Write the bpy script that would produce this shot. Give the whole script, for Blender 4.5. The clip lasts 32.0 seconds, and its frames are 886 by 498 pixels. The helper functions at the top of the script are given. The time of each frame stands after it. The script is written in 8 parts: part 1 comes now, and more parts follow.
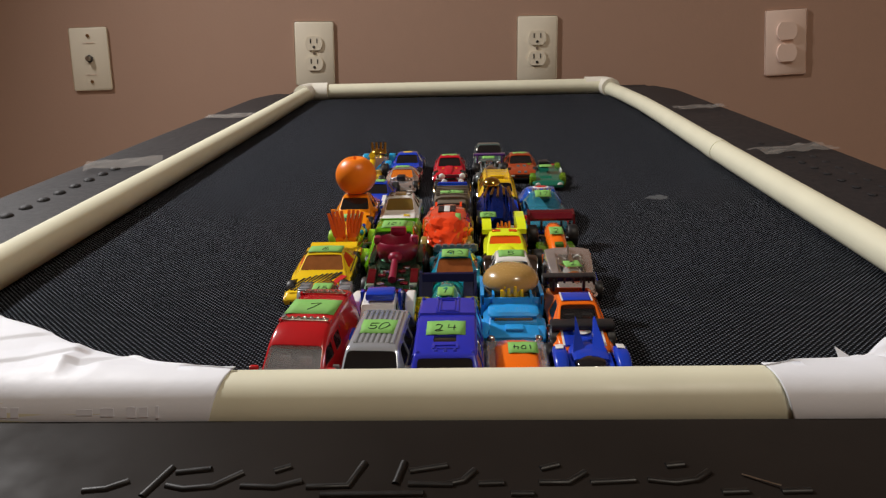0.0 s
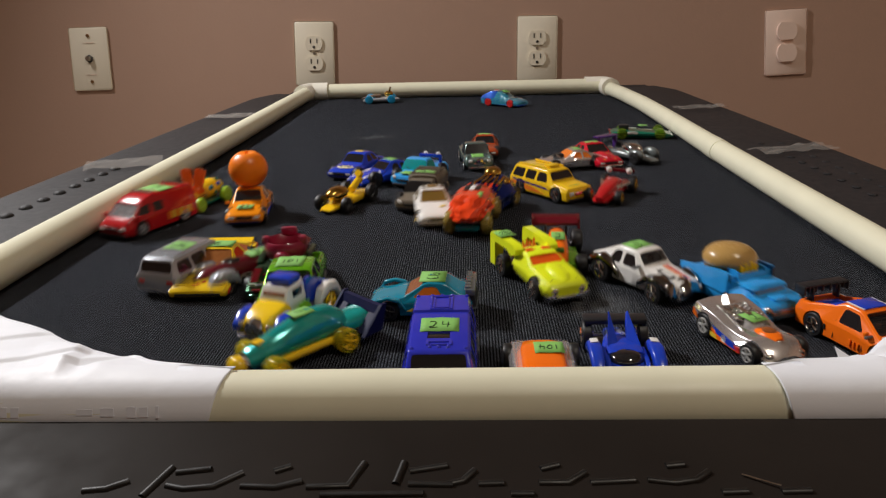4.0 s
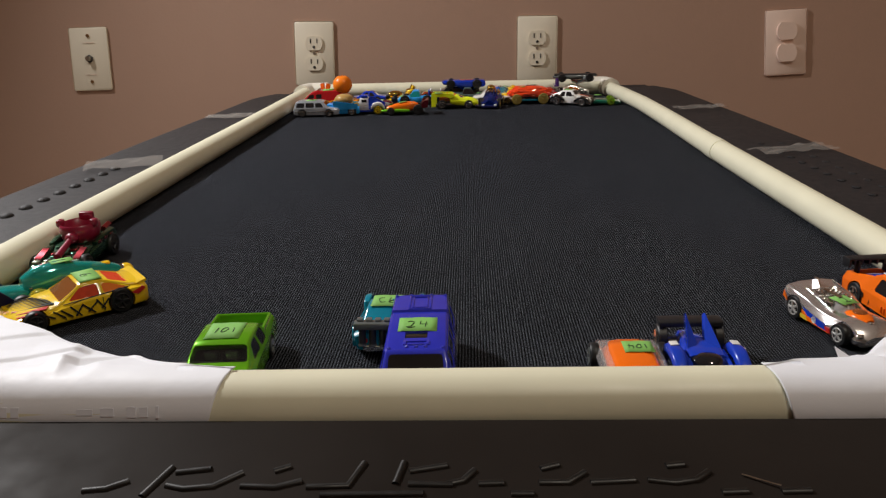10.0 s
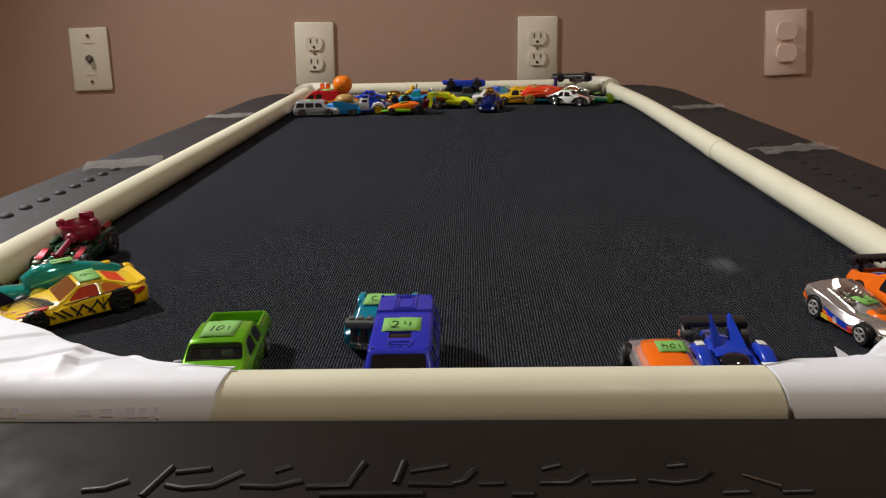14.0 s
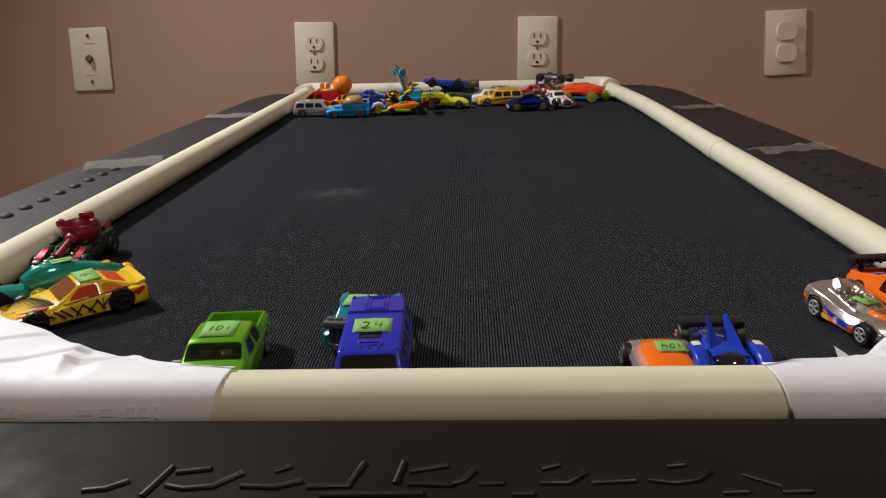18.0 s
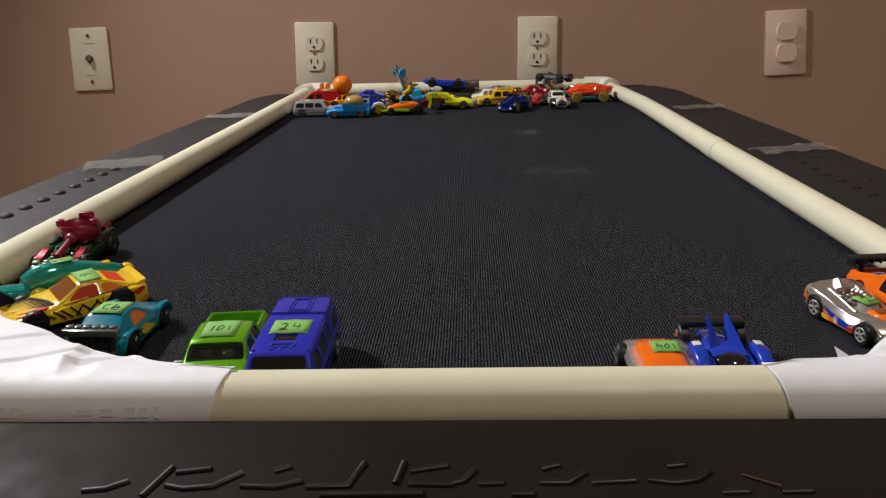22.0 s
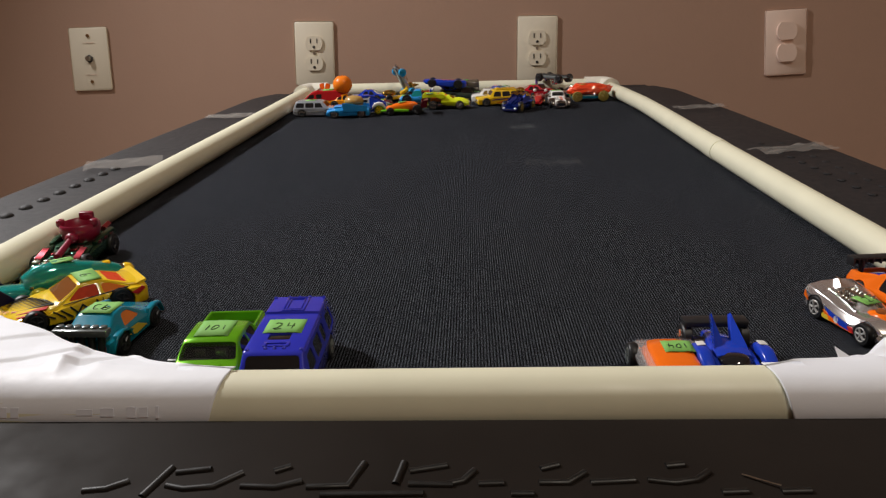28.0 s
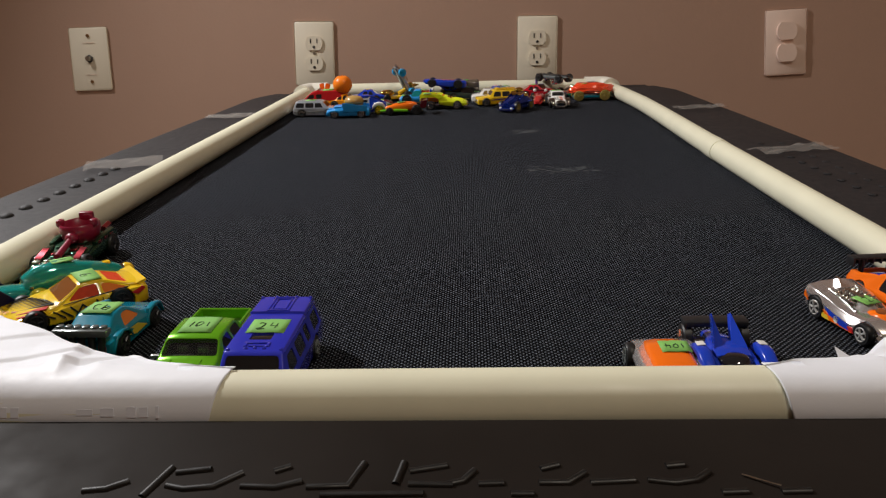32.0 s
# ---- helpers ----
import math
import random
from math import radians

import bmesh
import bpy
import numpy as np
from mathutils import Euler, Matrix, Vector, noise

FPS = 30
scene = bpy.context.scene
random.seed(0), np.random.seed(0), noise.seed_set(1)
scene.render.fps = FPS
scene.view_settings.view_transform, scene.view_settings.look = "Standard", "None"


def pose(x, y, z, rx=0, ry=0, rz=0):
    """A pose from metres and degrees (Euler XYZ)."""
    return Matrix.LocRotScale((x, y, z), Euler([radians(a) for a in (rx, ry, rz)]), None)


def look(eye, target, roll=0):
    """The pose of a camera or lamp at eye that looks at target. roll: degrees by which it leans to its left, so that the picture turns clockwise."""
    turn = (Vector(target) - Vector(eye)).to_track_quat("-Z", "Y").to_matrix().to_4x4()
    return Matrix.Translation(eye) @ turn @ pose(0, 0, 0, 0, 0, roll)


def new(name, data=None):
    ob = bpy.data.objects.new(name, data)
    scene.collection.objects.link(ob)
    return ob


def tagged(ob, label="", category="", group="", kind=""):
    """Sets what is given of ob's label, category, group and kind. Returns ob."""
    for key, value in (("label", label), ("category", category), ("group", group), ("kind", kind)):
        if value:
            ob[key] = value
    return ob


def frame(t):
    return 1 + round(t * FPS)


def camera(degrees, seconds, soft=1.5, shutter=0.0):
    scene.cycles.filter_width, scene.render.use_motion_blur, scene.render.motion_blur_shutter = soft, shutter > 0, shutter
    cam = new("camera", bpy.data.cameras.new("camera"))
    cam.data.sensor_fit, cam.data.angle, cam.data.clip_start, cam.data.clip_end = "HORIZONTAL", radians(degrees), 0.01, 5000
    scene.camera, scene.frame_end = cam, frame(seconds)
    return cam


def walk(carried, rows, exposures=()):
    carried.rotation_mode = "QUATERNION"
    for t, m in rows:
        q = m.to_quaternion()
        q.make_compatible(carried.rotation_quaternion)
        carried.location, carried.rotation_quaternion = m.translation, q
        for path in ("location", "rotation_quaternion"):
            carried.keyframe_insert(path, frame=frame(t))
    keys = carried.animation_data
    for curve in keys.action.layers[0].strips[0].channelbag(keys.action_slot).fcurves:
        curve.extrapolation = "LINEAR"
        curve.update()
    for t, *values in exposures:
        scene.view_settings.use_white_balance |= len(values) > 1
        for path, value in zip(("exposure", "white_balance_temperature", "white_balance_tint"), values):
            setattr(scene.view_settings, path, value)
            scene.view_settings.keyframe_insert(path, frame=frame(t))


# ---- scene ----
# ---- camera: fixed, looking up along an inclined treadmill ----
FLOOR_TO_BELT = 0.25
TILT = 9.1
BELT = pose(0, 0, FLOOR_TO_BELT, TILT, 0, 0)
CAM_POSE = BELT @ Matrix.Translation((0, 0, 0.165)) @ pose(0, 0, 0, 0, 0, 2.382) @ pose(0, 0, 0, 90 - 18.633) @ pose(0, 0, 0, 0, 0, -1.541)
cam = camera(62.2, 32.0, soft=1.3, shutter=0.8)
walk(cam, [(0.0, CAM_POSE), (32.0, CAM_POSE)])

# ---- light ----
world = bpy.data.worlds.new("world")
scene.world = world
world.use_nodes = True
world.node_tree.nodes["Background"].inputs[0].default_value = (0.9, 0.75, 0.6, 1)
world.node_tree.nodes["Background"].inputs[1].default_value = 0.02
scene.view_settings.exposure = 0.0


def area_lamp(name, eye, target, size, power, colour):
    data = bpy.data.lights.new(name, "AREA")
    data.shape, data.size, data.energy, data.color = "DISK", size, power, colour
    ob = new(name, data)
    ob.matrix_world = look(eye, target)
    return ob


# a reflector lamp to the left of the belt, and a weaker ceiling light behind the camera
LAMP_KEY = (-1.15, 0.92, 1.48)
data = bpy.data.lights.new("reflector_lamp_light", "SPOT")
data.energy, data.color, data.shadow_soft_size, data.spot_size, data.spot_blend = 124, (1.0, 0.974, 0.962), 0.05, radians(140), 1.0
new("reflector_lamp_light", data).matrix_world = look(LAMP_KEY, (0.0, 0.10, 0.3))
LAMP_A = (0.75, -0.6, 2.36)
area_lamp("ceiling_lamp_light", LAMP_A, (0.75, -0.5, 0), 0.40, 17, (1.0, 0.90, 0.76))


# ---- materials ----
def mat(name, colour, rough=0.5, metal=0.0, coat=0.0, vary=0.12, scale=60.0, bump=0.0, bump_scale=300.0,
        glass=0.0, ior=1.45, alpha=1.0, spec=0.5):
    m = bpy.data.materials.new(name)
    m.use_nodes = True
    nt = m.node_tree
    b = nt.nodes["Principled BSDF"]
    b.inputs["Roughness"].default_value = rough
    b.inputs["Metallic"].default_value = metal
    b.inputs["Coat Weight"].default_value = coat
    b.inputs["Coat Roughness"].default_value = 0.035
    b.inputs["Transmission Weight"].default_value = glass
    b.inputs["IOR"].default_value = ior
    b.inputs["Alpha"].default_value = alpha
    b.inputs["Specular IOR Level"].default_value = spec
    tc = nt.nodes.new("ShaderNodeTexCoord")
    n1 = nt.nodes.new("ShaderNodeTexNoise")
    n1.inputs["Scale"].default_value = scale
    n1.inputs["Detail"].default_value = 6
    nt.links.new(tc.outputs["Object"], n1.inputs["Vector"])
    mix = nt.nodes.new("ShaderNodeMix")
    mix.data_type = "RGBA"
    mix.inputs["A"].default_value = (*[c * (1 - vary) for c in colour], 1)
    mix.inputs["B"].default_value = (*[min(1, c * (1 + vary)) for c in colour], 1)
    nt.links.new(n1.outputs["Fac"], mix.inputs["Factor"])
    nt.links.new(mix.outputs["Result"], b.inputs["Base Color"])
    ramp = nt.nodes.new("ShaderNodeMapRange")
    ramp.inputs["To Min"].default_value = max(0.02, rough * 0.75)
    ramp.inputs["To Max"].default_value = min(1.0, rough * 1.3)
    n2 = nt.nodes.new("ShaderNodeTexNoise")
    n2.inputs["Scale"].default_value = scale * 5
    nt.links.new(tc.outputs["Object"], n2.inputs["Vector"])
    nt.links.new(n2.outputs["Fac"], ramp.inputs["Value"])
    nt.links.new(ramp.outputs["Result"], b.inputs["Roughness"])
    if bump:
        n3 = nt.nodes.new("ShaderNodeTexNoise")
        n3.inputs["Scale"].default_value = bump_scale
        n3.inputs["Detail"].default_value = 4
        nt.links.new(tc.outputs["Object"], n3.inputs["Vector"])
        bp = nt.nodes.new("ShaderNodeBump")
        bp.inputs["Strength"].default_value = bump
        bp.inputs["Distance"].default_value = 0.001
        nt.links.new(n3.outputs["Fac"], bp.inputs["Height"])
        nt.links.new(bp.outputs["Normal"], b.inputs["Normal"])
    return m


def belt_material():
    """Black ribbed rubber with a fine woven pebble grain; its shine is painted in as grey pebble tops."""
    m = mat("belt_rubber", (0.0020, 0.0020, 0.0024), 0.5, vary=0.25, scale=9)
    nt = m.node_tree
    b = nt.nodes["Principled BSDF"]
    tc = nt.nodes.new("ShaderNodeTexCoord")
    sep = nt.nodes.new("ShaderNodeSeparateXYZ")
    nt.links.new(tc.outputs["Object"], sep.inputs[0])

    def op(kind, a, v=None):
        n = nt.nodes.new("ShaderNodeMath")
        n.operation = kind
        for i, s in enumerate((a, v)):
            if s is None:
                continue
            if isinstance(s, (int, float)):
                n.inputs[i].default_value = s
            else:
                nt.links.new(s, n.inputs[i])
        return n.outputs[0]
    b.inputs["Specular IOR Level"].default_value = 0.0
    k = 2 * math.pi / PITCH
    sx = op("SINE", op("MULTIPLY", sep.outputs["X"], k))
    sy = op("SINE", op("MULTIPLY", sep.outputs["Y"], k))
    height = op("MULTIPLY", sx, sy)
    # lamp highlights on pebbles and ribs, put into the base colour as grey
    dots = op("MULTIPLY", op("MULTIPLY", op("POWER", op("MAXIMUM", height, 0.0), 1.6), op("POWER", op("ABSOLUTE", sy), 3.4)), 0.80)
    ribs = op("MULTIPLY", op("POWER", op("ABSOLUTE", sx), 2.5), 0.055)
    painted_shine = op("ADD", dots, ribs)
    bp = nt.nodes.new("ShaderNodeBump")
    bp.inputs["Strength"].default_value = 1.0
    bp.inputs["Distance"].default_value = 0.0009
    nt.links.new(height, bp.inputs["Height"])
    nt.links.new(bp.outputs["Normal"], b.inputs["Normal"])
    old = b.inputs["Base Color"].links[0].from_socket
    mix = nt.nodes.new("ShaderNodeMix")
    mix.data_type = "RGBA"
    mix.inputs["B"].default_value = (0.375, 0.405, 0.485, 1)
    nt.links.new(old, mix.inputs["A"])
    nt.links.new(painted_shine, mix.inputs["Factor"])
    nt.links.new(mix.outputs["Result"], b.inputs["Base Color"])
    return m


LOOP, SEGMENTS, ROLLER = 2.58, 46, 0.03
SEG = LOOP / SEGMENTS
PITCH = SEG / 18
BELT_MAT = belt_material()
WALL = mat("wall_paint", (0.425, 0.270, 0.197), 0.7, vary=0.05, scale=3, bump=0.25, bump_scale=180)
CEILING = mat("ceiling_paint", (0.75, 0.72, 0.68), 0.8, bump=0.2)
CARPET = mat("carpet", (0.30, 0.25, 0.20), 0.95, vary=0.3, scale=200, bump=0.8, bump_scale=600)
PVC = mat("pvc_pipe", (0.75, 0.73, 0.56), 0.40, vary=0.10, scale=25, bump=0.06, bump_scale=90)
PVC_FITTING = mat("pvc_fitting", (0.82, 0.79, 0.69), 0.34, vary=0.06, scale=25)
PLASTIC_BLACK = mat("textured_black_plastic", (0.022, 0.021, 0.023), 0.55, vary=0.3, scale=30, bump=0.5, bump_scale=900, spec=0.3)
HOOD = mat("hood_plastic", (0.017, 0.0135, 0.0115), 0.5, vary=0.35, scale=14, ior=1.16, spec=0.3)
# hood plastic of the raised mark, darkened to paint in its shaded edges
EMBOSS_SHADED = mat("shaded_hood_plastic", (0.005, 0.004, 0.0036), 0.42, vary=0.2, scale=40)
PAPER = mat("white_paper", (0.83, 0.855, 0.92), 0.55, vary=0.04, scale=30, bump=0.12, bump_scale=160)
FADED = mat("faded_print", (0.76, 0.785, 0.87), 0.6, vary=0.05)
PLATE = mat("plate_ivory_plastic", (0.78, 0.71, 0.57), 0.35, vary=0.03, scale=40)
PLATE_PINK = mat("plate_painted", (0.82, 0.63, 0.53), 0.5, vary=0.05, scale=40)
SLOT = mat("slot_black", (0.01, 0.01, 0.01), 0.6)
METAL = mat("nickel", (0.6, 0.57, 0.5), 0.3, metal=1.0)
BRASS = mat("brass_screw", (0.55, 0.33, 0.16), 0.35, metal=1.0)
STEEL = mat("dark_steel", (0.12, 0.12, 0.12), 0.45, metal=0.8)
TAPE = mat("clear_tape", (0.55, 0.52, 0.48), 0.16, vary=0.1, alpha=0.22, bump=0.8, bump_scale=90)
DUST = mat("dust_smear", (0.085, 0.09, 0.097), 0.9, vary=0.3, scale=120)


# ---- mesh helpers ----
def part(name, bm, material, parent=None, label="", smooth=40, matrix=None):
    """Links a bmesh as one mesh object under a thing or part."""
    me = bpy.data.meshes.new(name)
    bmesh.ops.recalc_face_normals(bm, faces=bm.faces[:])
    bm.to_mesh(me)
    bm.free()
    return linked(name, me, material, parent, label, smooth, matrix)


def linked(name, me, material, parent=None, label="", smooth=40, matrix=None):
    if material and not me.materials:
        me.materials.append(material)
        me.shade_smooth()
        me.set_sharp_from_angle(angle=radians(smooth))
    ob = new(name, me)
    if parent:
        ob.parent = parent
    if matrix is not None:
        ob.matrix_basis = matrix
    if label:
        tagged(ob, label)
    return ob


def empty(name, m=None):
    ob = new(name)
    ob.empty_display_size = 0.01
    if m is not None:
        ob.matrix_basis = m
    return ob


def box(bm, cx, cy, cz, sx, sy, sz, bevel=0.0, m=None):
    made = bmesh.ops.create_cube(bm, size=1.0)["verts"]
    mm = Matrix.Translation((cx, cy, cz)) @ Matrix.Diagonal((sx, sy, sz, 1))
    if m is not None:
        mm = m @ mm
    bmesh.ops.transform(bm, matrix=mm, verts=made)
    if bevel:
        edges = list({e for v in made for e in v.link_edges})
        bmesh.ops.bevel(bm, geom=edges, offset=bevel, segments=2, affect="EDGES", profile=0.5)
    return bm


def ball(bm, cx, cy, cz, rx, ry, rz, u=20, v=12):
    made = bmesh.ops.create_uvsphere(bm, u_segments=u, v_segments=v, radius=1.0)["verts"]
    bmesh.ops.transform(bm, matrix=Matrix.Translation((cx, cy, cz)) @ Matrix.Diagonal((rx, ry, rz, 1)), verts=made)
    return bm


def rod(bm, a, b, r, r2=None, n=14):
    a, b = Vector(a), Vector(b)
    d = b - a
    made = bmesh.ops.create_cone(bm, cap_ends=True, segments=n, radius1=r, radius2=r if r2 is None else r2, depth=d.length)["verts"]
    m = Matrix.Translation((a + b) / 2) @ d.to_track_quat("Z", "Y").to_matrix().to_4x4()
    bmesh.ops.transform(bm, matrix=m, verts=made)
    return bm


def loft(bm, secs, n=18):
    """Rings of rounded section along y: each (y, half width, z low, z high, roundness)."""
    rings = []
    for y, hw, z0, z1, e in secs:
        ring = []
        for i in range(n):
            a = 2 * math.pi * (i + 0.5) / n
            c, s = math.cos(a), math.sin(a)
            x = hw * math.copysign(abs(c) ** e, c)
            z = (z0 + z1) / 2 + (z1 - z0) / 2 * math.copysign(abs(s) ** e, s)
            ring.append(bm.verts.new((x, y, z)))
        rings.append(ring)
    for a, b in zip(rings, rings[1:]):
        for i in range(n):
            bm.faces.new((a[i], a[(i + 1) % n], b[(i + 1) % n], b[i]))
    bm.faces.new(rings[0])
    bm.faces.new(rings[-1][::-1])
    return bm


def plate_poly(bm, pts, x0, x1):
    """A side outline in (y, z) drawn out from x0 to x1."""
    a = [bm.verts.new((x0, y, z)) for y, z in pts]
    b = [bm.verts.new((x1, y, z)) for y, z in pts]
    n = len(pts)
    bm.faces.new(a)
    bm.faces.new(b[::-1])
    for i in range(n):
        bm.faces.new((a[i], a[(i + 1) % n], b[(i + 1) % n], b[i]))
    return bm


def tube(bm, pts, r, n=20):
    """A round tube along points."""
    pts = [Vector(p) for p in pts]
    rings = []
    for i, p in enumerate(pts):
        d = (pts[min(i + 1, len(pts) - 1)] - pts[max(i - 1, 0)]).normalized()
        side = d.cross(Vector((0, 0, 1))).normalized()
        up = side.cross(d)
        rings.append([bm.verts.new(p + r * (math.cos(2 * math.pi * k / n) * side + math.sin(2 * math.pi * k / n) * up)) for k in range(n)])
    for a, b in zip(rings, rings[1:]):
        for i in range(n):
            bm.faces.new((a[i], a[(i + 1) % n], b[(i + 1) % n], b[i]))
    bm.faces.new(rings[0])
    bm.faces.new(rings[-1][::-1])
    return bm


BM = bmesh.new

# ---- room ----
WALL_Y = 1.47


def wall(name, cx, cy, cz, sx, sy, sz, material, label):
    ob = part(name, box(BM(), 0, 0, 0, sx, sy, sz), material)
    ob.location = (cx, cy, cz)
    return tagged(ob, label, "wall" if "wall" in name else name, kind="structure")


wall("floor", 0, -0.8, -0.05, 5.2, 5.4, 0.1, CARPET, "beige carpeted floor under the treadmill")
wall("ceiling", 0, -0.8, 2.45, 5.2, 5.4, 0.1, CEILING, "plain white painted ceiling")
wall("wall_north", 0, WALL_Y + 0.06, 1.2, 4.8, 0.12, 2.4, WALL, "tan painted wall with outlet plates behind the treadmill")
wall("wall_west", -2.2, -0.8, 1.2, 0.12, 4.4, 2.4, WALL, "plain tan painted side wall")
wall("wall_east", 2.2, -0.8, 1.2, 0.12, 4.4, 2.4, WALL, "plain tan painted side wall")
wall("wall_south", 0, -3.1, 1.2, 4.8, 0.12, 2.4, WALL, "plain tan painted wall")


def ceiling_light(x, y):
    t = tagged(empty("ceiling_light", pose(x, y, 2.4)), "round white flush ceiling light, switched on", "ceiling light")
    part("ring", rod(BM(), (0, 0, -0.03), (0, 0, 0), 0.16, n=32), METAL, t)
    return t


ceiling_light(LAMP_A[0], LAMP_A[1])


def wall_plate(name, x, z, tilt, material, kind, label):
    t = tagged(empty(name, pose(x, WALL_Y, FLOOR_TO_BELT + z, 0, tilt, 0)), label, "outlet" if kind != "cable" else "cable socket")
    bm = box(BM(), 0, -0.0026, 0, 0.0785, 0.0052, 0.1235, 0.0042)
    part("cover_plate", bm, material, t)
    if kind == "duplex" or kind == "child":
        for s in (1, -1):
            bm = rod(BM(), (0, -0.0085, s * 0.0195), (0, -0.004, s * 0.0195), 0.0172, n=28)
            for v in bm.verts:
                v.co.z = s * 0.0195 + max(-0.0135, min(0.0135, v.co.z - s * 0.0195))
            if kind == "child":
                for v in bm.verts:
                    v.co.x *= 1.08
                    v.co.z = s * 0.0205 + (v.co.z - s * 0.0195) * 1.22
                    v.co.y *= 1.0 if v.co.y > -0.006 else 1.35
                part("safety_cap", bm, PLATE_PINK, t, "round plastic safety cap pushed into the socket")
                continue
            face = part("socket", bm, material, t)
            for dx, w in ((-0.0064, 0.0022), (0.0064, 0.0018)):
                part("slot", box(BM(), dx, -0.0086, s * 0.0195 + 0.004, w, 0.001, 0.0085), SLOT, face, "narrow dark slot")
            part("ground_hole", rod(BM(), (0, -0.0092, s * 0.0195 - 0.0075), (0, -0.008, s * 0.0195 - 0.0075), 0.0026), SLOT, face, "round dark hole")
        if kind == "duplex":
            part("screw", rod(BM(), (0, -0.0072, 0), (0, -0.005, 0), 0.003), METAL, t)
    else:
        part("coax_plug", rod(BM(), (0, -0.016, 0), (0, -0.005, 0), 0.0048), METAL, t, "threaded brass cable connector")
        part("coax_nut", rod(BM(), (0, -0.009, 0), (0, -0.005, 0), 0.0075, n=6), STEEL, t)
        for s in (1, -1):
            part("screw", rod(BM(), (0, -0.0075, s * 0.045), (0, -0.005, s * 0.045), 0.0032), BRASS, t)
            part("moulded_line", box(BM(), 0, -0.0062, s * 0.031, 0.024, 0.0006, 0.0008), PLATE_PINK, t)
    return t


wall_plate("cable_plate", -0.761, 0.309, -0.6, PLATE, "cable", "ivory cable wall plate with a metal connector")
wall_plate("outlet_plate", -0.307, 0.309, 0.8, PLATE, "duplex", "ivory double outlet plate on the tan wall")
wall_plate("outlet_plate", 0.133, 0.309, 0.6, PLATE, "duplex", "ivory double outlet plate, straight above the pipe")
wall_plate("outlet_plate", 0.6125, 0.309, -2.2, PLATE_PINK, "child", "pinkish outlet plate with two plastic safety caps")

# ---- treadmill ----
treadmill = tagged(empty("treadmill", BELT), "black treadmill with ribbed foot rails, propped up at the far end", "treadmill")


def rail(side, x_in, x_out_near, x_out_far):
    """One foot rail: a long black shell that narrows a little to the far end."""
    bm = BM()
    rings = []
    for y in np.linspace(0.10, 1.40, 14):
        u = (y - 0.10) / 1.3
        xo = x_out_near + (x_out_far - x_out_near) * u
        end = 0.0 if y < 1.36 else 0.006
        rings.append([bm.verts.new(p) for p in ((x_in, y, -0.03), (x_in, y, 0.006), (x_in + side * 0.004, y, 0.011 - end), (xo - side * 0.02, y, 0.013 - end),
                                                (xo - side * 0.006, y, 0.010 - end), (xo, y, 0.0 - end), (xo, y, -0.07))])
    for a, b in zip(rings, rings[1:]):
        for i in range(len(a)):
            bm.faces.new((a[i], a[(i + 1) % len(a)], b[(i + 1) % len(a)], b[i]))
    bm.faces.new(rings[0])
    bm.faces.new(rings[-1][::-1])
    r = part("foot_rail", bm, PLASTIC_BLACK, treadmill, "black textured plastic foot rail with raised studs")
    for k in range(13 if side < 0 else 16):
        for j in ((0,) if side < 0 else (0, 1)):
            y = 0.425 + k * 0.0245
            s = part("stud", ball(BM(), 0, 0, 0, 0.0052, 0.0062, 0.0026, 12, 6) if side < 0 else ball(BM(), 0, 0, 0, 0.0036, 0.0042, 0.0009, 10, 6), PLASTIC_BLACK, r)
            s.location = (-0.3671 + (y - 0.5627) * 0.045 if side < 0 else 0.315 + 0.022 * j - (y - 0.6) * 0.02, y, 0.0125)
    return r


rail(-1, -0.298, -0.446, -0.386)
rail(1, 0.262, 0.399, 0.361)
part("deck", box(BM(), -0.012, 0.80, -0.022, 0.62, 1.16, 0.018), PLASTIC_BLACK, treadmill)
part("frame", box(BM(), -0.012, 0.80, -0.09, 0.66, 1.26, 0.05, 0.006), STEEL, treadmill)
part("end_cap", box(BM(), -0.005, 1.425, -0.035, 0.70, 0.05, 0.08, 0.012), PLASTIC_BLACK, treadmill, "black plastic end cap")
for x in (-0.30, 0.29):
    part("prop", box(BM(), x, 1.30, -0.28, 0.05, 0.05, 0.36, 0.004), STEEL, treadmill, "steel leg that props up the far end")
for x in (-0.30, 0.29):
    part("foot", box(BM(), x, 0.16, -0.165, 0.06, 0.08, 0.12, 0.008), STEEL, treadmill)
# hood over the motor
bm = BM()
plate_poly(bm, [(-0.20, -0.12), (-0.20, -0.03), (-0.10, -0.002), (0.17, 0.0195), (0.2240, 0.0240), (0.2275, 0.0240), (0.2288, 0.0212), (0.2290, -0.02), (0.205, -0.028), (0.19, -0.12)], -0.40, 0.375)
part("motor_hood", bm, HOOD, treadmill, "glossy dark plastic motor hood with a raised word mark")


def mark(*pts):
    """One stroke of the worn raised mark, a plain rounded ridge. Millimetres across and along the hood."""
    bm = tube(BM(), [(x * K, y * K, (19.9 + (y - 170) * 0.083 - 0.75) * K) for x, y in pts], 0.0014, 12)
    part("raised_mark", bm, EMBOSS_SHADED, treadmill)


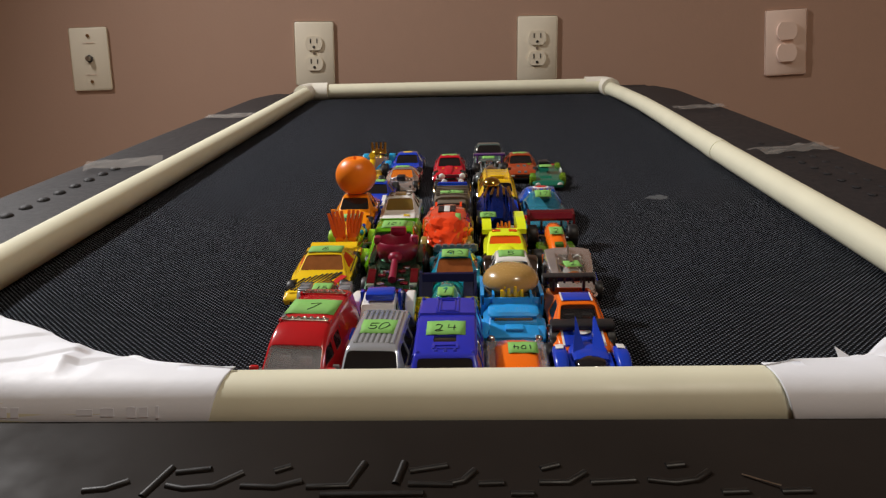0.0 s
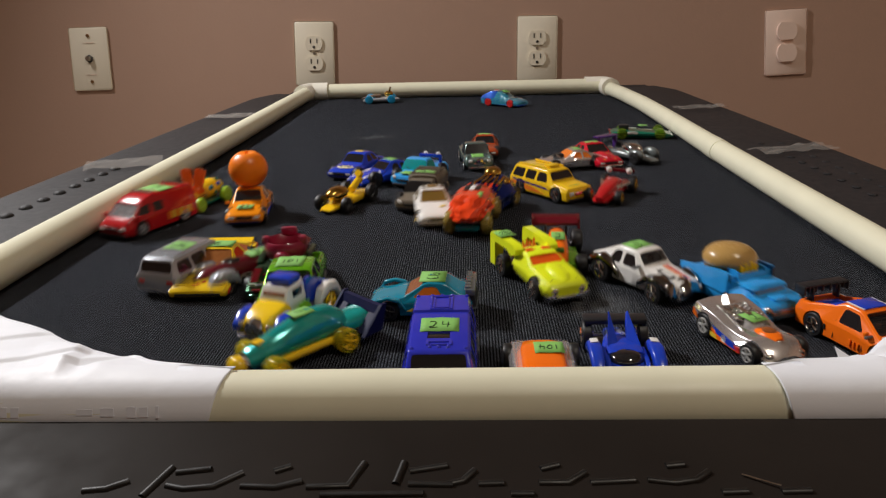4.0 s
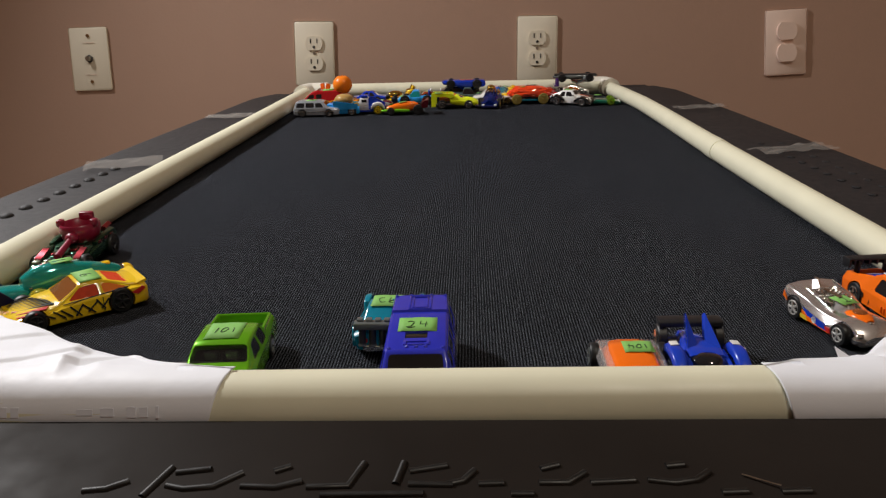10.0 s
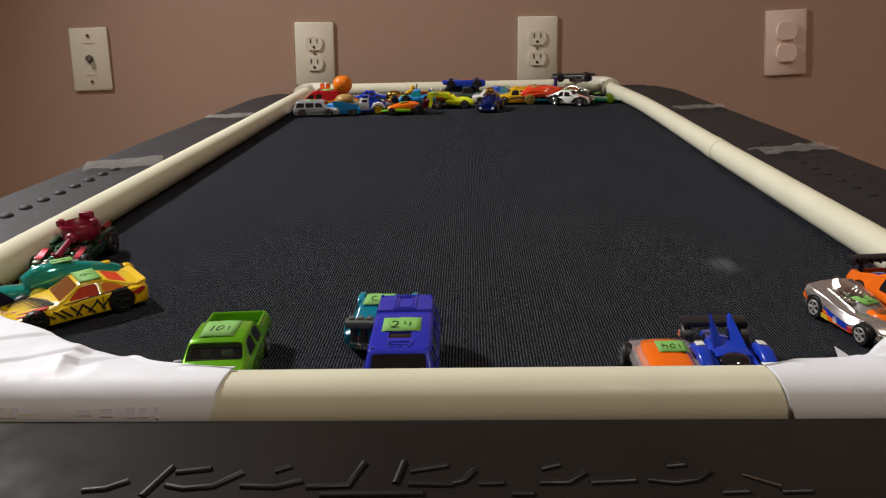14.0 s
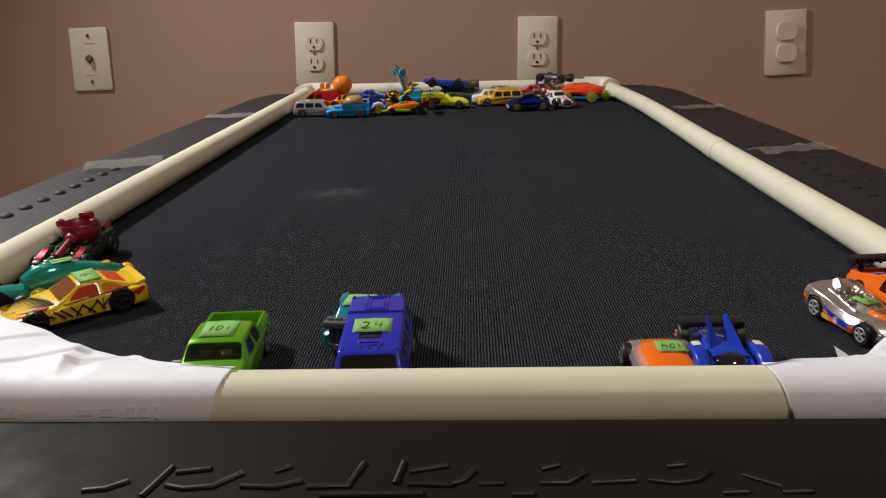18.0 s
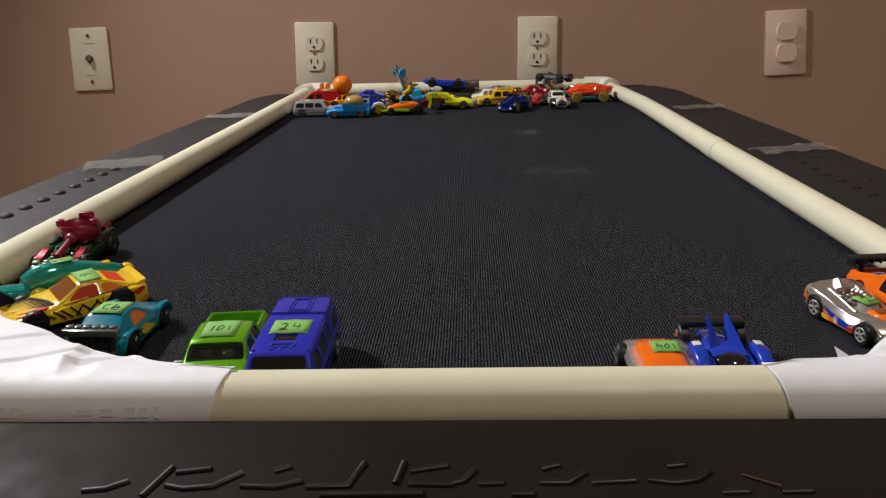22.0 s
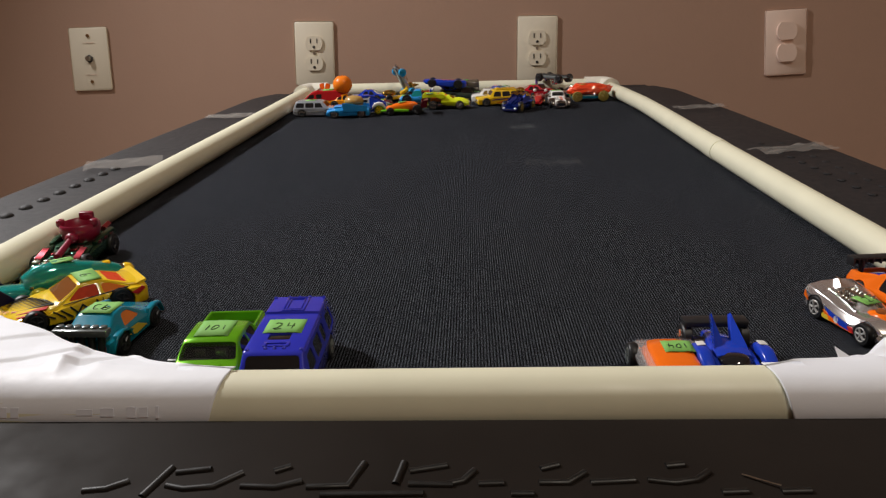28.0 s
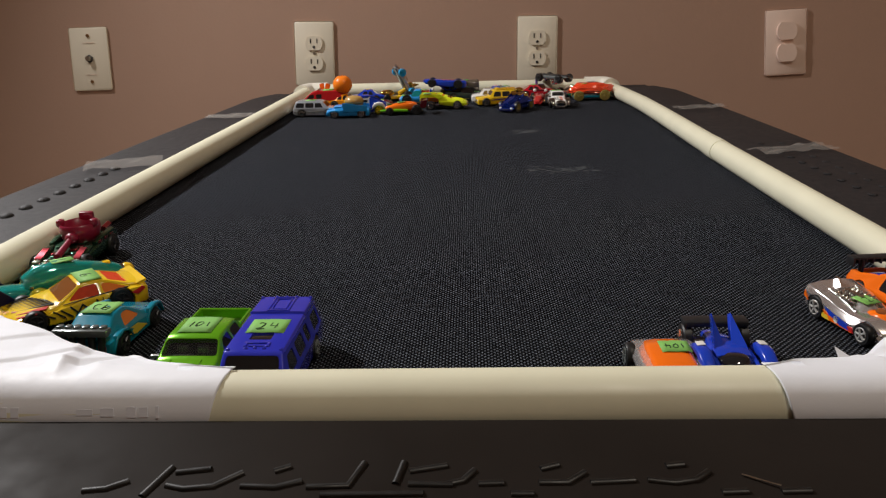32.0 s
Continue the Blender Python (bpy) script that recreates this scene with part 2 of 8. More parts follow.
K = 0.001  # millimetres
mark((-124, 191.5), (-117, 192.4), (-111, 196.0))
mark((-104, 189.0), (-99, 202.6))
mark((-97, 199.9), (-86, 201.7))
mark((-98, 194.0), (-92, 192.4), (-83, 193.4), (-75, 199.9))
mark((-65, 200.5), (-60, 202.9))
mark((-74, 193.6), (-63, 193.0), (-55, 195.9))
mark((-53, 193.1), (-40, 193.6), (-36, 204.5))
mark((-48, 189.6), (-16, 190.2))
mark((-25, 194.5), (-23, 204.8))
mark((-21, 200.4), (-9, 203.1))
mark((-21, 194.5), (-7, 194.1))
mark((-9, 194.5), (-4, 195.8), (0, 201.0))
mark((1, 194.5), (9, 194.9))
mark((11, 190.1), (18, 190.1))
mark((21, 201.4), (27, 203.4))
mark((20, 195.1), (29, 195.1), (35, 199.9))
mark((36, 195.1), (50, 196.1))
mark((54, 196.3), (62, 195.0), (69, 196.3), (74, 200.2))
mark((61, 202.6), (67, 203.4))
mark((75, 190.7), (83, 191.1))
mark((93, 191.0), (102, 191.3))
part("scratch", box(BM(), 0, 0, 0, 0.0115, 0.0006, 0.0002, 0, pose(0.0884, 0.1953, 0.0224, 4.7, 0, -30)), METAL, treadmill, "short pale scratch")

# ---- pipe frame round the belt ----
RP = 0.01335
pipes = tagged(empty("pipe_frame", BELT), "cream plastic pipe rectangle laid round the belt", "pipe frame")
NEAR_Y, NEAR_Z, FAR_Y = 0.243, 0.0216, 1.362
part("pipe", tube(BM(), [(-0.28, NEAR_Y - 0.0012, NEAR_Z), (0.25, NEAR_Y + 0.0012, NEAR_Z)], RP), PVC, pipes)
part("pipe", tube(BM(), [(-0.285, FAR_Y, RP), (0.235, FAR_Y - 0.004, RP)], RP), PVC, pipes)
RL, RR = 0.0124, 0.0112
part("pipe", tube(BM(), [(-0.300, 0.28, RL), (-0.299, 0.5, RL), (-0.2952, 0.95, RL), (-0.2945, 1.345, RL)], RL), PVC, pipes)
part("pipe", tube(BM(), [(0.2568, 0.28, RR), (0.2575, 0.55, RR), (0.2575, 0.77, RR)], RR), PVC, pipes)
part("pipe", tube(BM(), [(0.2575, 0.77, RR), (0.2606, 1.0, RR), (0.2606, 1.12, RR), (0.2545, 1.25, RR), (0.246, 1.345, RR)], RR), PVC, pipes)
part("coupling", tube(BM(), [(0.2575, 0.757, RR), (0.2576, 0.785, RR)], RR + 0.0005), PVC, pipes)
for sx, x in ((1, -0.297), (-1, 0.246)):
    bm = tube(BM(), [(x + sx * 0.038, FAR_Y, RP), (x + sx * 0.012, FAR_Y, RP), (x + sx * 0.003, FAR_Y - 0.004, RP), (x, FAR_Y - 0.014, RP), (x - sx * 0.002, FAR_Y - 0.04, RP)], RP + 0.003)
    part("elbow", bm, PVC_FITTING, pipes, "cream corner elbow")


def tape_strip(x, y, sx, sy, turn, side):
    bm = BM()
    n = 8
    grid = [[bm.verts.new(((i / n - 0.5) * sx, (j / n - 0.5) * sy, 0.0006 + 0.0062 * abs(noise.noise((i * 0.75 + x * 9, j * 1.1, y * 7)))))
             for j in range(n + 1)] for i in range(n + 1)]
    for i in range(n):
        for j in range(n):
            bm.faces.new((grid[i][j], grid[i + 1][j], grid[i + 1][j + 1], grid[i][j + 1]))
    ob = part("tape_strip", bm, TAPE, None)
    ob.matrix_basis = BELT @ pose(x, y, 0.0142, 0, 0, turn)
    return tagged(ob, "clear sticky tape that holds the pipe to the rail", "tape", "tape on the rails")


tape_strip(-0.357, 0.735, 0.075, 0.050, 22, -1)
tape_strip(-0.345, 1.06, 0.07, 0.036, 8, -1)
tape_strip(0.325, 0.745, 0.085, 0.034, 18, 1)
tape_strip(0.322, 1.05, 0.07, 0.032, 12, 1)


def crease(px, py, folds):
    """Height of a folded sheet at one place: each fold is a straight ridge (from, to, height, width before, width behind)."""
    z = 0.0
    for x0, y0, x1, y1, up, wa, wb in folds:
        dx, dy = x1 - x0, y1 - y0
        ln = math.hypot(dx, dy)
        u = ((px - x0) * dx + (py - y0) * dy) / ln
        d = ((py - y0) * dx - (px - x0) * dy) / ln
        w = wb if d > 0 else wa
        end = min(1.0, max(0.0, 1 + min(u, ln - u, 0) / 6))
        z += up * end * max(0.0, 1 - abs(d) / w)
    return z * K


def paper_corner(side, edge, folds, label):
    """Folded white paper over a near corner: from its inner edge over the pipe and down to the hood."""
    t = tagged(empty("paper_cover", BELT), label, "paper", "papers on the corners")
    bm = BM()
    cols = []
    yc = NEAR_Y
    last = edge[-1] if side < 0 else edge[0]
    for x, y in edge:
        near_end = max(0.0, 1 - abs(x - last[0]) / 0.05)
        away = min(1.0, max(0.0, (y - yc - 0.006) / 0.02))
        z_edge = 0.0358 + (0.0272 - 0.0358) * away
        flat = [(y + (yc + 0.005 - y) * u, z_edge + (0.0352 - z_edge) * u) for u in np.linspace(0, 0.96, 60)]
        wrap = [(yc - 0.0136 * math.sin(a), NEAR_Z + 0.0136 * math.cos(a)) for a in (-0.1, 0.2, 0.45, 0.7, 0.95, 1.2, 1.4, 1.6, 1.8)]
        col = []
        for k, (py, pz) in enumerate(flat + wrap):
            p = Vector((x * 26, py * 30, 1.7 * side))
            wave = noise.noise(p) * 0.0008 * away if k < 60 else noise.noise(p * 1.6) * 0.0006 * (1 - near_end)
            fold = (1 - near_end) * crease(x / K, py / K, folds) * (0.35 + 0.65 * min(1, k / 8)) * (1 if k < 60 else 0.3)
            col.append(bm.verts.new((x + side * near_end * 0.007 * max(0, k - 59) / 9, py, pz + wave + fold * max(0.25, away) + 0.0001)))
        cols.append(col)
    for a, b in zip(cols, cols[1:]):
        for j in range(len(a) - 1):
            bm.faces.new((a[j], b[j], b[j + 1], a[j + 1]))
    ob = part("sheet", bm, PAPER, t, "white folded paper sheet", smooth=50)
    sol = ob.modifiers.new("thickness", "SOLIDIFY")
    sol.thickness, sol.offset = 0.0003, 1
    return t


def bend(points, n=14):
    n *= 9
    xs = np.linspace(points[0][0], points[-1][0], n)
    px, py = zip(*points)
    return [(float(x), float(np.interp(x, px, py)) + 0.0007 * math.sin(i * 0.1)) for i, x in enumerate(xs)]


LEFT_FOLDS = ((-215, 276, -188, 296, 1.3, 2.5, 14), (-200, 247, -164, 271, 1.5, 2.5, 16), (-169, 284, -158, 248, 2.4, 18, 5), (-160, 253, -130, 268, 2.6, 5, 14),
              (-146, 252, -128, 267, 1.9, 12, 4), (-136, 266, -114, 250, 2.2, 4, 11), (-240, 300, -210, 330, 1.3, 3, 14), (-180, 244, -120, 246, 0.8, 7, 7))
RIGHT_FOLDS = ((134, 268, 152, 254, 2.2, 12, 4), (143, 262, 185, 280, 1.6, 4, 14), (118, 249, 140, 262, 1.6, 10, 4), (160, 254, 215, 266, 1.3, 3, 12))
left_paper = paper_corner(-1, bend([(-0.32, 0.42), (-0.275, 0.352), (-0.2292, 0.3185), (-0.1695, 0.2830), (-0.134, 0.2640), (-0.113, 0.2500), (-0.0905, 0.2450)], 30), LEFT_FOLDS, "white folded paper taped over the pipe corner")
right_paper = paper_corner(1, bend([(0.1065, 0.2450), (0.131, 0.2515), (0.150, 0.262), (0.1710, 0.2830), (0.22, 0.318), (0.28, 0.40)], 24), RIGHT_FOLDS, "white paper taped over the pipe corner")
bm = BM()
tear = [bm.verts.new(p) for p in ((0.1375, 0.2530, 0.0335), (0.1430, 0.2545, 0.0335), (0.1378, 0.2585, 0.0365))]
bm.faces.new(tear)
bm.faces.new([bm.verts.new(v.co - Vector((0, 0, 0.0003))) for v in reversed(tear)])
part("torn_tip", bm, PAPER, right_paper, "small upturned paper tip")
for x, w, h in ((-0.1790, 0.0014, 0.0042), (-0.1725, 0.0032, 0.0036), (-0.1680, 0.0030, 0.0036), (-0.1420, 0.0060, 0.0022), (-0.1335, 0.0050, 0.0030), (-0.1245, 0.0034, 0.0038), (-0.1200, 0.0030, 0.0036), (-0.1150, 0.0012, 0.0044)):
    part("faded_print", box(BM(), 0, 0, 0, w, h, 0.0003, 0, pose(x, NEAR_Y - 0.01386 * math.sin(1.22), NEAR_Z + 0.01386 * math.cos(1.22), math.degrees(1.22), 0, 0)), FADED, left_paper)

# ---- moving belt: a closed loop of rubber strips over two rollers ----
belt = tagged(empty("running_belt", BELT), "black pebbled rubber treadmill belt with grey dust smears", "treadmill belt")
Y_FRONT = 0.213
STRAIGHT = (LOOP - 2 * math.pi * ROLLER) / 2


def loop_pose(s):
    """A place on the belt's loop: s metres along it from the front, in the belt's space."""
    s %= LOOP
    half = math.pi * ROLLER
    if s < STRAIGHT:
        return pose(-0.012, Y_FRONT + s, 0)
    s -= STRAIGHT
    if s < half:
        a = s / ROLLER
        return pose(-0.012, Y_FRONT + STRAIGHT + ROLLER * math.sin(a), -ROLLER + ROLLER * math.cos(a), -math.degrees(a))
    s -= half
    if s < STRAIGHT:
        return pose(-0.012, Y_FRONT + STRAIGHT - s, -2 * ROLLER, -180)
    a = (s - STRAIGHT) / ROLLER
    return pose(-0.012, Y_FRONT - ROLLER * math.sin(a), -ROLLER - ROLLER * math.cos(a), -180 - math.degrees(a))


segment_mesh = bpy.data.meshes.new("belt_segment")
bm = box(BM(), 0, 0, -0.001, 0.572, SEG + 0.0002, 0.002)
bm.to_mesh(segment_mesh)
bm.free()
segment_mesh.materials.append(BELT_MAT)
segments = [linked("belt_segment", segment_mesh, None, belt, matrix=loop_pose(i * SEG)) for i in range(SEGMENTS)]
for y in (Y_FRONT, Y_FRONT + STRAIGHT):
    part("roller", rod(BM(), (-0.30, y, -ROLLER), (0.276, y, -ROLLER), ROLLER - 0.003, n=24), STEEL, treadmill)


def smear(s, x, w, d, seed):
    """A thin dust smear of broken flecks on the strip that carries the place s."""
    i = int(round(s / SEG)) % SEGMENTS
    rnd = random.Random(seed)
    bm = BM()
    for k in range(46):
        px, py = rnd.gauss(0, w * 0.28), rnd.gauss(0, d * 0.26)
        r = rnd.uniform(0.0008, 0.0024)
        ring = [bm.verts.new((px + 1.8 * r * math.cos(a) * rnd.uniform(0.6, 1), py + r * math.sin(a) * rnd.uniform(0.6, 1), 0.0003 + k * 0.000002)) for a in np.linspace(0, 5.4, 7)]
        bm.faces.new(ring)
    ob = part("dust_smear", bm, DUST, segments[i], "pale dust smear rubbed into the belt")
    ob.location = (x, s - i * SEG if abs(s - i * SEG) < SEG else 0, 0)


# speed of the belt: (seconds, metres a second)
SPEED = ((0, 0), (1.55, 0), (2.5, 0.36), (4, 0.56), (7, 0.645), (11.5, 0.70), (14.0, 0.80), (18, 0.86), (24, 0.865), (29.2, 0.875), (30, 0.72), (31, 0.50), (31.4, 0.30), (31.85, 0.05), (32.1, 0.02))


def run_length(t):
    total = 0.0
    for (t0, v0), (t1, v1) in zip(SPEED, SPEED[1:]):
        if t <= t0:
            break
        e = min(t, t1)
        v = v0 + (v1 - v0) * (e - t0) / (t1 - t0)
        total += (v0 + v) / 2 * (e - t0)
    return total


# places of the smears along the loop when the belt stands
AT_30 = run_length(29.8)
for s, x, w, d, seed in ((0.523 - Y_FRONT - AT_30, -0.115, 0.05, 0.022, 1), (0.523 - Y_FRONT - AT_30 - 0.56, 0.085, 0.045, 0.030, 2), (0.523 - Y_FRONT - AT_30 - 0.79, 0.100, 0.075, 0.036, 3), (0.62 - Y_FRONT, 0.172, 0.012, 0.012, 4)):
    smear(s % LOOP, x, w, d, seed)


def run_belt():
    for i, ob in enumerate(segments):
        rows, last = [], None
        for k in range(0, 963):
            t = k / 30
            s = (i * SEG + run_length(t)) % LOOP
            q = s % (LOOP / 2)
            busy = q < 0.11 or q > STRAIGHT - 0.03
            if k == 0 or k == 962 or (t > 1.4 and (busy or k % 8 == 0)):
                rows.append((t, loop_pose(s)))
        walk(ob, rows)


# ---- toy cars ----
def paint(name, c, metal=0.0, rough=0.20):
    return mat(name, c, rough, metal=metal, coat=0.6, vary=0.10, scale=120, spec=0.4)


def clear(name, c):
    return mat(name, c, 0.08, glass=0.75, vary=0.1, scale=90)


RED, DARKRED, MAROON = paint("red_enamel", (0.47, 0.012, 0.016)), paint("dark_red", (0.11, 0.006, 0.012)), paint("maroon_plastic", (0.26, 0.008, 0.038), rough=0.35)
SILVER, GREY, WHITE = paint("silver_enamel", (0.50, 0.53, 0.58), 0.5), paint("grey_enamel", (0.16, 0.18, 0.18), 0.3), paint("white_enamel", (0.84, 0.83, 0.80))
VIOLETBLUE, BLUE, NAVY, SKY = paint("violet_blue", (0.026, 0.034, 0.46)), paint("blue_enamel", (0.012, 0.050, 0.50)), paint("navy", (0.005, 0.008, 0.055)), paint("sky_blue_plastic", (0.02, 0.33, 0.80), rough=0.4)
TEAL, GREEN, DKGREEN, GREYGREEN = paint("teal_enamel", (0.006, 0.22, 0.33)), paint("lime_green", (0.17, 0.53, 0.016), 0.4), paint("dark_green", (0.010, 0.13, 0.085)), paint("grey_green", (0.11, 0.17, 0.16), 0.4)
YELLOW, GOLDY, NEON, ORANGE = paint("yellow_enamel", (0.90, 0.60, 0.016)), paint("golden_yellow", (0.86, 0.54, 0.012)), paint("neon_yellow", (0.82, 0.95, 0.012), rough=0.4), paint("orange_enamel", (0.95, 0.17, 0.008))
ORANGERED, BROWN, PURPLE, BUN = paint("burnt_orange", (0.46, 0.075, 0.022), 0.3), paint("brown_canvas", (0.13, 0.105, 0.075), rough=0.7), paint("purple_enamel", (0.10, 0.035, 0.24), 0.3), paint("tan_bun", (0.46, 0.28, 0.09), rough=0.25)
CHROME = mat("toy_chrome", (0.75, 0.74, 0.72), 0.12, metal=1.0, vary=0.1, scale=200)
BRIGHTSILVER = mat("bright_silver", (0.95, 0.88, 0.87), 0.17, metal=0.84, coat=1.0, vary=0.12, scale=150, bump=0.22, bump_scale=110)
CHROMEBLUE, GOLD = mat("blue_chrome", (0.02, 0.06, 0.46), 0.10, metal=0.85, vary=0.3, scale=150), mat("gold_chrome", (0.72, 0.47, 0.10), 0.16, metal=1.0)
TANKGREEN = mat("green_chrome", (0.035, 0.10, 0.055), 0.22, metal=0.8, vary=0.7, scale=180)
BEETLE = mat("red_crystal", (1.0, 0.065, 0.014), 0.07, coat=1.0, glass=0.0, vary=0.25, scale=150)
ORANGEPEEL = mat("orange_fruit_plastic", (0.95, 0.225, 0.008), 0.35, vary=0.05, bump=0.05)
GLASS_DARK = mat("smoked_window", (0.012, 0.012, 0.014), 0.08, coat=1.0)
GLASS_AMBER, GLASS_TEAL, GLASS_GREY = mat("amber_window", (0.36, 0.11, 0.03), 0.10, metal=0.3, coat=1.0, vary=0.35, scale=220), mat("teal_clear", (0.015, 0.46, 0.42), 0.10, metal=0.3, coat=1.0, alpha=0.78, vary=0.25, scale=140), mat("clear_plastic", (0.80, 0.77, 0.76), 0.07, coat=1.0, alpha=0.38, vary=0.05)
GLASS_GOLD, GLASS_BLUE = mat("gold_window", (0.22, 0.14, 0.03), 0.10, coat=1.0), mat("pale_blue_clear", (0.06, 0.36, 0.52), 0.08, coat=1.0, alpha=0.55, vary=0.15, scale=120)
TYRE, BLACKP = mat("tyre_plastic", (0.012, 0.012, 0.013), 0.45), mat("black_plastic", (0.016, 0.016, 0.018), 0.4)
YELLOWWHEEL, BLUEWHEEL, GREENWHEEL, REDWHEEL, AMBERWHEEL = clear("yellow_wheel", (0.75, 0.70, 0.03)), paint("blue_wheel", (0.02, 0.33, 0.62)), clear("lime_wheel", (0.45, 0.7, 0.05)), paint("red_wheel", (0.55, 0.02, 0.02)), mat("amber_wheel", (0.40, 0.30, 0.07), 0.25, glass=0.3)
STICKER, INK = mat("green_paper_tag", (0.20, 0.46, 0.10), 0.7, vary=0.06, scale=90), mat("black_ink", (0.012, 0.02, 0.012), 0.7)
DECAL_WHITE, DECAL_RED, DECAL_BLACK, DECAL_YELLOW = mat("white_decal", (0.75, 0.74, 0.72), 0.3), mat("red_decal", (0.55, 0.02, 0.02), 0.3), mat("black_decal", (0.02, 0.02, 0.02), 0.3), mat("yellow_decal", (0.7, 0.5, 0.04), 0.3)
BED = mat("bed_green", (0.045, 0.12, 0.008), 0.5)
LAMP_WHITE, LAMP_ORANGE = mat("headlight", (0.8, 0.8, 0.78), 0.1, coat=1.0), mat("amber_light", (0.8, 0.2, 0.02), 0.15, coat=1.0)

# side shapes: along the length from front (-0.5) to rear (0.5): (place, width, top height), each as a share of the car's size
LOW = {
    "pickup": ((-.5, .82, .42), (-.48, .92, .50), (-.38, .97, .55), (-.15, .99, .60), (.1, .99, .64), (.46, .99, .66), (.49, .97, .64), (.5, .94, .60)),
    "racer": ((-.5, .30, .22), (-.44, .42, .32), (-.25, .52, .44), (-.05, .62, .52), (.15, .64, .54), (.36, .56, .50), (.46, .46, .46), (.5, .38, .40)),
    "coupe": ((-.5, .66, .28), (-.47, .84, .38), (-.36, .95, .48), (-.18, .99, .54), (.05, .97, .58), (.28, 1.0, .64), (.45, .92, .56), (.5, .78, .44)),
}
LOW["low"] = LOW["coupe"]
# cabins: front foot, front top, rear top, rear foot along the length; width at foot and top; foot height
CAB = {
    "pickup": (-.20, -.08, .08, .13, .90, .72, .56), "coupe": (-.16, .0, .14, .36, .78, .58, .50),
}


def wheel_mesh(r, w):
    bm = BM()
    prof = [(-w / 2, r * 0.62), (-w / 2, r * 0.92), (-w * 0.36, r), (w * 0.36, r), (w / 2, r * 0.92), (w / 2, r * 0.62)]
    n = 20
    rings = [[bm.verts.new((x, q * math.cos(2 * math.pi * k / n), q * math.sin(2 * math.pi * k / n))) for k in range(n)] for x, q in prof]
    for a, b in zip(rings, rings[1:]):
        for i in range(n):
            bm.faces.new((a[i], a[(i + 1) % n], b[(i + 1) % n], b[i]))
    bm.faces.new(rings[0])
    bm.faces.new(rings[-1][::-1])
    return bm


def rim_mesh(r, w):
    bm = rod(BM(), (-w * 0.46, 0, 0), (w * 0.46, 0, 0), r * 0.24, n=10)
    for k in range(5):
        a = 2 * math.pi * k / 5
        for s in (-1, 1):
            rod(bm, (s * w * 0.53, 0, 0), (s * w * 0.53, r * 0.6 * math.cos(a), r * 0.6 * math.sin(a)), r * 0.11, n=6)
    for s in (-1, 1):
        tube(bm, [(s * w * 0.52, r * 0.62 * math.cos(a), r * 0.62 * math.sin(a)) for a in np.linspace(0, 2 * math.pi, 17)], r * 0.07, 6)
    return bm


def writing(text, size, material, parent, m):
    cu = bpy.data.curves.new("digits", "FONT")
    cu.body, cu.size, cu.align_x, cu.align_y, cu.extrude = text, size, "CENTER", "CENTER", 0.00012
    cu.offset = -0.00026
    tmp = new("digits_source", cu)
    bpy.context.view_layer.update()
    me = bpy.data.meshes.new_from_object(tmp.evaluated_get(bpy.context.evaluated_depsgraph_get()))
    bpy.data.objects.remove(tmp)
    return linked("digits", me, material, parent, "handwritten black number", matrix=m)


cars = {}
STROKES = {
    "0": "03 02 11 33 46 38 18 06 03", "1": "21 28", "2": "07 18 37 36 22 01 10 41", "4": "08 04 44/37 34 31", "5": "48 08 05 35 43 31 11 02",
    "6": "38 17 04 02 11 31 43 35 14", "7": "07 48 35 11", "9": "47 18 05 14 35 47 41", "3": "07 28 37 25 37 43 31 11", "8": "25 07 28 37 25 03 11 31 43 25",
}


def handwriting(text, height, parent, seed):
    """Pen strokes on a tag: each digit a thin bent line on a grid of 5 by 9."""
    rnd = random.Random(seed)
    bm = BM()
    step = height * 0.72
    for n, c in enumerate(text):
        ox = (n - (len(text) - 1) / 2) * step + rnd.uniform(-.04, .04) * height
        lean, sc = rnd.uniform(-.05, .16), rnd.uniform(.88, 1.08)
        for stroke in STROKES[c].split("/"):
            pts = [((int(q[0]) / 4 - .5) * 0.52, (int(q[1]) - 4.5) / 8) for q in stroke.split()]
            tube(bm, [(ox + (x + y * lean) * height * sc, y * height * sc, 0.00016) for x, y in pts], 0.00024, 5)
    return part("digits", bm, INK, parent, "handwritten black number")


def tag(thing, text, x, y, z, w=15, d=9, tilt=0, flip=0, turn=0):
    """The green paper tag with its number. Millimetres; the top of the number points to the rear."""
    d *= 1.35
    m = pose(x * K, y * K, (z - 0.55) * K, tilt, 0, 180 * flip + turn)
    bm = BM()
    n = 6
    g = [[bm.verts.new(((i / n - .5) * w * K, (j / 2 - .5) * d * K, (0.12 * math.sin(i * 1.9 + j + x) - (0.25 if i in (0, n) else 0) + 0.1) * K)) for j in range(3)] for i in range(n + 1)]
    for i in range(n):
        for j in range(2):
            bm.faces.new((g[i][j], g[i + 1][j], g[i + 1][j + 1], g[i][j + 1]))
    ob = part("paper_tag", bm, STICKER, thing, "bright green paper tag", matrix=m)
    sol = ob.modifiers.new("thickness", "SOLIDIFY")
    sol.thickness = 0.0001
    if text:
        handwriting(text, min(d * 0.52, w * 1.0 / len(text)) * K, ob, len(cars))
    return ob


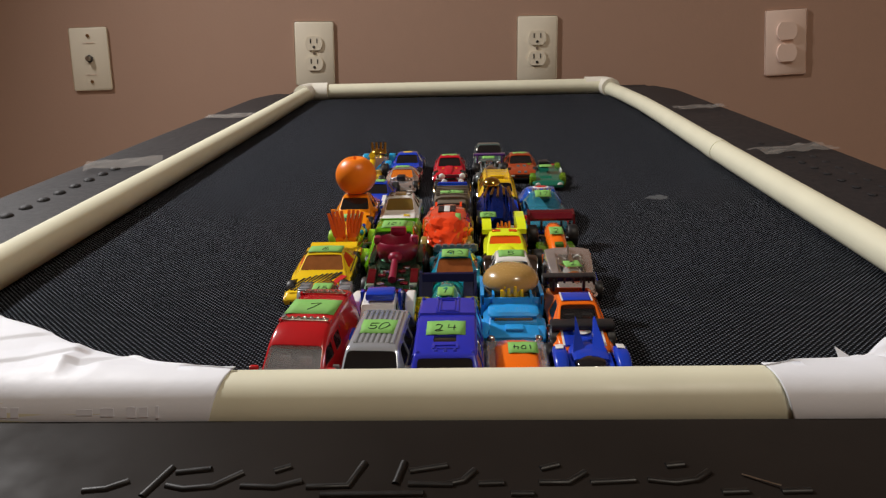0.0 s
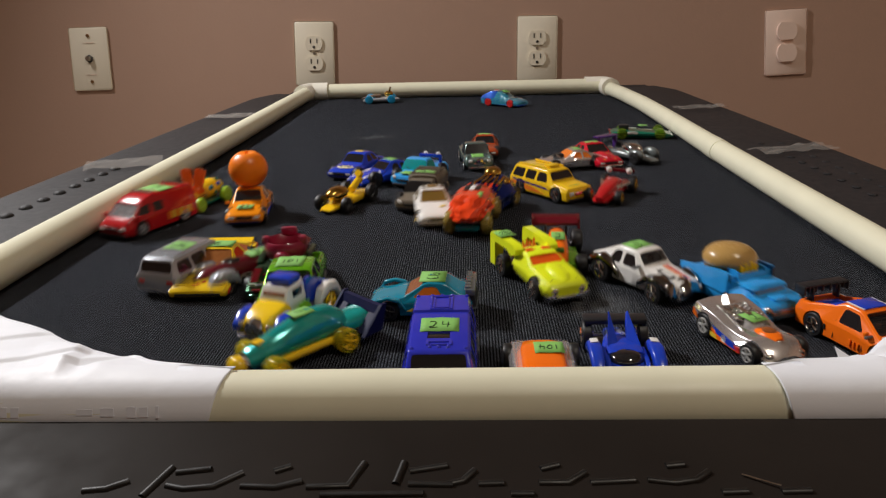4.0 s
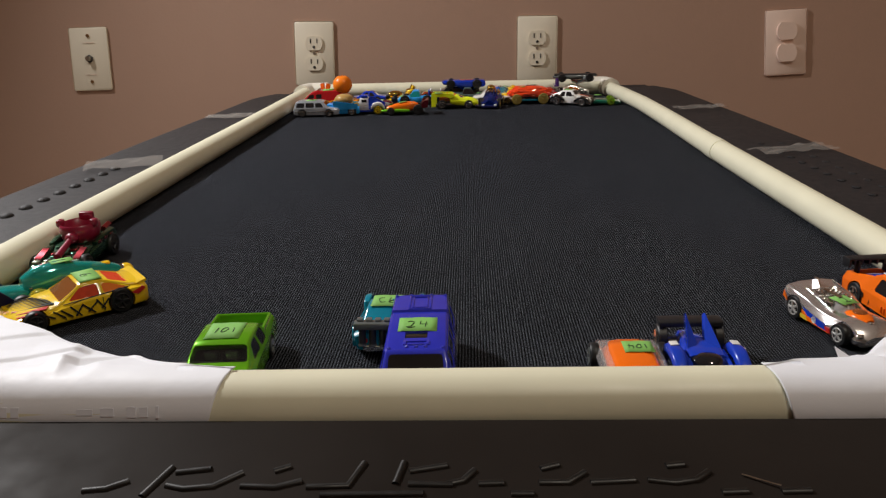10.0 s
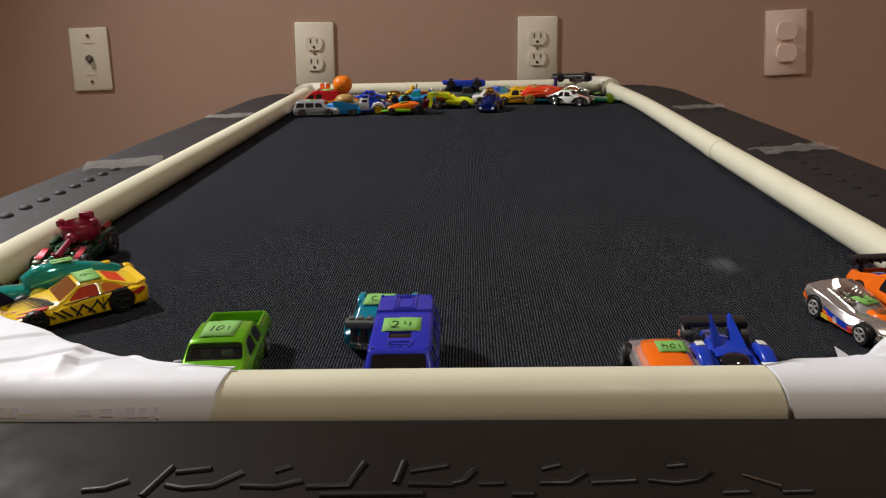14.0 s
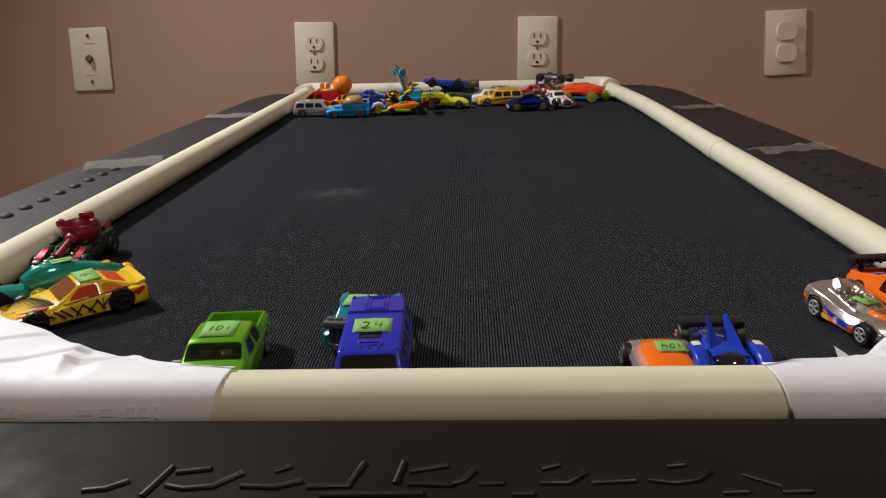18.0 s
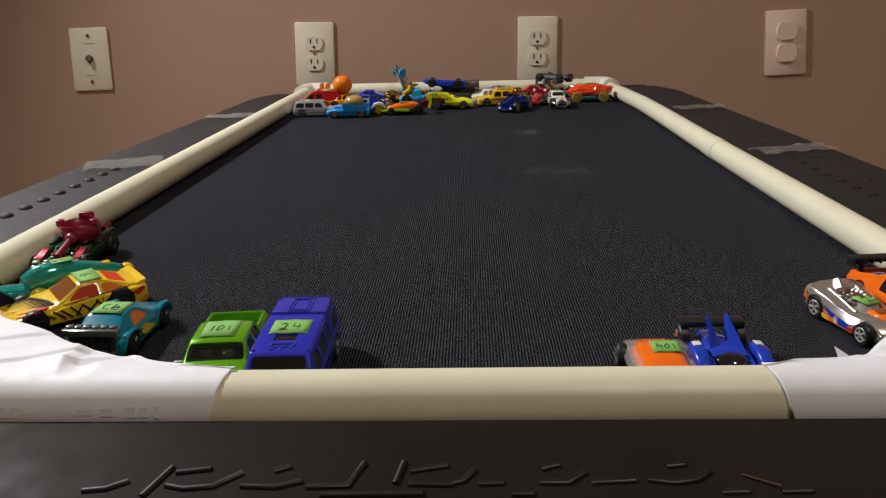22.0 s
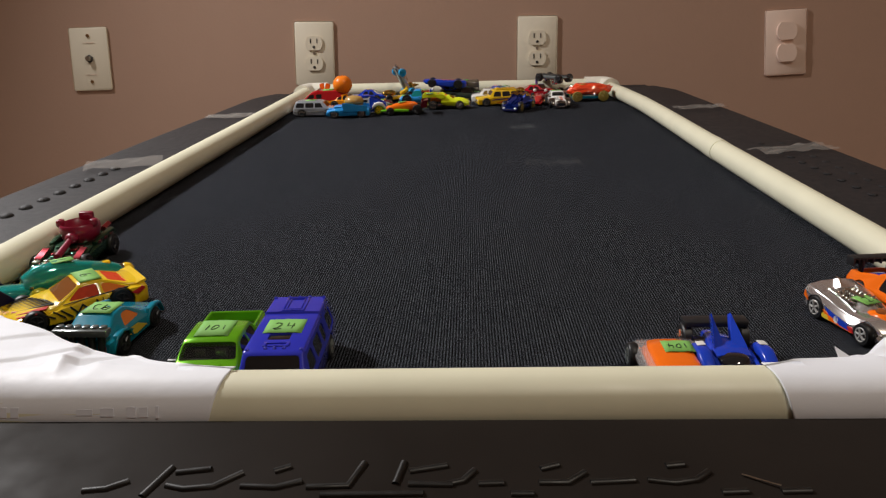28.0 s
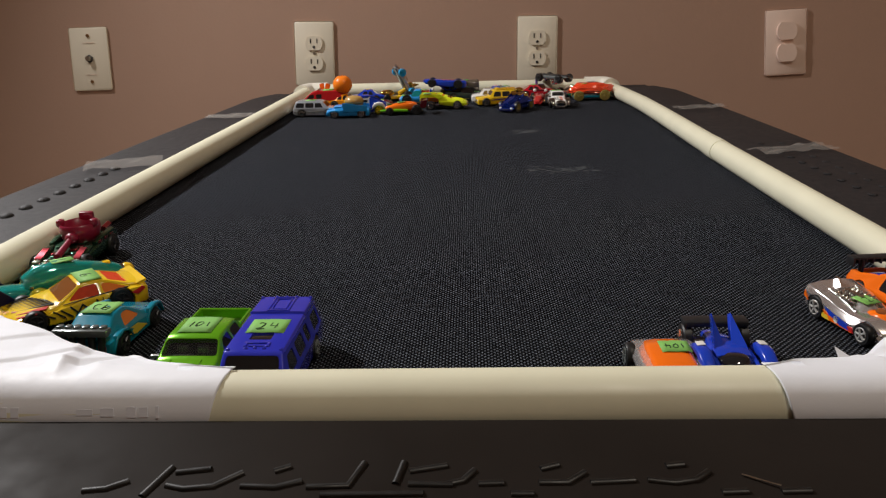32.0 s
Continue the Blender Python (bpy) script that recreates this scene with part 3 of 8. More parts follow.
def extra(thing, name, shape, material, a, label=""):
    """One more part in millimetres: box, ball, rod, side (outline drawn out between two x), or loft."""
    bm = BM()
    if shape == "box":
        bv = a[6] if len(a) > 6 else 0.5
        box(bm, *[v * K for v in a[:6]], bv * K)
    elif shape == "ball":
        ball(bm, *[v * K for v in a])
    elif shape == "rod":
        rod(bm, [v * K for v in a[0]], [v * K for v in a[1]], a[2] * K, (a[3] if len(a) > 3 else a[2]) * K)
    elif shape == "side":
        plate_poly(bm, [(y * K, z * K) for y, z in a[2:]], a[0] * K, a[1] * K)
    elif shape == "loft":
        loft(bm, [(y * K, w * K, z0 * K, z1 * K, e) for y, w, z0, z1, e in a])
    return part(name, bm, material, thing, label)


def wheels(thing, L, W, r, rr, w, rim, tyre, f=0.30, b=0.30, out=1.0):
    shared = {}
    for y, q in ((-L * f, r), (L * b, rr)):
        if q not in shared:
            shared[q] = (wheel_mesh(q * K, w * K), rim_mesh(q * K, w * K))
        for s in (-1, 1):
            wm, rm = shared[q]
            x = s * (W / 2 * out - w / 2)
            if isinstance(wm, bmesh.types.BMesh):
                wh = part("wheel", wm, tyre, thing)
                ri = part("rim", rm, rim, wh)
                shared[q] = (wh.data, ri.data)
            else:
                wh = linked("wheel", wm, None, thing)
                ri = linked("rim", rm, None, wh)
            wh.matrix_basis = pose(x * K, y * K, q * K)
    for y, q in ((-L * f, r), (L * b, rr)):
        part("axle", rod(BM(), (-W * 0.4 * K, y * K, q * K), (W * 0.4 * K, y * K, q * K), 0.0007, n=8), METAL, thing)


def car(name, label, kind, L, W, H, body, glass=GLASS_DARK, roof=None, base=BLACKP, r=5.5, rr=None, wheel_w=4.5, rim=CHROME, tyre=TYRE,
        lights=LAMP_WHITE, mid=0.0, fenders=None, grille=BLACKP, wide=1.0, edge=.55, cab=None, side_glass=None):
    """A toy car of one side shape, facing -y: body, chassis, cabin, roof, pillars, wheels, lamps, grille."""
    rr = rr or r
    t = tagged(empty(name), label, "toy car", "toy cars on the treadmill")
    z0 = 2.6
    secs = [(u * L, W * w / 2, z0 + (1.5 if abs(u) > .45 else 0), H * z, edge) for u, w, z in LOW[kind]]
    extra(t, "body", "loft", body, secs)
    extra(t, "chassis", "box", base, (0, 0, 2.6, W * 0.72 * (0.55 if kind == "racer" else 1), L * 0.94, 2.4, 0.6))
    if kind in CAB:
        a, b, c, d, w0, w1, zf = cab or CAB[kind]
        zr = H - 0.1
        bm = BM()
        lo = [bm.verts.new((x * W * w0 / 2 * K, y * L * K, H * zf * K * 0.94)) for x, y in ((-1, a), (1, a), (1, d), (-1, d))]
        hi = [bm.verts.new((x * W * w1 / 2 * K, y * L * K, zr * K)) for x, y in ((-1, b), (1, b), (1, c), (-1, c))]
        for q in range(4):
            bm.faces.new((lo[q], lo[(q + 1) % 4], hi[(q + 1) % 4], hi[q]))
        bm.faces.new(hi)
        bm.faces.new(lo[::-1])
        vs = [v.co.copy() for v in lo], [v.co.copy() for v in hi]
        mid_p = sum(vs[0] + vs[1], Vector()) / 8
        rm = roof or body
        bmesh.ops.bevel(bm, geom=bm.edges[:], offset=0.0014, segments=3, affect="EDGES", profile=0.5)
        part("cabin", bm, rm, t, smooth=50)
        for q, nm in ((0, "windscreen"), (1, "side_window"), (2, "rear_window"), (3, "side_window")):
            cs = [vs[0][q], vs[0][(q + 1) % 4], vs[1][(q + 1) % 4], vs[1][q]]
            sink = 0.10 if q else 0.07
            cs[2], cs[3] = cs[2] + (cs[1] - cs[2]) * sink, cs[3] + (cs[0] - cs[3]) * sink
            pc = sum(cs, Vector()) / 4
            nrm = (cs[1] - cs[0]).cross(cs[3] - cs[0]).normalized()
            cs = [pc + (p - pc) * (0.96 if q == 0 else 0.91) for p in cs]
            ring = []
            for e in range(4):
                p, before, after = cs[e], cs[e - 1], cs[(e + 1) % 4]
                c0, c1 = p + (before - p).normalized() * 0.0022, p + (after - p).normalized() * 0.0022
                for u in (0, .5, 1):
                    ring.append(c0 * (1 - u) ** 2 + p * 2 * u * (1 - u) + c1 * u ** 2)
            bm = BM()
            fr = [bm.verts.new(p + nrm * 0.00035) for p in ring]
            bk = [bm.verts.new(p - nrm * 0.0005) for p in ring]
            bm.faces.new(fr)
            bm.faces.new(bk[::-1])
            for e in range(12):
                bm.faces.new((fr[e], bk[e], bk[(e + 1) % 12], fr[(e + 1) % 12]))
            part(nm, bm, side_glass or glass if q % 2 else glass, t)
            if q % 2 and kind == "coupe":
                u = .60 if q == 1 else .40
                lo_p, hi_p = cs[0] + (cs[1] - cs[0]) * u, cs[3] + (cs[2] - cs[3]) * u
                part("pillar", rod(BM(), lo_p + nrm * 0.0001, hi_p + nrm * 0.0001, 0.0009, n=8), rm, t)
            if q == 0 and glass not in (BEETLE, CHROMEBLUE):
                mid_lo, mid_hi = (cs[0] + cs[1]) / 2, (cs[2] + cs[3]) / 2
                part("wiper", rod(BM(), mid_lo + nrm * 0.0005 + (cs[0] - mid_lo) * .1, mid_lo + (mid_hi - mid_lo) * .35 + (cs[0] - mid_lo) * .6 + nrm * 0.0006, 0.00022, n=6), BLACKP, t)
    ff = LOW[kind][1][2] * H
    if kind != "racer":
        for s in (-1, 1):
            extra(t, "headlight", "ball", lights, (s * W * .31, -L * .485, ff * .86, W * .075, 1.4, 1.8))
            extra(t, "tail_light", "box", DECAL_RED, (s * W * .34, L * .495, H * .46, W * .12, 1.6, 2.2, .4))
        extra(t, "grille", "box", grille, (0, -L * .487, ff * .66, W * .40, 2.0, ff * .20, .4))
        extra(t, "bumper", "box", base, (0, -L * .49, 3.8, W * .80, 3.0, 2.6, .8))
    if kind in CAB:
        for y, q in ((-L * .30, r), (L * .30, rr)):
            for s in (-1, 1):
                extra(t, "wheel_arch", "rod", BLACKP, ((s * (W / 2 - 3.4), y, q + .4), (s * (W / 2 + .1), y, q + .4), q + .9))
        door_z = H * (CAB[kind][6] + .18) / 2 + 1
        for s in (-1, 1):
            for y in (CAB[kind][0] * L + 3, (CAB[kind][0] + .26) * L + 3):
                extra(t, "door_seam", "box", BLACKP, (s * W * .493, y, door_z, .5, .45, H * .32, 0))
            extra(t, "door_handle", "box", CHROME, (s * W * .497, (CAB[kind][0] + .20) * L + 3, H * CAB[kind][6] * .88, .6, 3, .8, .2))
    wheels(t, L, W, r, rr, wheel_w, rim, tyre, out=wide if kind != "racer" else 1.0)
    return t


def keep(key, t):
    cars[key] = t
    return t


def lathe(prof, cx, cy, stretch=1.0, n=24):
    bm = BM()
    rings = [[bm.verts.new(((cx + r * math.cos(2 * math.pi * k / n)) * K, (cy + stretch * r * math.sin(2 * math.pi * k / n)) * K, z * K)) for k in range(n)] for r, z in prof]
    for a, b in zip(rings, rings[1:]):
        for k in range(n):
            bm.faces.new((a[k], a[(k + 1) % n], b[(k + 1) % n], b[k]))
    bm.faces.new(rings[0])
    bm.faces.new(rings[-1])
    bmesh.ops.recalc_face_normals(bm, faces=bm.faces)
    return bm


def hull(rows, soft=1.6, crown=0.5):
    """A closed car shell in millimetres. Rows along y: (y, half width low, z low, half width at the waist, z of the waist, half width of the top, z of the top)."""
    bm = BM()
    rings = []
    for y, wl, zl, ww, zw, wt, zt in rows:
        s = min(soft, (zt - zw) * 0.6, wt * 0.4)
        half = [(wl - 0.8, zl), (wl, zl + 0.8), (ww, zw - 0.4), (ww - 0.15, zw + 0.4), (wt, zt - s), (wt - 0.12 * s, zt - 0.55 * s), (wt - 0.45 * s, zt - 0.16 * s), (wt - s, zt), (wt * 0.45, zt + crown * 0.8)]
        ring = half + [(-x, z) for x, z in reversed(half)]
        rings.append([bm.verts.new((x * K, y * K, z * K)) for x, z in ring])
    n = len(rings[0])
    for a, b in zip(rings, rings[1:]):
        for i in range(n):
            bm.faces.new((a[i], a[(i + 1) % n], b[(i + 1) % n], b[i]))
    bm.faces.new(rings[0])
    bm.faces.new(rings[-1][::-1])
    return bm


def between(rows, y):
    """The row of a shell at the place y."""
    for a, b in zip(rows, rows[1:]):
        if a[0] <= y <= b[0]:
            u = (y - a[0]) / (b[0] - a[0])
            return [p + (q - p) * u for p, q in zip(a, b)]
    return rows[0] if y < rows[0][0] else rows[-1]


def on_top(rows, x, y, crown=0.5):
    wt, zt = between(rows, y)[5:]
    return Vector((x, y, zt + crown * 0.8 * max(0, 1 - abs(x) / wt))) * K


def on_side(rows, side, y, z):
    _, wl, zl, ww, zw, wt, zt = between(rows, y)
    u = (z - zw) / max(0.1, zt - 1.6 - zw)
    return Vector((side * (ww + (wt - ww) * max(0.0, min(1.0, u))), y, z)) * K


def rounded(points, r):
    ring = []
    n = len(points)
    for e in range(n):
        p, before, after = points[e], points[e - 1], points[(e + 1) % n]
        c0 = p + (before - p).normalized() * min(r, (before - p).length * 0.45)
        c1 = p + (after - p).normalized() * min(r, (after - p).length * 0.45)
        for u in (0, .5, 1):
            ring.append(c0 * (1 - u) ** 2 + p * 2 * u * (1 - u) + c1 * u ** 2)
    return ring


def prism(bm, ring, normal, d0, d1):
    a = [bm.verts.new(p + normal * d0) for p in ring]
    b = [bm.verts.new(p + normal * d1) for p in ring]
    n = len(ring)
    bm.faces.new(a)
    bm.faces.new(b[::-1])
    for i in range(n):
        bm.faces.new((a[i], b[i], b[(i + 1) % n], a[(i + 1) % n]))
    return bm


def carve(ob, cutter, smooth=38):
    """Cuts a closed shape out of a part."""
    me = bpy.data.meshes.new("cutter")
    bmesh.ops.recalc_face_normals(cutter, faces=cutter.faces[:])
    cutter.to_mesh(me)
    cutter.free()
    tool = new("cutter", me)
    mod = ob.modifiers.new("cut", "BOOLEAN")
    mod.operation, mod.solver, mod.object, mod.use_self = "DIFFERENCE", "EXACT", tool, True
    bpy.context.view_layer.update()
    done = bpy.data.meshes.new_from_object(ob.evaluated_get(bpy.context.evaluated_depsgraph_get()))
    ob.modifiers.remove(mod)
    bpy.data.objects.remove(tool)
    done.shade_smooth()
    done.set_sharp_from_angle(angle=radians(smooth))
    old = ob.data
    ob.data = done
    bpy.data.meshes.remove(old)


def toy(key, name, label, rows, body, axles, panes=(), base=BLACKP, rim=CHROME, tyre=TYRE, wheel_w=4.5, cuts=(), front=True, lights=LAMP_WHITE, grille=BLACKP, soft=1.6, crown=0.5, seams=()):
    """A toy car as one shell with open wheel arches and sunk windows. axles: front y, rear y, front radius, rear radius, half track.
    panes: ("screen", y low, y high, half width low, half width high, glass) over the top, ("side", glass, (y, z), ...) on both sides. cuts: boxes (x, y, z, sizes)."""
    t = keep(key, tagged(empty(name), label, "toy car", "toy cars on the treadmill"))
    shell = part("body", hull(rows, soft, crown), body, t, smooth=38)
    yf, yr, rf, rr, track = axles
    tool = BM()
    for y, q in ((yf, rf), (yr, rr)):
        for s in (-1, 1):
            rod(tool, (s * (track - wheel_w - 0.6) * K, y * K, q * K), (s * (track + 8) * K, y * K, q * K), (q + 0.9) * K, n=24)
    middle = Vector((0, (rows[0][0] + rows[-1][0]) / 2, 8)) * K
    made = []
    for kind, *a in panes:
        if kind == "screen":
            y0, y1, h0, h1, glass = a[:5]
            quads = [("windscreen" if y0 < y1 else "rear_window", glass, [on_top(rows, x, y, crown) for x, y in ((-h0, y0), (h0, y0), (h1, y1), (-h1, y1))], len(a) > 5)]
        else:
            quads = [("side_window", a[0], [on_side(rows, s, y, z) for y, z in a[1:]], False) for s in (-1, 1)]
        for nm, glass, pts, deep in quads:
            mid = sum(pts, Vector()) / len(pts)
            nrm = (pts[1] - pts[0]).cross(pts[2] - pts[0]).normalized()
            if nrm.dot(mid - middle) < 0:
                nrm = -nrm
            made.append((nm, glass, rounded(pts, 0.0016), nrm, deep))
            prism(tool, made[-1][2], nrm, 0.002, -0.0042 if deep else -0.0009)
    for cx, cy, cz, sx, sy, sz in cuts:
        box(tool, cx * K, cy * K, cz * K, sx * K, sy * K, sz * K, 0.0006)
    carve(shell, tool)
    for nm, glass, ring, nrm, deep in made:
        mid = sum(ring, Vector()) / len(ring)
        wide = [mid + (p - mid) * 1.015 for p in ring]
        part(nm, prism(BM(), wide, nrm, -0.0003, -0.0009 if deep else -0.0014), glass, t)
        if deep:
            part("cabin_floor", prism(BM(), wide, nrm, -0.0040, -0.0046), INTERIOR, t)
            for s in (-1, 1):
                seat = Matrix.Translation(mid + Vector((s * 0.0048, 0.001, 0)) - nrm * 0.0030)
                part("seat", box(BM(), 0, 0, 0, 0.0055, 0.0022, 0.0045, 0.0008, seat), SEATGREY, t)
            part("dashboard", box(BM(), 0, 0, 0, 0.020, 0.0018, 0.0016, 0.0005, Matrix.Translation(mid + (ring[1] + ring[2] - 2 * mid) * 0.36 - nrm * 0.0026)), SEATGREY, t)
    y0, y1 = rows[0][0], rows[-1][0]
    extra(t, "chassis", "box", base, (0, (y0 + y1) / 2, 2.7, rows[2][1] * 1.3, (y1 - y0) * .95, 2.2, .6))
    if front:
        _, wl, zl, ww, zw, wt, zt = rows[1]
        for s in (-1, 1):
            extra(t, "headlight", "box", lights, (s * ww * .66, y0 + .2, (zl + zt) * .56, ww * .34, 1.6, (zt - zl) * .26, .5))
            extra(t, "tail_light", "box", DECAL_RED, (s * rows[-1][3] * .7, y1 - .2, rows[-1][4] * .86, rows[-1][3] * .3, 1.2, 2.2, .4))
        extra(t, "grille", "box", grille, (0, y0 + .1, (zl + zt) * .55, ww * .85, 1.4, (zt - zl) * .28, .3))
        extra(t, "bumper", "box", base, (0, y0 + .2, zl + 1.0, ww * 1.75, 2.6, 2.0, .7))
    for s in (-1, 1):
        for y, z0, z1 in seams:
            a, b = on_side(rows, s, y, z0), on_side(rows, s, y, z1)
            part("door_seam", rod(BM(), a, b, 0.00022, n=6), BLACKP, t)
    shared = {}
    for y, q in ((yf, rf), (yr, rr)):
        for s in (-1, 1):
            if q not in shared:
                wh = part("wheel", wheel_mesh(q * K, wheel_w * K), tyre, t)
                ri = part("rim", rim_mesh(q * K, wheel_w * K), rim, wh)
                shared[q] = (wh.data, ri.data)
            else:
                wh = linked("wheel", shared[q][0], None, t)
                linked("rim", shared[q][1], None, wh)
            wh.matrix_basis = pose(s * (track - wheel_w / 2) * K, y * K, q * K)
        part("axle", rod(BM(), (-track * .8 * K, y * K, q * K), (track * .8 * K, y * K, q * K), 0.0007, n=8), METAL, t)
    return t


def shrink(thing, f):
    """The same toy made in a smaller size."""
    for me in {ob.data for ob in thing.children_recursive}:
        me.transform(Matrix.Scale(f, 4))
    for ob in thing.children_recursive:
        ob.location *= f


def taper(thing, name, material, pts, radii, flat=1.0, label="", n=14):
    """A bent spike or limb in millimetres: a round tube with a radius for each place, pressed flat across x."""
    bm = BM()
    pts = [Vector(p) * K for p in pts]
    rings = []
    for i, (p, r) in enumerate(zip(pts, radii)):
        d = (pts[min(i + 1, len(pts) - 1)] - pts[max(i - 1, 0)]).normalized()
        side = d.cross(Vector((0, 1, 0.01))).normalized()
        up = side.cross(d)
        rings.append([bm.verts.new(p + r * K * (flat * math.cos(2 * math.pi * k / n) * side + math.sin(2 * math.pi * k / n) * up)) for k in range(n)])
    for a, b in zip(rings, rings[1:]):
        for i in range(n):
            bm.faces.new((a[i], a[(i + 1) % n], b[(i + 1) % n], b[i]))
    bm.faces.new(rings[0])
    bm.faces.new(rings[-1][::-1])
    return part(name, bm, material, thing, label, smooth=60)


def shape(W, H, L0, L1, marks):
    """Rows of a plain car between its ends: each mark (share of the length, width, top width, waist height, top height), shares of the half width and height."""
    return [(L0 + (L1 - L0) * u, W / 2 * w * .96, 2.8 + (1.2 if u in (0, 1) else 0), W / 2 * w, H * zw, W / 2 * wt, H * zt) for u, w, wt, zw, zt in marks]


SEDAN = ((0, .84, .76, .30, .40), (.025, .94, .84, .33, .46), (.14, .98, .86, .40, .53), (.33, 1, .86, .46, .58), (.36, 1, .82, .48, .60), (.50, 1, .68, .54, .965), (.535, 1, .66, .55, 1), (.68, 1, .66, .55, .985), (.72, 1, .68, .55, .94),
         (.84, 1, .80, .52, .63), (.96, .98, .82, .48, .58), (.99, .94, .80, .46, .54), (1, .88, .76, .44, .48))
COUPE = ((0, .78, .70, .24, .32), (.03, .92, .80, .28, .42), (.16, .99, .84, .38, .52), (.32, 1, .80, .44, .58), (.36, 1, .76, .46, .60), (.50, 1, .62, .54, .96), (.54, 1, .60, .55, 1), (.63, 1, .60, .55, .98), (.68, 1, .62, .55, .94),
         (.84, 1.02, .80, .56, .68), (.95, .98, .84, .52, .64), (.985, .94, .80, .48, .58), (1, .86, .74, .44, .50))
WAGON = ((0, .84, .78, .36, .46), (.02, .94, .86, .40, .54), (.20, .98, .88, .46, .60), (.27, 1, .86, .48, .62), (.355, 1, .74, .54, .96), (.40, 1, .72, .55, 1), (.92, 1, .72, .55, 1), (.955, 1, .72, .55, .96), (.985, .99, .80, .53, .62), (1, .94, .78, .5, .55))


def plain_panes(rows, L0, L1, H, glass, side, kind):
    """Windscreen, rear window and side windows for a plain car."""
    at = lambda u: L0 + (L1 - L0) * u
    ws = [r[5] for r in rows]
    if kind == "wagon":
        zl, zh = H * .60, H * .90
        return [("screen", at(.285), at(.348), ws[3] * .88, ws[4] * .90, glass), ("screen", at(.982), at(.958), ws[8] * .84, ws[7] * .86, glass),
                ("side", side, (at(.34), zl), (at(.385), zh), (at(.52), zh), (at(.52), zl)), ("side", side, (at(.55), zl), (at(.55), zh), (at(.72), zh), (at(.72), zl)),
                ("side", side, (at(.75), zl), (at(.75), zh), (at(.93), zh), (at(.95), zl))]
    zl, zh = H * .61, H * .885
    return [("screen", at(.372), at(.492), ws[4] * .88, ws[5] * .90, glass), ("screen", at(.832), at(.728), ws[9] * .80, ws[8] * .88, glass),
            ("side", side, (at(.46), zl), (at(.525), zh), (at(.60), zh), (at(.60), zl)), ("side", side, (at(.625), zl), (at(.625), zh), (at(.69), zh), (at(.75), zl))]


INTERIOR, SEATGREY = mat("dark_interior", (0.012, 0.012, 0.012), 0.5), mat("interior_grey", (0.11, 0.11, 0.11), 0.3, coat=1.0)
GLASS_TINT = mat("tinted_window", (0.02, 0.02, 0.022), 0.06, coat=1.0, alpha=0.30)
GLASS_VAN = mat("clear_van_window", (0.55, 0.53, 0.55), 0.05, coat=1.0, alpha=0.20)
SMOKECHROME = mat("smoke_chrome", (0.30, 0.30, 0.30), 0.10, metal=1.0, vary=0.15, scale=150)
FINGER = mat("red_orange_clear", (0.98, 0.15, 0.012), 0.12, coat=1.0, glass=0.2, vary=0.12)
LIMEWHEEL = paint("lime_plastic", (0.33, 0.62, 0.03), rough=0.35)
GLASS_SHELL = mat("clear_shell", (0.80, 0.77, 0.76), 0.06, coat=1.0, alpha=0.26, vary=0.05)
WHITERIM = mat("white_line_rim", (0.62, 0.62, 0.60), 0.25, metal=0.4)
ORANGEDEEP, CRIMSON = paint("deep_orange", (0.92, 0.29, 0.008)), paint("crimson_enamel", (0.50, 0.008, 0.022))
GOLDCHROME = mat("golden_plastic", (0.85, 0.42, 0.02), 0.14, metal=0.4, coat=1.0, vary=0.2, scale=150)
DECAL_CREAM = mat("cream_decal", (0.72, 0.66, 0.40), 0.3)
GLASS_GILT = mat("gilt_window", (0.36, 0.13, 0.035), 0.13, metal=0.3, coat=1.0, vary=0.3, scale=200)
GLASS_RED = mat("red_window", (0.55, 0.050, 0.012), 0.5, coat=0.0, spec=0.1, vary=0.3, scale=200)
PLATEGREEN = mat("pale_green_chrome", (0.36, 0.44, 0.34), 0.25, metal=0.6, vary=0.3, scale=150)
NEONGLASS = mat("orange_window", (0.95, 0.12, 0.008), 0.15, coat=1.0)
NAVYP = mat("navy_plastic", (0.004, 0.006, 0.045), 0.45, spec=0.3, vary=0.1)
PALEBLUE = paint("mid_blue", (0.03, 0.13, 0.62), 0.3)
# front rank
RV = [(-37, 12.4, 4, 13.2, 7, 12.4, 9.6), (-35.5, 14, 3, 14.8, 8, 13.6, 12.4), (-31, 15, 2.6, 15.5, 10, 14.0, 15), (-29, 15, 2.6, 15.5, 11, 13.8, 16.4), (-19, 15.2, 2.6, 15.5, 13, 13.2, 24.6), (-15, 15.2, 2.6, 15.5, 14, 13.0, 26.8), (-10.5, 15.2, 2.6, 15.5, 14, 12.8, 28.4), (-6, 15.2, 2.6, 15.5, 14, 12.7, 29),
      (33, 15.2, 2.6, 15.5, 14, 12.7, 29), (35.5, 15, 3, 15.4, 14, 12.4, 28), (37, 14.4, 4, 14.8, 13, 12, 26)]
t = toy("red_van", "toy_van", "red toy rescue van with a silver light bar and clear windscreen", RV, RED, (-22, 22, 6, 6, 15.6),
        [("screen", -29.6, -19.6, 12.6, 11.6, GLASS_VAN, 1), ("side", GLASS_DARK, (-25, 16.4), (-19, 22.6), (-12, 23.4), (-12, 16.4)), ("side", GLASS_DARK, (-8.5, 16.4), (-8.5, 23.4), (1, 23.4), (1, 16.4))],
        rim=SILVER, soft=2.4, seams=((-10.4, 5, 24), (3, 5, 24)))
tag(t, "7", -.5, 11, 30.0, 23.5, 12.6)
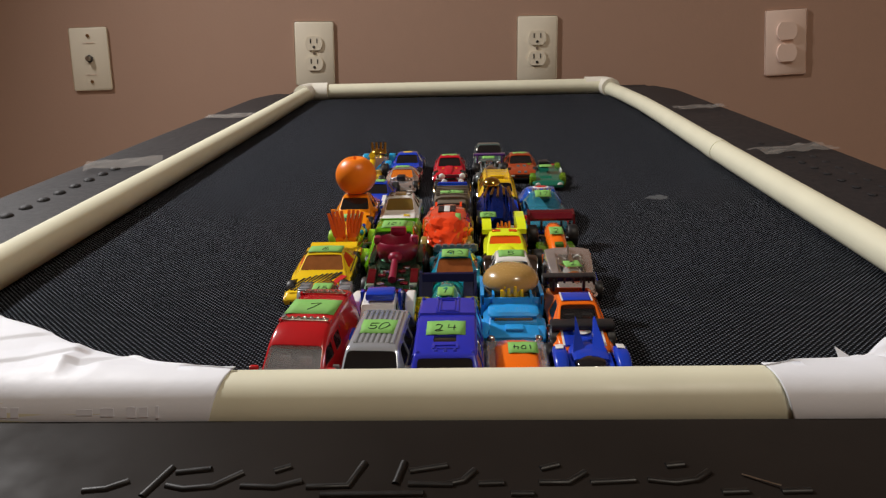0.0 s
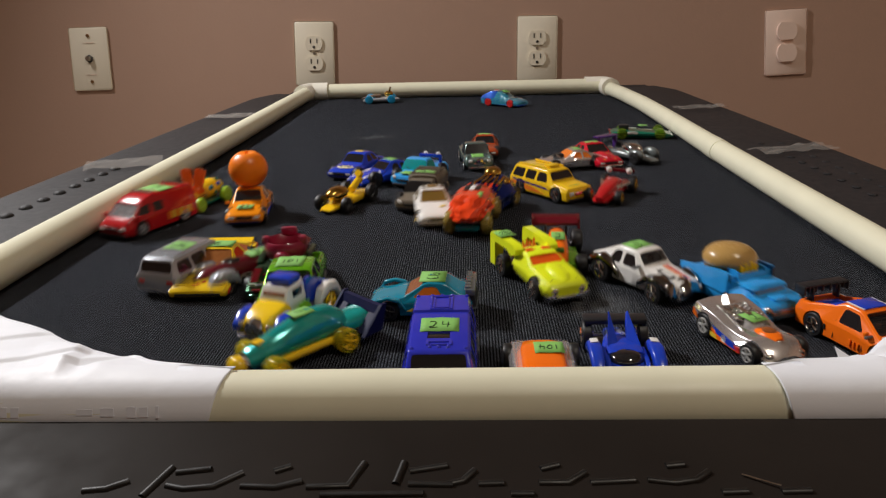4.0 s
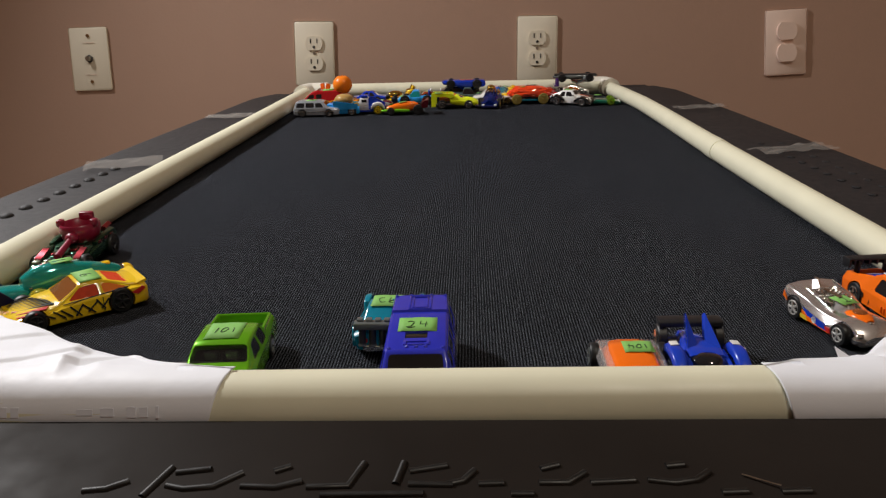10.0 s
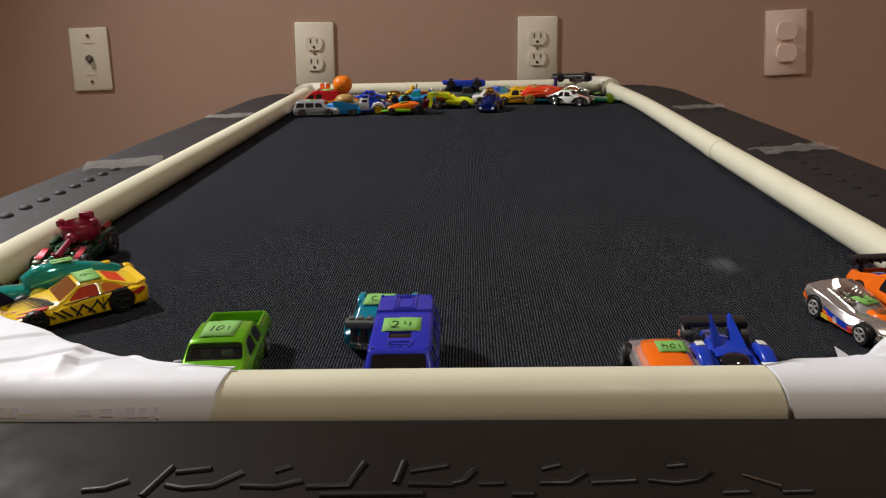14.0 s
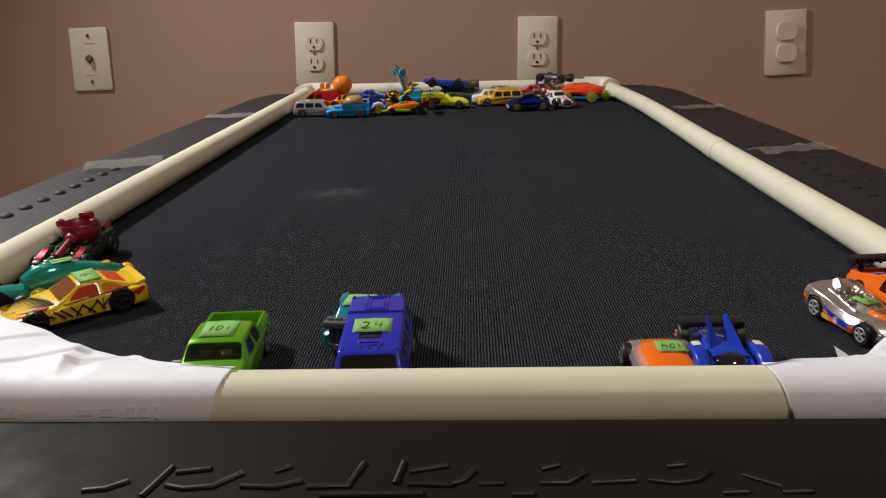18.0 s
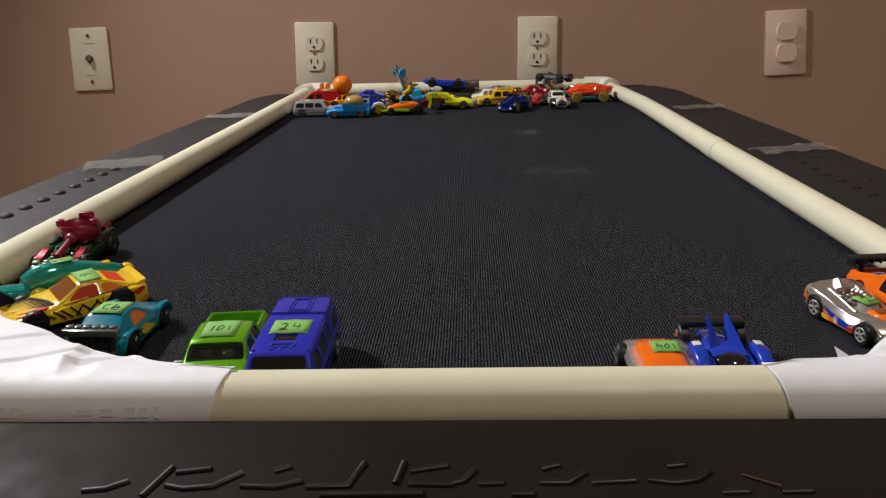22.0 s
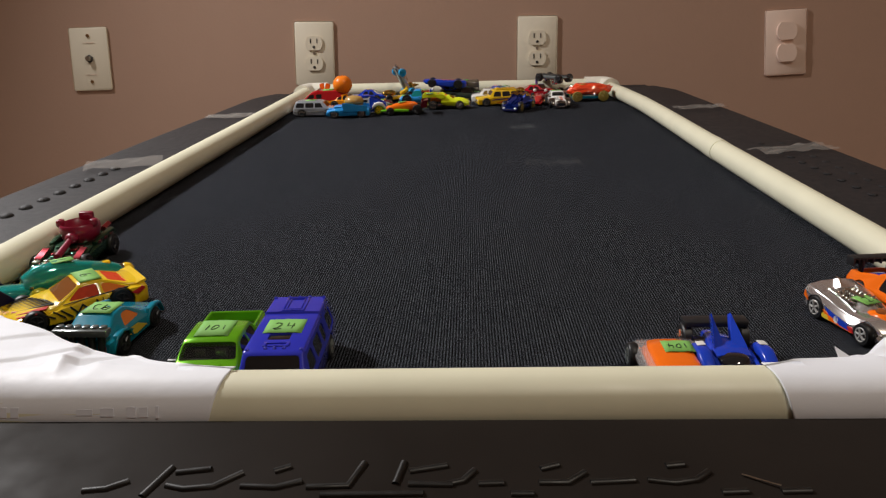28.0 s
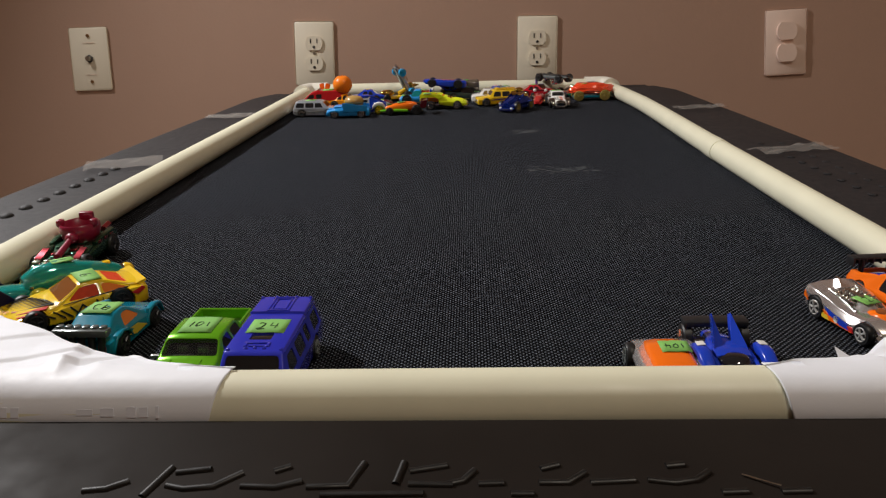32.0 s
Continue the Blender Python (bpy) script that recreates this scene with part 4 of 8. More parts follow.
for y in (-4.5, 27.5):
    bar = extra(t, "light_bar", "box", CHROME, (0, y, 29.7, 22, 2.2, 1.4, .4))
    for k in range(7):
        part("lamp", ball(BM(), (-9 + 3 * k) * K, y * K, 30.4 * K, 1.1 * K, 1.1 * K, .9 * K, 10, 6), CHROME, bar)
    for s in (-1, 1):
        extra(t, "bar_foot", "box", RED, (s * 11.4, y, 29.2, 1.4, 3, 1.6, .4))
for s in (-1, 1):
    extra(t, "mirror", "box", RED, (s * 17.2, -27, 15.5, 4, 2.2, 4.4, .8))
    for k in range(14):
        extra(t, "checker", "box", DECAL_YELLOW if (k + k // 7) % 2 else LAMP_ORANGE, (s * 15.5, 6 + (k % 7) * 4, 8.5 + 3 * (k // 7), .5, 4, 3, 0))
SV = [(-38, 12, 4, 13, 9, 12.2, 11), (-36, 14, 3, 14.6, 10, 13.2, 13), (-24, 14.6, 2.6, 15, 11, 13.4, 14.2), (-21.5, 14.6, 2.6, 15, 11.6, 13.2, 14.8), (-14, 14.8, 2.6, 15, 13, 11.8, 22.8), (-11, 14.8, 2.6, 15, 13.2, 11.5, 23.6),
      (26, 14.8, 2.6, 15, 13.2, 11.5, 23.6), (28.5, 14.6, 3, 15, 13.2, 11.4, 22.6), (31.8, 14.2, 4, 14.6, 12.4, 12.6, 14.6), (32.6, 13.6, 4.6, 14, 11.6, 12.2, 13)]
t = toy("suv", "toy_suv", "silver toy suburban wagon with a ribbed roof", SV, SILVER, (-23, 19, 5.8, 5.8, 15),
        [("screen", -20.8, -14.6, 11.8, 10.6, GLASS_DARK), ("screen", 31.4, 28.9, 10.8, 10.2, GLASS_DARK), ("side", GLASS_DARK, (-15, 14.4), (-10.5, 21), (-2, 21), (-2, 14.4)), ("side", GLASS_DARK, (0, 14.4), (0, 21), (13, 21), (13, 14.4)), ("side", GLASS_DARK, (15, 14.4), (15, 21), (26.5, 21), (28.4, 14.4))],
        base=CHROME, grille=CHROME, seams=((-16, 5, 14), (-1, 5, 20), (14, 5, 20)))
for k in range(8):
    extra(t, "roof_rib", "box", SILVER, (-8.4 + 2.4 * k, 7.5, 24.0, 1.5, 35, .8, .25))
for k in range(7):
    extra(t, "roof_groove", "box", GREY, (-7.2 + 2.4 * k, 7.5, 23.9, .7, 35, .35, 0))
tag(t, "50", 0, 6, 25.0, 16.8, 11)
for s in (-1, 1):
    extra(t, "side_trim", "box", CHROME, (s * 15.0, 0, 8.2, .5, 62, 1, .2))
    extra(t, "mirror", "box", SILVER, (s * 15.8, -16, 15, 3, 1.6, 2, .4))
BV = [(-36.5, 13.4, 4, 14.2, 9, 13.6, 12.4), (-34.5, 15, 3, 15.6, 10, 14.4, 13.8), (-27, 15.2, 2.6, 16, 11, 14.6, 15), (-20, 15.2, 2.6, 16, 12.6, 13.0, 24.4), (-17.8, 15.2, 2.6, 16, 12.6, 12.9, 25.2), (20.2, 15.2, 2.6, 16, 12.6, 12.9, 25.2), (21, 15.2, 2.6, 16, 12.6, 13.1, 26.2),
      (39.6, 15.2, 2.6, 16, 12.6, 13.0, 26.0), (40.8, 15, 3, 15.8, 12.6, 12.6, 25)]
BV = [(y, a * 1.04, b, c * 1.05, d, e * 1.02, f) for y, a, b, c, d, e, f in BV]
t = toy("van24", "toy_van", "violet-blue boxy toy van with raised roof hatches", BV, VIOLETBLUE, (-21, 24, 6, 6, 16.9),
        [("screen", -26.4, -20.5, 12.0, 11.4, GLASS_DARK), ("side", GLASS_DARK, (-21.5, 14.6), (-17.5, 22), (-8, 22), (-8, 14.6)), ("side", GLASS_DARK, (-5, 14.6), (-5, 22), (8, 22), (8, 14.6)), ("side", GLASS_DARK, (11, 14.6), (11, 22), (18.4, 22), (18.4, 14.6)), ("side", GLASS_DARK, (24, 14.6), (24, 22), (36, 22), (36, 14.6))],
        rim=GREY, cuts=[(-.4, -4.6, 25.4, 10, 6.6, 2)], soft=1.0, crown=0.1, seams=((-6.5, 5, 22), (9.5, 5, 22), (20.4, 3, 25)))
tag(t, "24", -.2, 6, 26.1, 17.6, 10.8)
extra(t, "roof_window", "box", GLASS_DARK, (-.4, -4.6, 24.6, 9.6, 6.2, .5, .1), "small dark roof window")
for x, y, w, d in ((-5, 30, .9, 16.6), (5, 30, .9, 16.6), (0, 22, 10.8, .9), (0, 38, 10.8, .9), (-3.4, 30, .6, 13.4), (3.4, 30, .6, 13.4), (0, 23.6, 7.2, .6), (0, 36.4, 7.2, .6)):
    extra(t, "hatch_rim", "box", VIOLETBLUE, (x, y, 26.35, w, d, .7, .2))
for x, y, w, d in ((0, -11.6, 10, 1.0), (-5, -13, 1.4, 4), (5, -13, 1.4, 4), (0, -14.6, 7, .8)):
    extra(t, "roof_bracket", "box", VIOLETBLUE, (x, y, 25.4, w, d, 1.0, .3))
for x, y, z in ((-4, -16.6, 25.3), (0, -16.6, 25.3), (4, -16.6, 25.3), (-5, 39, 26.1), (0, 39, 26.1), (5, 39, 26.1), (-12, 38.4, 26.1), (12, 38.4, 26.1), (-11.6, -17.4, 25.1), (11.6, -17.4, 25.1)):
    extra(t, "stud", "ball", VIOLETBLUE, (x, y, z, .9, .9, .8))
for s in (-1, 1):
    extra(t, "drip_rail", "box", VIOLETBLUE, (s * 13.2, 10, 23.9, .9, 56, .9, .2))
    extra(t, "corner_post", "box", VIOLETBLUE, (s * 14.3, -26, 14.8, 2.2, 3.4, 3.2, .7))
    extra(t, "side_stripe", "side", DECAL_WHITE, (s * 15.7 - .2, s * 15.95 + .2, (-24, 9.4), (-6, 11.8), (-3, 11.8), (-20, 8.2)))
t = keep("car104", tagged(empty("toy_roadster"), "clear and orange toy roadster with smoky wheels", "toy car", "toy cars on the treadmill"))
CL = [(-30, 11, 4, 12, 6, 11, 7.4), (-27, 13.4, 3, 14.6, 7, 13.6, 10), (-12, 14, 3, 15.2, 8, 14.2, 11.4), (4, 14, 3, 15.4, 8.6, 14.4, 11.8), (18, 14, 3, 15.4, 9, 14.4, 12), (22, 13.6, 3, 15, 8.6, 13.8, 11.2), (24, 12.6, 4, 14, 8, 12.4, 9.4)]
part("body", hull(CL, 2.0, .4), GLASS_SHELL, t, "clear moulded plastic body shell")
CO = [(-26, 8, 4, 9.4, 6, 8, 8), (-18, 10, 4, 11.4, 8, 9.8, 12.2), (-4, 10.4, 4, 12, 9, 10, 13.4), (10, 10.4, 4, 12, 9, 10, 13.8), (17, 10, 4, 11.4, 8.6, 9.4, 13.2), (21, 8, 4, 9.6, 7, 7.8, 10)]
part("engine_cover", hull(CO, 2.4, .6), ORANGE, t, "orange moulded top")
extra(t, "chassis", "box", GREY, (0, -3, 3, 24, 48, 2, .5))
for s in (-1, 1):
    for y in (-18, 10):
        extra(t, "cover_vent", "box", GREY, (s * 9.3, y, 10.6, 1.2, 7, 1.0, .3))
    extra(t, "trim_rod", "rod", CHROME, ((s * 12.6, -18, 9.4), (s * 12.6, 18, 10), .7))
    for k in range(3):
        extra(t, "rivet", "ball", CHROME, (s * 13, -12 + 13 * k, 10.4, .9, .9, .9))
wheels(t, 66, 35, 6, 6.2, 4.2, GREY, TYRE, f=0.27, b=0.23)
tag(t, "104", 3, 8, 15.0, 13.5, 8.2, flip=1)
t = keep("horn", tagged(empty("toy_racer"), "blue horned toy racer with a black rear wing", "toy car", "toy cars on the treadmill"))
extra(t, "body", "loft", BLUE, [(-31, 5, 3.4, 6.4, .7), (-25, 8.6, 3, 8, .7), (-17, 9, 3, 9, .7), (-6, 9.6, 3, 12.4, .7), (2, 9.4, 3, 14.2, .7), (12, 7, 3.4, 12.6, .7), (26, 4.6, 4, 9, .7)])
extra(t, "chassis", "box", BLACKP, (0, 0, 3, 20, 54, 2.2, .6))
for s in (-1, 1):
    plate = BM()
    ring = [(3.4, -9, 9), (8.0, -9, 9), (7.4, -3, 13.6), (5.6, 7, 19.4), (4.6, 14, 23.4), (4.2, 13.6, 22.8), (3.0, 7, 17.2), (2.0, 2, 14), (2.2, -4, 12.2)]
    front = [plate.verts.new((s * x * K, y * K, z * K)) for x, y, z in ring]
    back = [plate.verts.new((s * (x - .2) * K, (y + 3.2) * K, (z - 2.2) * K)) for x, y, z in ring]
    plate.faces.new(front if s > 0 else front[::-1])
    plate.faces.new(back[::-1] if s > 0 else back)
    for i in range(len(ring)):
        j = (i + 1) % len(ring)
        plate.faces.new((front[j], front[i], back[i], back[j]) if s > 0 else (front[i], front[j], back[j], back[i]))
    bmesh.ops.bevel(plate, geom=plate.edges[:], offset=0.0006, segments=2, affect='EDGES', clamp_overlap=True)
    part("horn", plate, BLUE, t, "pointed blue fin", smooth=50)
    extra(t, "cowl", "loft", BLUE, [(-22, .8, 4, 8, .6), (-12, 1.6, 4, 11, .6), (-2, 1.6, 4, 12, .6)]).location.x = s * 8.6 * K
    ob = extra(t, "fender", "loft", BLUE, [(-22, 2.0, 5, 8, .6), (-17, 2.9, 7.6, 13, .6), (-9, 3.3, 10.8, 15.6, .6), (-1, 3.2, 9.8, 15.4, .6), (5, 2.6, 6.4, 12, .6), (8, 1.8, 5, 8, .6)], "arched blue wheel fender")
    ob.location.x = s * 13.7 * K
    extra(t, "fender_arm", "box", BLUE, (s * 10, -4, 7.4, 6, 7, 4, 1))
    mk = extra(t, "fender_mark", "box", DECAL_WHITE, (0, 0, 0, 3.6, 4.6, .4, .1))
    mk.matrix_basis = pose(s * 13.7 * K, -2.4 * K, 15.6 * K, -4, s * 6, 0)
    extra(t, "wing_post", "box", BLACKP, (s * 14, 21, 9.6, 1.8, 6.5, 12.6, .6))
extra(t, "brow", "loft", BLUE, [(-9, 8.2, 9, 13, .6), (-5, 8.6, 9, 13.8, .6), (2, 7.4, 9, 13.4, .6), (8, 5, 9, 12, .6)])
extra(t, "cockpit", "ball", GLASS_DARK, (0, -9.4, 10.0, 8, 7, 3.6), "dark glossy cockpit glass")
extra(t, "rear_wing", "box", BLACKP, (0, 21.5, 16, 30.6, 8, 2.0, .8), "flat black rear wing")
extra(t, "wing_lip", "box", BLACKP, (0, 18, 15.4, 30, 1.4, 2.6, .5))
wheels(t, 62, 31, 6, 7, 4.4, CHROME, TYRE, f=0.20, b=0.34)
# second rank
t = keep("red_racer", tagged(empty("toy_racer"), "dark red toy racer with ribbed silver fenders", "toy car", "toy cars on the treadmill"))
extra(t, "body", "loft", DARKRED, [(-35, 2.5, 6, 10, 1), (-33, 5, 4.6, 12, 1), (-27, 7, 3.6, 14.6, 1), (-14, 7.6, 3.4, 16.6, 1), (2, 7.6, 3.4, 17, 1), (16, 7.6, 3.4, 17.4, 1), (26, 6.6, 4, 15.6, 1), (31, 4, 5, 12, 1)], "glossy dark red capsule body")
extra(t, "chassis", "box", BLACKP, (0, -1, 3.4, 13, 58, 2.4, .6))
extra(t, "cockpit", "ball", GLASS_DARK, (0, -9, 15.4, 4.2, 7, 2.4))
for s in (-1, 1):
    for y in (-21, 19):
        ob = extra(t, "fender", "loft", SILVER, [(y - 10, 3.0, 5, 9, .45), (y - 7, 3.7, 6, 13, .45), (y - 3, 3.9, 8, 15, .45), (y + 4, 3.9, 8, 15, .45), (y + 8, 3.7, 6, 13, .45), (y + 10, 3.0, 5, 9, .45)], "ribbed silver fender")
        ob.location.x = s * 11.4 * K
        for k in range(7):
            extra(t, "fender_groove", "box", GREY, (s * 11.4, y - 5.4 + 2 * k, 15.0 - abs(k - 3) * .22, 6.2, .6, .5, .1))
    extra(t, "exhaust", "rod", CHROME, ((s * 8, -8, 7), (s * 8.6, 14, 8), 1.3))
tag(t, "16", 0, 9, 18.0, 10.5, 11)
wheels(t, 70, 30, 6, 6.2, 4.5, CHROME, TYRE, f=.30, b=.27)
t = keep("white_blue", tagged(empty("toy_truck"), "white, blue and yellow toy truck with a blue roof block", "toy car", "toy cars on the treadmill"))
WB = [(-29, 6.6, 7, 7.6, 10, 6.6, 12.4), (-26, 7.6, 6, 9, 11.4, 8, 14.4), (-18, 8.2, 6, 10.2, 13, 9, 16.6), (-11.5, 8.6, 6, 10.6, 14, 9.4, 17.6)]
part("bonnet", hull(WB, 1.2, .6), YELLOW, t, "yellow sloping bonnet")
WC = [(-12.5, 8.4, 6, 9.4, 16, 8.8, 18), (-11, 8.4, 6, 9.4, 16.6, 8.4, 21), (-9.4, 8.4, 6, 9.4, 17, 8.2, 24.2), (4, 8.4, 6, 9.4, 17, 8.2, 25.4), (6, 8.2, 6, 9.2, 16.6, 8.4, 20)]
cab = part("cab", hull(WC, 1.0, .3), WHITE, t, "white cab frame")
extra(t, "windscreen", "box", GLASS_AMBER, (0, -11.0, 20.2, 13.4, 1.2, 3.4, .4))
for s in (-1, 1):
    extra(t, "side_window", "box", GLASS_DARK, (s * 9.0, -3, 20.6, .8, 8, 4, .3))
    extra(t, "front_fender", "loft", BLUE, [(-29, 2.4, 7, 10, .6), (-24, 3.2, 9.6, 14.2, .6), (-16, 3.3, 10, 15, .6), (-10, 2.6, 7, 12, .6)], "rounded blue front fender").location.x = s * 12.2 * K
    extra(t, "rear_fender", "loft", WHITE, [(8, 2.2, 8, 12, .5), (11, 2.7, 11, 17.6, .5), (18, 2.8, 14, 19.6, .5), (25, 2.7, 12, 18, .5), (29, 2.2, 7, 12, .5)], "tall white rear fender").location.x = s * 14.0 * K
    extra(t, "side_brace", "side", BLUE, (s * 9.6 - .7, s * 9.6 + .7, (4, 8), (28, 8), (28, 16), (8, 25.6), (4, 25.6)))
    extra(t, "headlamp", "ball", CHROME, (s * 8.6, -29.4, 10.4, 1.8, 1.6, 1.8))
extra(t, "roof_block", "box", BLUE, (1, -2.6, 27.2, 14.4, 11, 4, 1.2), "dark blue block on the roof")
extra(t, "bed", "box", BLUE, (0, 18, 9, 20, 22, 5, .8))
extra(t, "grille", "rod", CHROME, ((0, -31.4, 8.4), (0, -27, 9.4), 5.2, 5.6), "round chrome grille")
for k in range(5):
    extra(t, "grille_bar", "box", GREY, (-3.4 + 1.7 * k, -31.5, 8.4, .5, .6, 7 - abs(k - 2), .1))
extra(t, "bumper", "box", CHROME, (0, -31, 4.8, 20, 2.6, 2.4, .7))
extra(t, "chassis", "box", BLUE, (0, 0, 5, 16, 56, 3, .8))
wheels(t, 62, 31, 7, 7.4, 5, GOLDY, YELLOWWHEEL, f=.31, b=.30)
t = keep("hotrod", tagged(empty("toy_hot_rod"), "teal see-through toy hot rod with yellow wheels and navy wing", "toy car", "toy cars on the treadmill"))
extra(t, "body", "loft", GLASS_TEAL, [(-34, 3.6, 5, 11, 1), (-28, 5.8, 4, 14.6, 1), (-14, 7.6, 3.6, 19, 1), (4, 8.4, 3.6, 23.6, 1), (16, 8, 4, 23, 1), (24, 6, 5, 18, 1)], "teal see-through capsule body")
extra(t, "inner_frame", "loft", BLACKP, [(-30, 3, 5, 9, .8), (0, 4.4, 4.6, 13, .8), (20, 3.6, 5, 12, .8)])
extra(t, "nose_block", "box", GOLDY, (0, -21, 15.4, 4.6, 10, 2.4, 1))
extra(t, "nose_cap", "ball", GOLDY, (0, -35, 8, 5.2, 4.6, 4.6), "round golden nose cap")
extra(t, "nose_ring", "rod", CHROME, ((0, -33, 8), (0, -31, 8), 4.6, 4.8))
extra(t, "rear_wing", "side", NAVYP, (-15.6, 15.6, (36.4, 14.6), (39.6, 14.6), (41, 17.2), (40.6, 18.8), (38.4, 18.6)), "wide navy rear wing")
extra(t, "tail_glass", "loft", GLASS_TEAL, [(22, 7, 5, 13, .8), (30, 8.6, 5, 14.4, .8), (37, 8.6, 7, 15, .8)])
for s in (-1, 1):
    extra(t, "wing_panel", "side", NAVYP, (s * 12 - 3.4, s * 12 + 3.4, (28, 6), (31, 6), (39.6, 15), (37, 15)))
    extra(t, "wing_plate", "side", NAVYP, (s * 15.4 - .8, s * 15.4 + .8, (26, 5), (39, 6), (42, 19.4), (39, 19.4)))
    extra(t, "side_pipe", "rod", GOLDY, ((s * 8, -22, 6), (s * 9, 16, 7), 1.9))
    extra(t, "chrome_port", "ball", CHROME, (s * 5, 20, 12, 2, 2.4, 2))
extra(t, "chassis", "box", NAVY, (0, 0, 3.6, 14, 60, 2.2, .6))
tag(t, "1", 0, 1, 23.8, 8.6, 9)
wheels(t, 74, 33, 5.8, 6.4, 7.2, GOLDY, YELLOWWHEEL, f=.30, b=.24)
t = keep("burger", tagged(empty("toy_food_truck"), "light blue toy truck carrying a burger and yellow fries", "toy car", "toy cars on the treadmill"))
BU = [(-33, 12, 4, 13, 8, 12, 10), (-31, 13.6, 3, 14.4, 9, 12.8, 11.6), (-23, 14, 2.8, 15, 10, 13, 13), (-21.4, 14, 2.8, 15, 11, 12.6, 13.6), (-19, 14, 2.8, 15, 12, 12, 17.2), (-16, 14, 2.8, 15, 12, 12, 18.4), (-8, 14, 2.8, 15, 12, 12, 18.8), (-6.4, 14, 2.8, 15, 12, 12.4, 18), (32, 14, 2.8, 15, 10, 13.6, 14), (33, 13, 4, 14, 9, 12.6, 13)]
shell = part("body", hull(BU, 1.6, .4), SKY, t)
tool = BM()
for y, q in ((-20, 6), (21, 6)):
    for s in (-1, 1):
        rod(tool, (s * 9.5 * K, y * K, q * K), (s * 24 * K, y * K, q * K), (q + .9) * K, n=24)
carve(shell, tool)
extra(t, "windscreen", "box", GLASS_GOLD, (0, -20.5, 15.2, 19, 1.2, 2.0, .4), "narrow gold windscreen")
extra(t, "cab_brow", "loft", SKY, [(-21, 11.4, 16.2, 17.6, .6), (-19.4, 12.6, 15.8, 19.2, .6), (-12, 12.8, 15.8, 19.6, .6), (-9, 12, 16, 19, .6)])
extra(t, "bonnet_scoop", "box", SKY, (0, -27, 13.2, 9, 6, 1.8, .6))
extra(t, "grille", "box", CHROME, (0, -33, 6.8, 20, 1.6, 3.6, .5), "chrome grille")
for k in range(4):
    extra(t, "grille_bar", "box", GREY, (0, -33.6, 5.6 + .9 * k, 18, .8, .3, 0))
for x in (-1, 1):
    extra(t, "headlamp", "ball", CHROME, (x * 11.4, -32, 9, 2.2, 2, 2.2))
    extra(t, "front_fender", "loft", SKY, [(-30, 1.6, 6, 9, .6), (-26, 2.4, 9, 12.6, .6), (-16, 2.5, 9, 13.4, .6), (-11, 1.8, 6, 11, .6)]).location.x = x * 13.6 * K
    extra(t, "bed_wall", "side", SKY, (x * 15.2 - .9, x * 15.2 + .9, (-6, 10), (30, 10), (31, 19), (0, 24), (-7, 24)))
    extra(t, "wall_slot", "box", BLACKP, (x * 14.9, -7.1, 20.5, .7, .6, 5, 0))
    extra(t, "fry_box_side", "side", SKY, (x * 9.6 - .6, x * 9.6 + .6, (-9, 17), (-1, 17), (0, 24.4), (-7, 24.4)))
extra(t, "fry_box", "side", SKY, (-9.4, 9.4, (-9, 17), (-7.6, 17), (-5.8, 22), (-7.2, 22)))
extra(t, "bed_front", "box", SKY, (0, -5.6, 17.6, 29, 1.4, 8, .4))
for k in range(7):
    extra(t, "fry", "box", GOLDY, (-5.0 + k * 1.66, -3.9 + .9 * (k % 2), 21.6 + 1.1 * ((k * 5) % 3), 1.9, 3.6, 9.6, .7), "yellow french fry")
part("burger_bun", lathe([(1, 17.5), (11, 17.6), (13.4, 19.6), (13.6, 21.4), (12.6, 22.6), (14.4, 23.6), (15, 26), (14.6, 28.6), (13, 31.8), (10, 34.4), (5.4, 36), (.8, 36.4)], 0, 9.6, 1.0, 28), BUN, t, "glossy tan burger bun", smooth=60)
part("burger_patty", lathe([(12, 21.0), (13.8, 21.4), (14.1, 22.4), (13.6, 23.2), (12, 23.4)], 0, 9.6, 1.0, 28), BROWN, t, smooth=60)
extra(t, "chassis", "box", CHROME, (0, 0, 3, 22, 62, 2.4, .6))
wheels(t, 66, 31, 6, 6, 4.5, CHROME, TYRE, f=.303, b=.318)
for ob in t.children:
    if ob.name.split(".")[0] not in ("wheel", "axle", "chassis"):
        for v in ob.data.vertices:
            if v.co.z > 0.010:
                v.co.z = 0.010 + (v.co.z - 0.010) * 0.84
OP = [(-37, 13, 4, 14, 8, 12.4, 11), (-35, 15, 3, 15.6, 9, 13.6, 12.6), (-20, 15.4, 2.8, 16, 10.5, 13.6, 14.6), (-17.5, 15.4, 2.8, 16, 11, 13.2, 15), (-4.5, 15.4, 2.8, 16, 12.5, 10.8, 23.2), (-1.5, 15.4, 2.8, 16, 12.5, 10.4, 24), (8, 15.4, 2.8, 16, 12.5, 10.4, 24), (11, 15.4, 2.8, 16, 12.5, 11.4, 22.4), (29, 15.4, 2.8, 16, 12.5, 14.2, 17), (36, 15, 3, 15.6, 12, 14, 16.4), (37, 14.4, 4, 15, 12, 13.4, 15.4)]
t = toy("orange_pickup", "toy_pickup", "orange and blue toy race pickup with a black wing", OP, ORANGE, (-22, 22, 6.4, 6.8, 16.4),
        [("screen", -16.8, -5.0, 11.0, 9.2, GLASS_TINT, 1), ("side", GLASS_DARK, (-9, 14.6), (-3, 21.6), (6.5, 21.8), (6.5, 14.6))], cuts=[(0, 23.5, 20, 22.6, 23, 17)], seams=((-11, 5, 13), (8, 5, 15)))
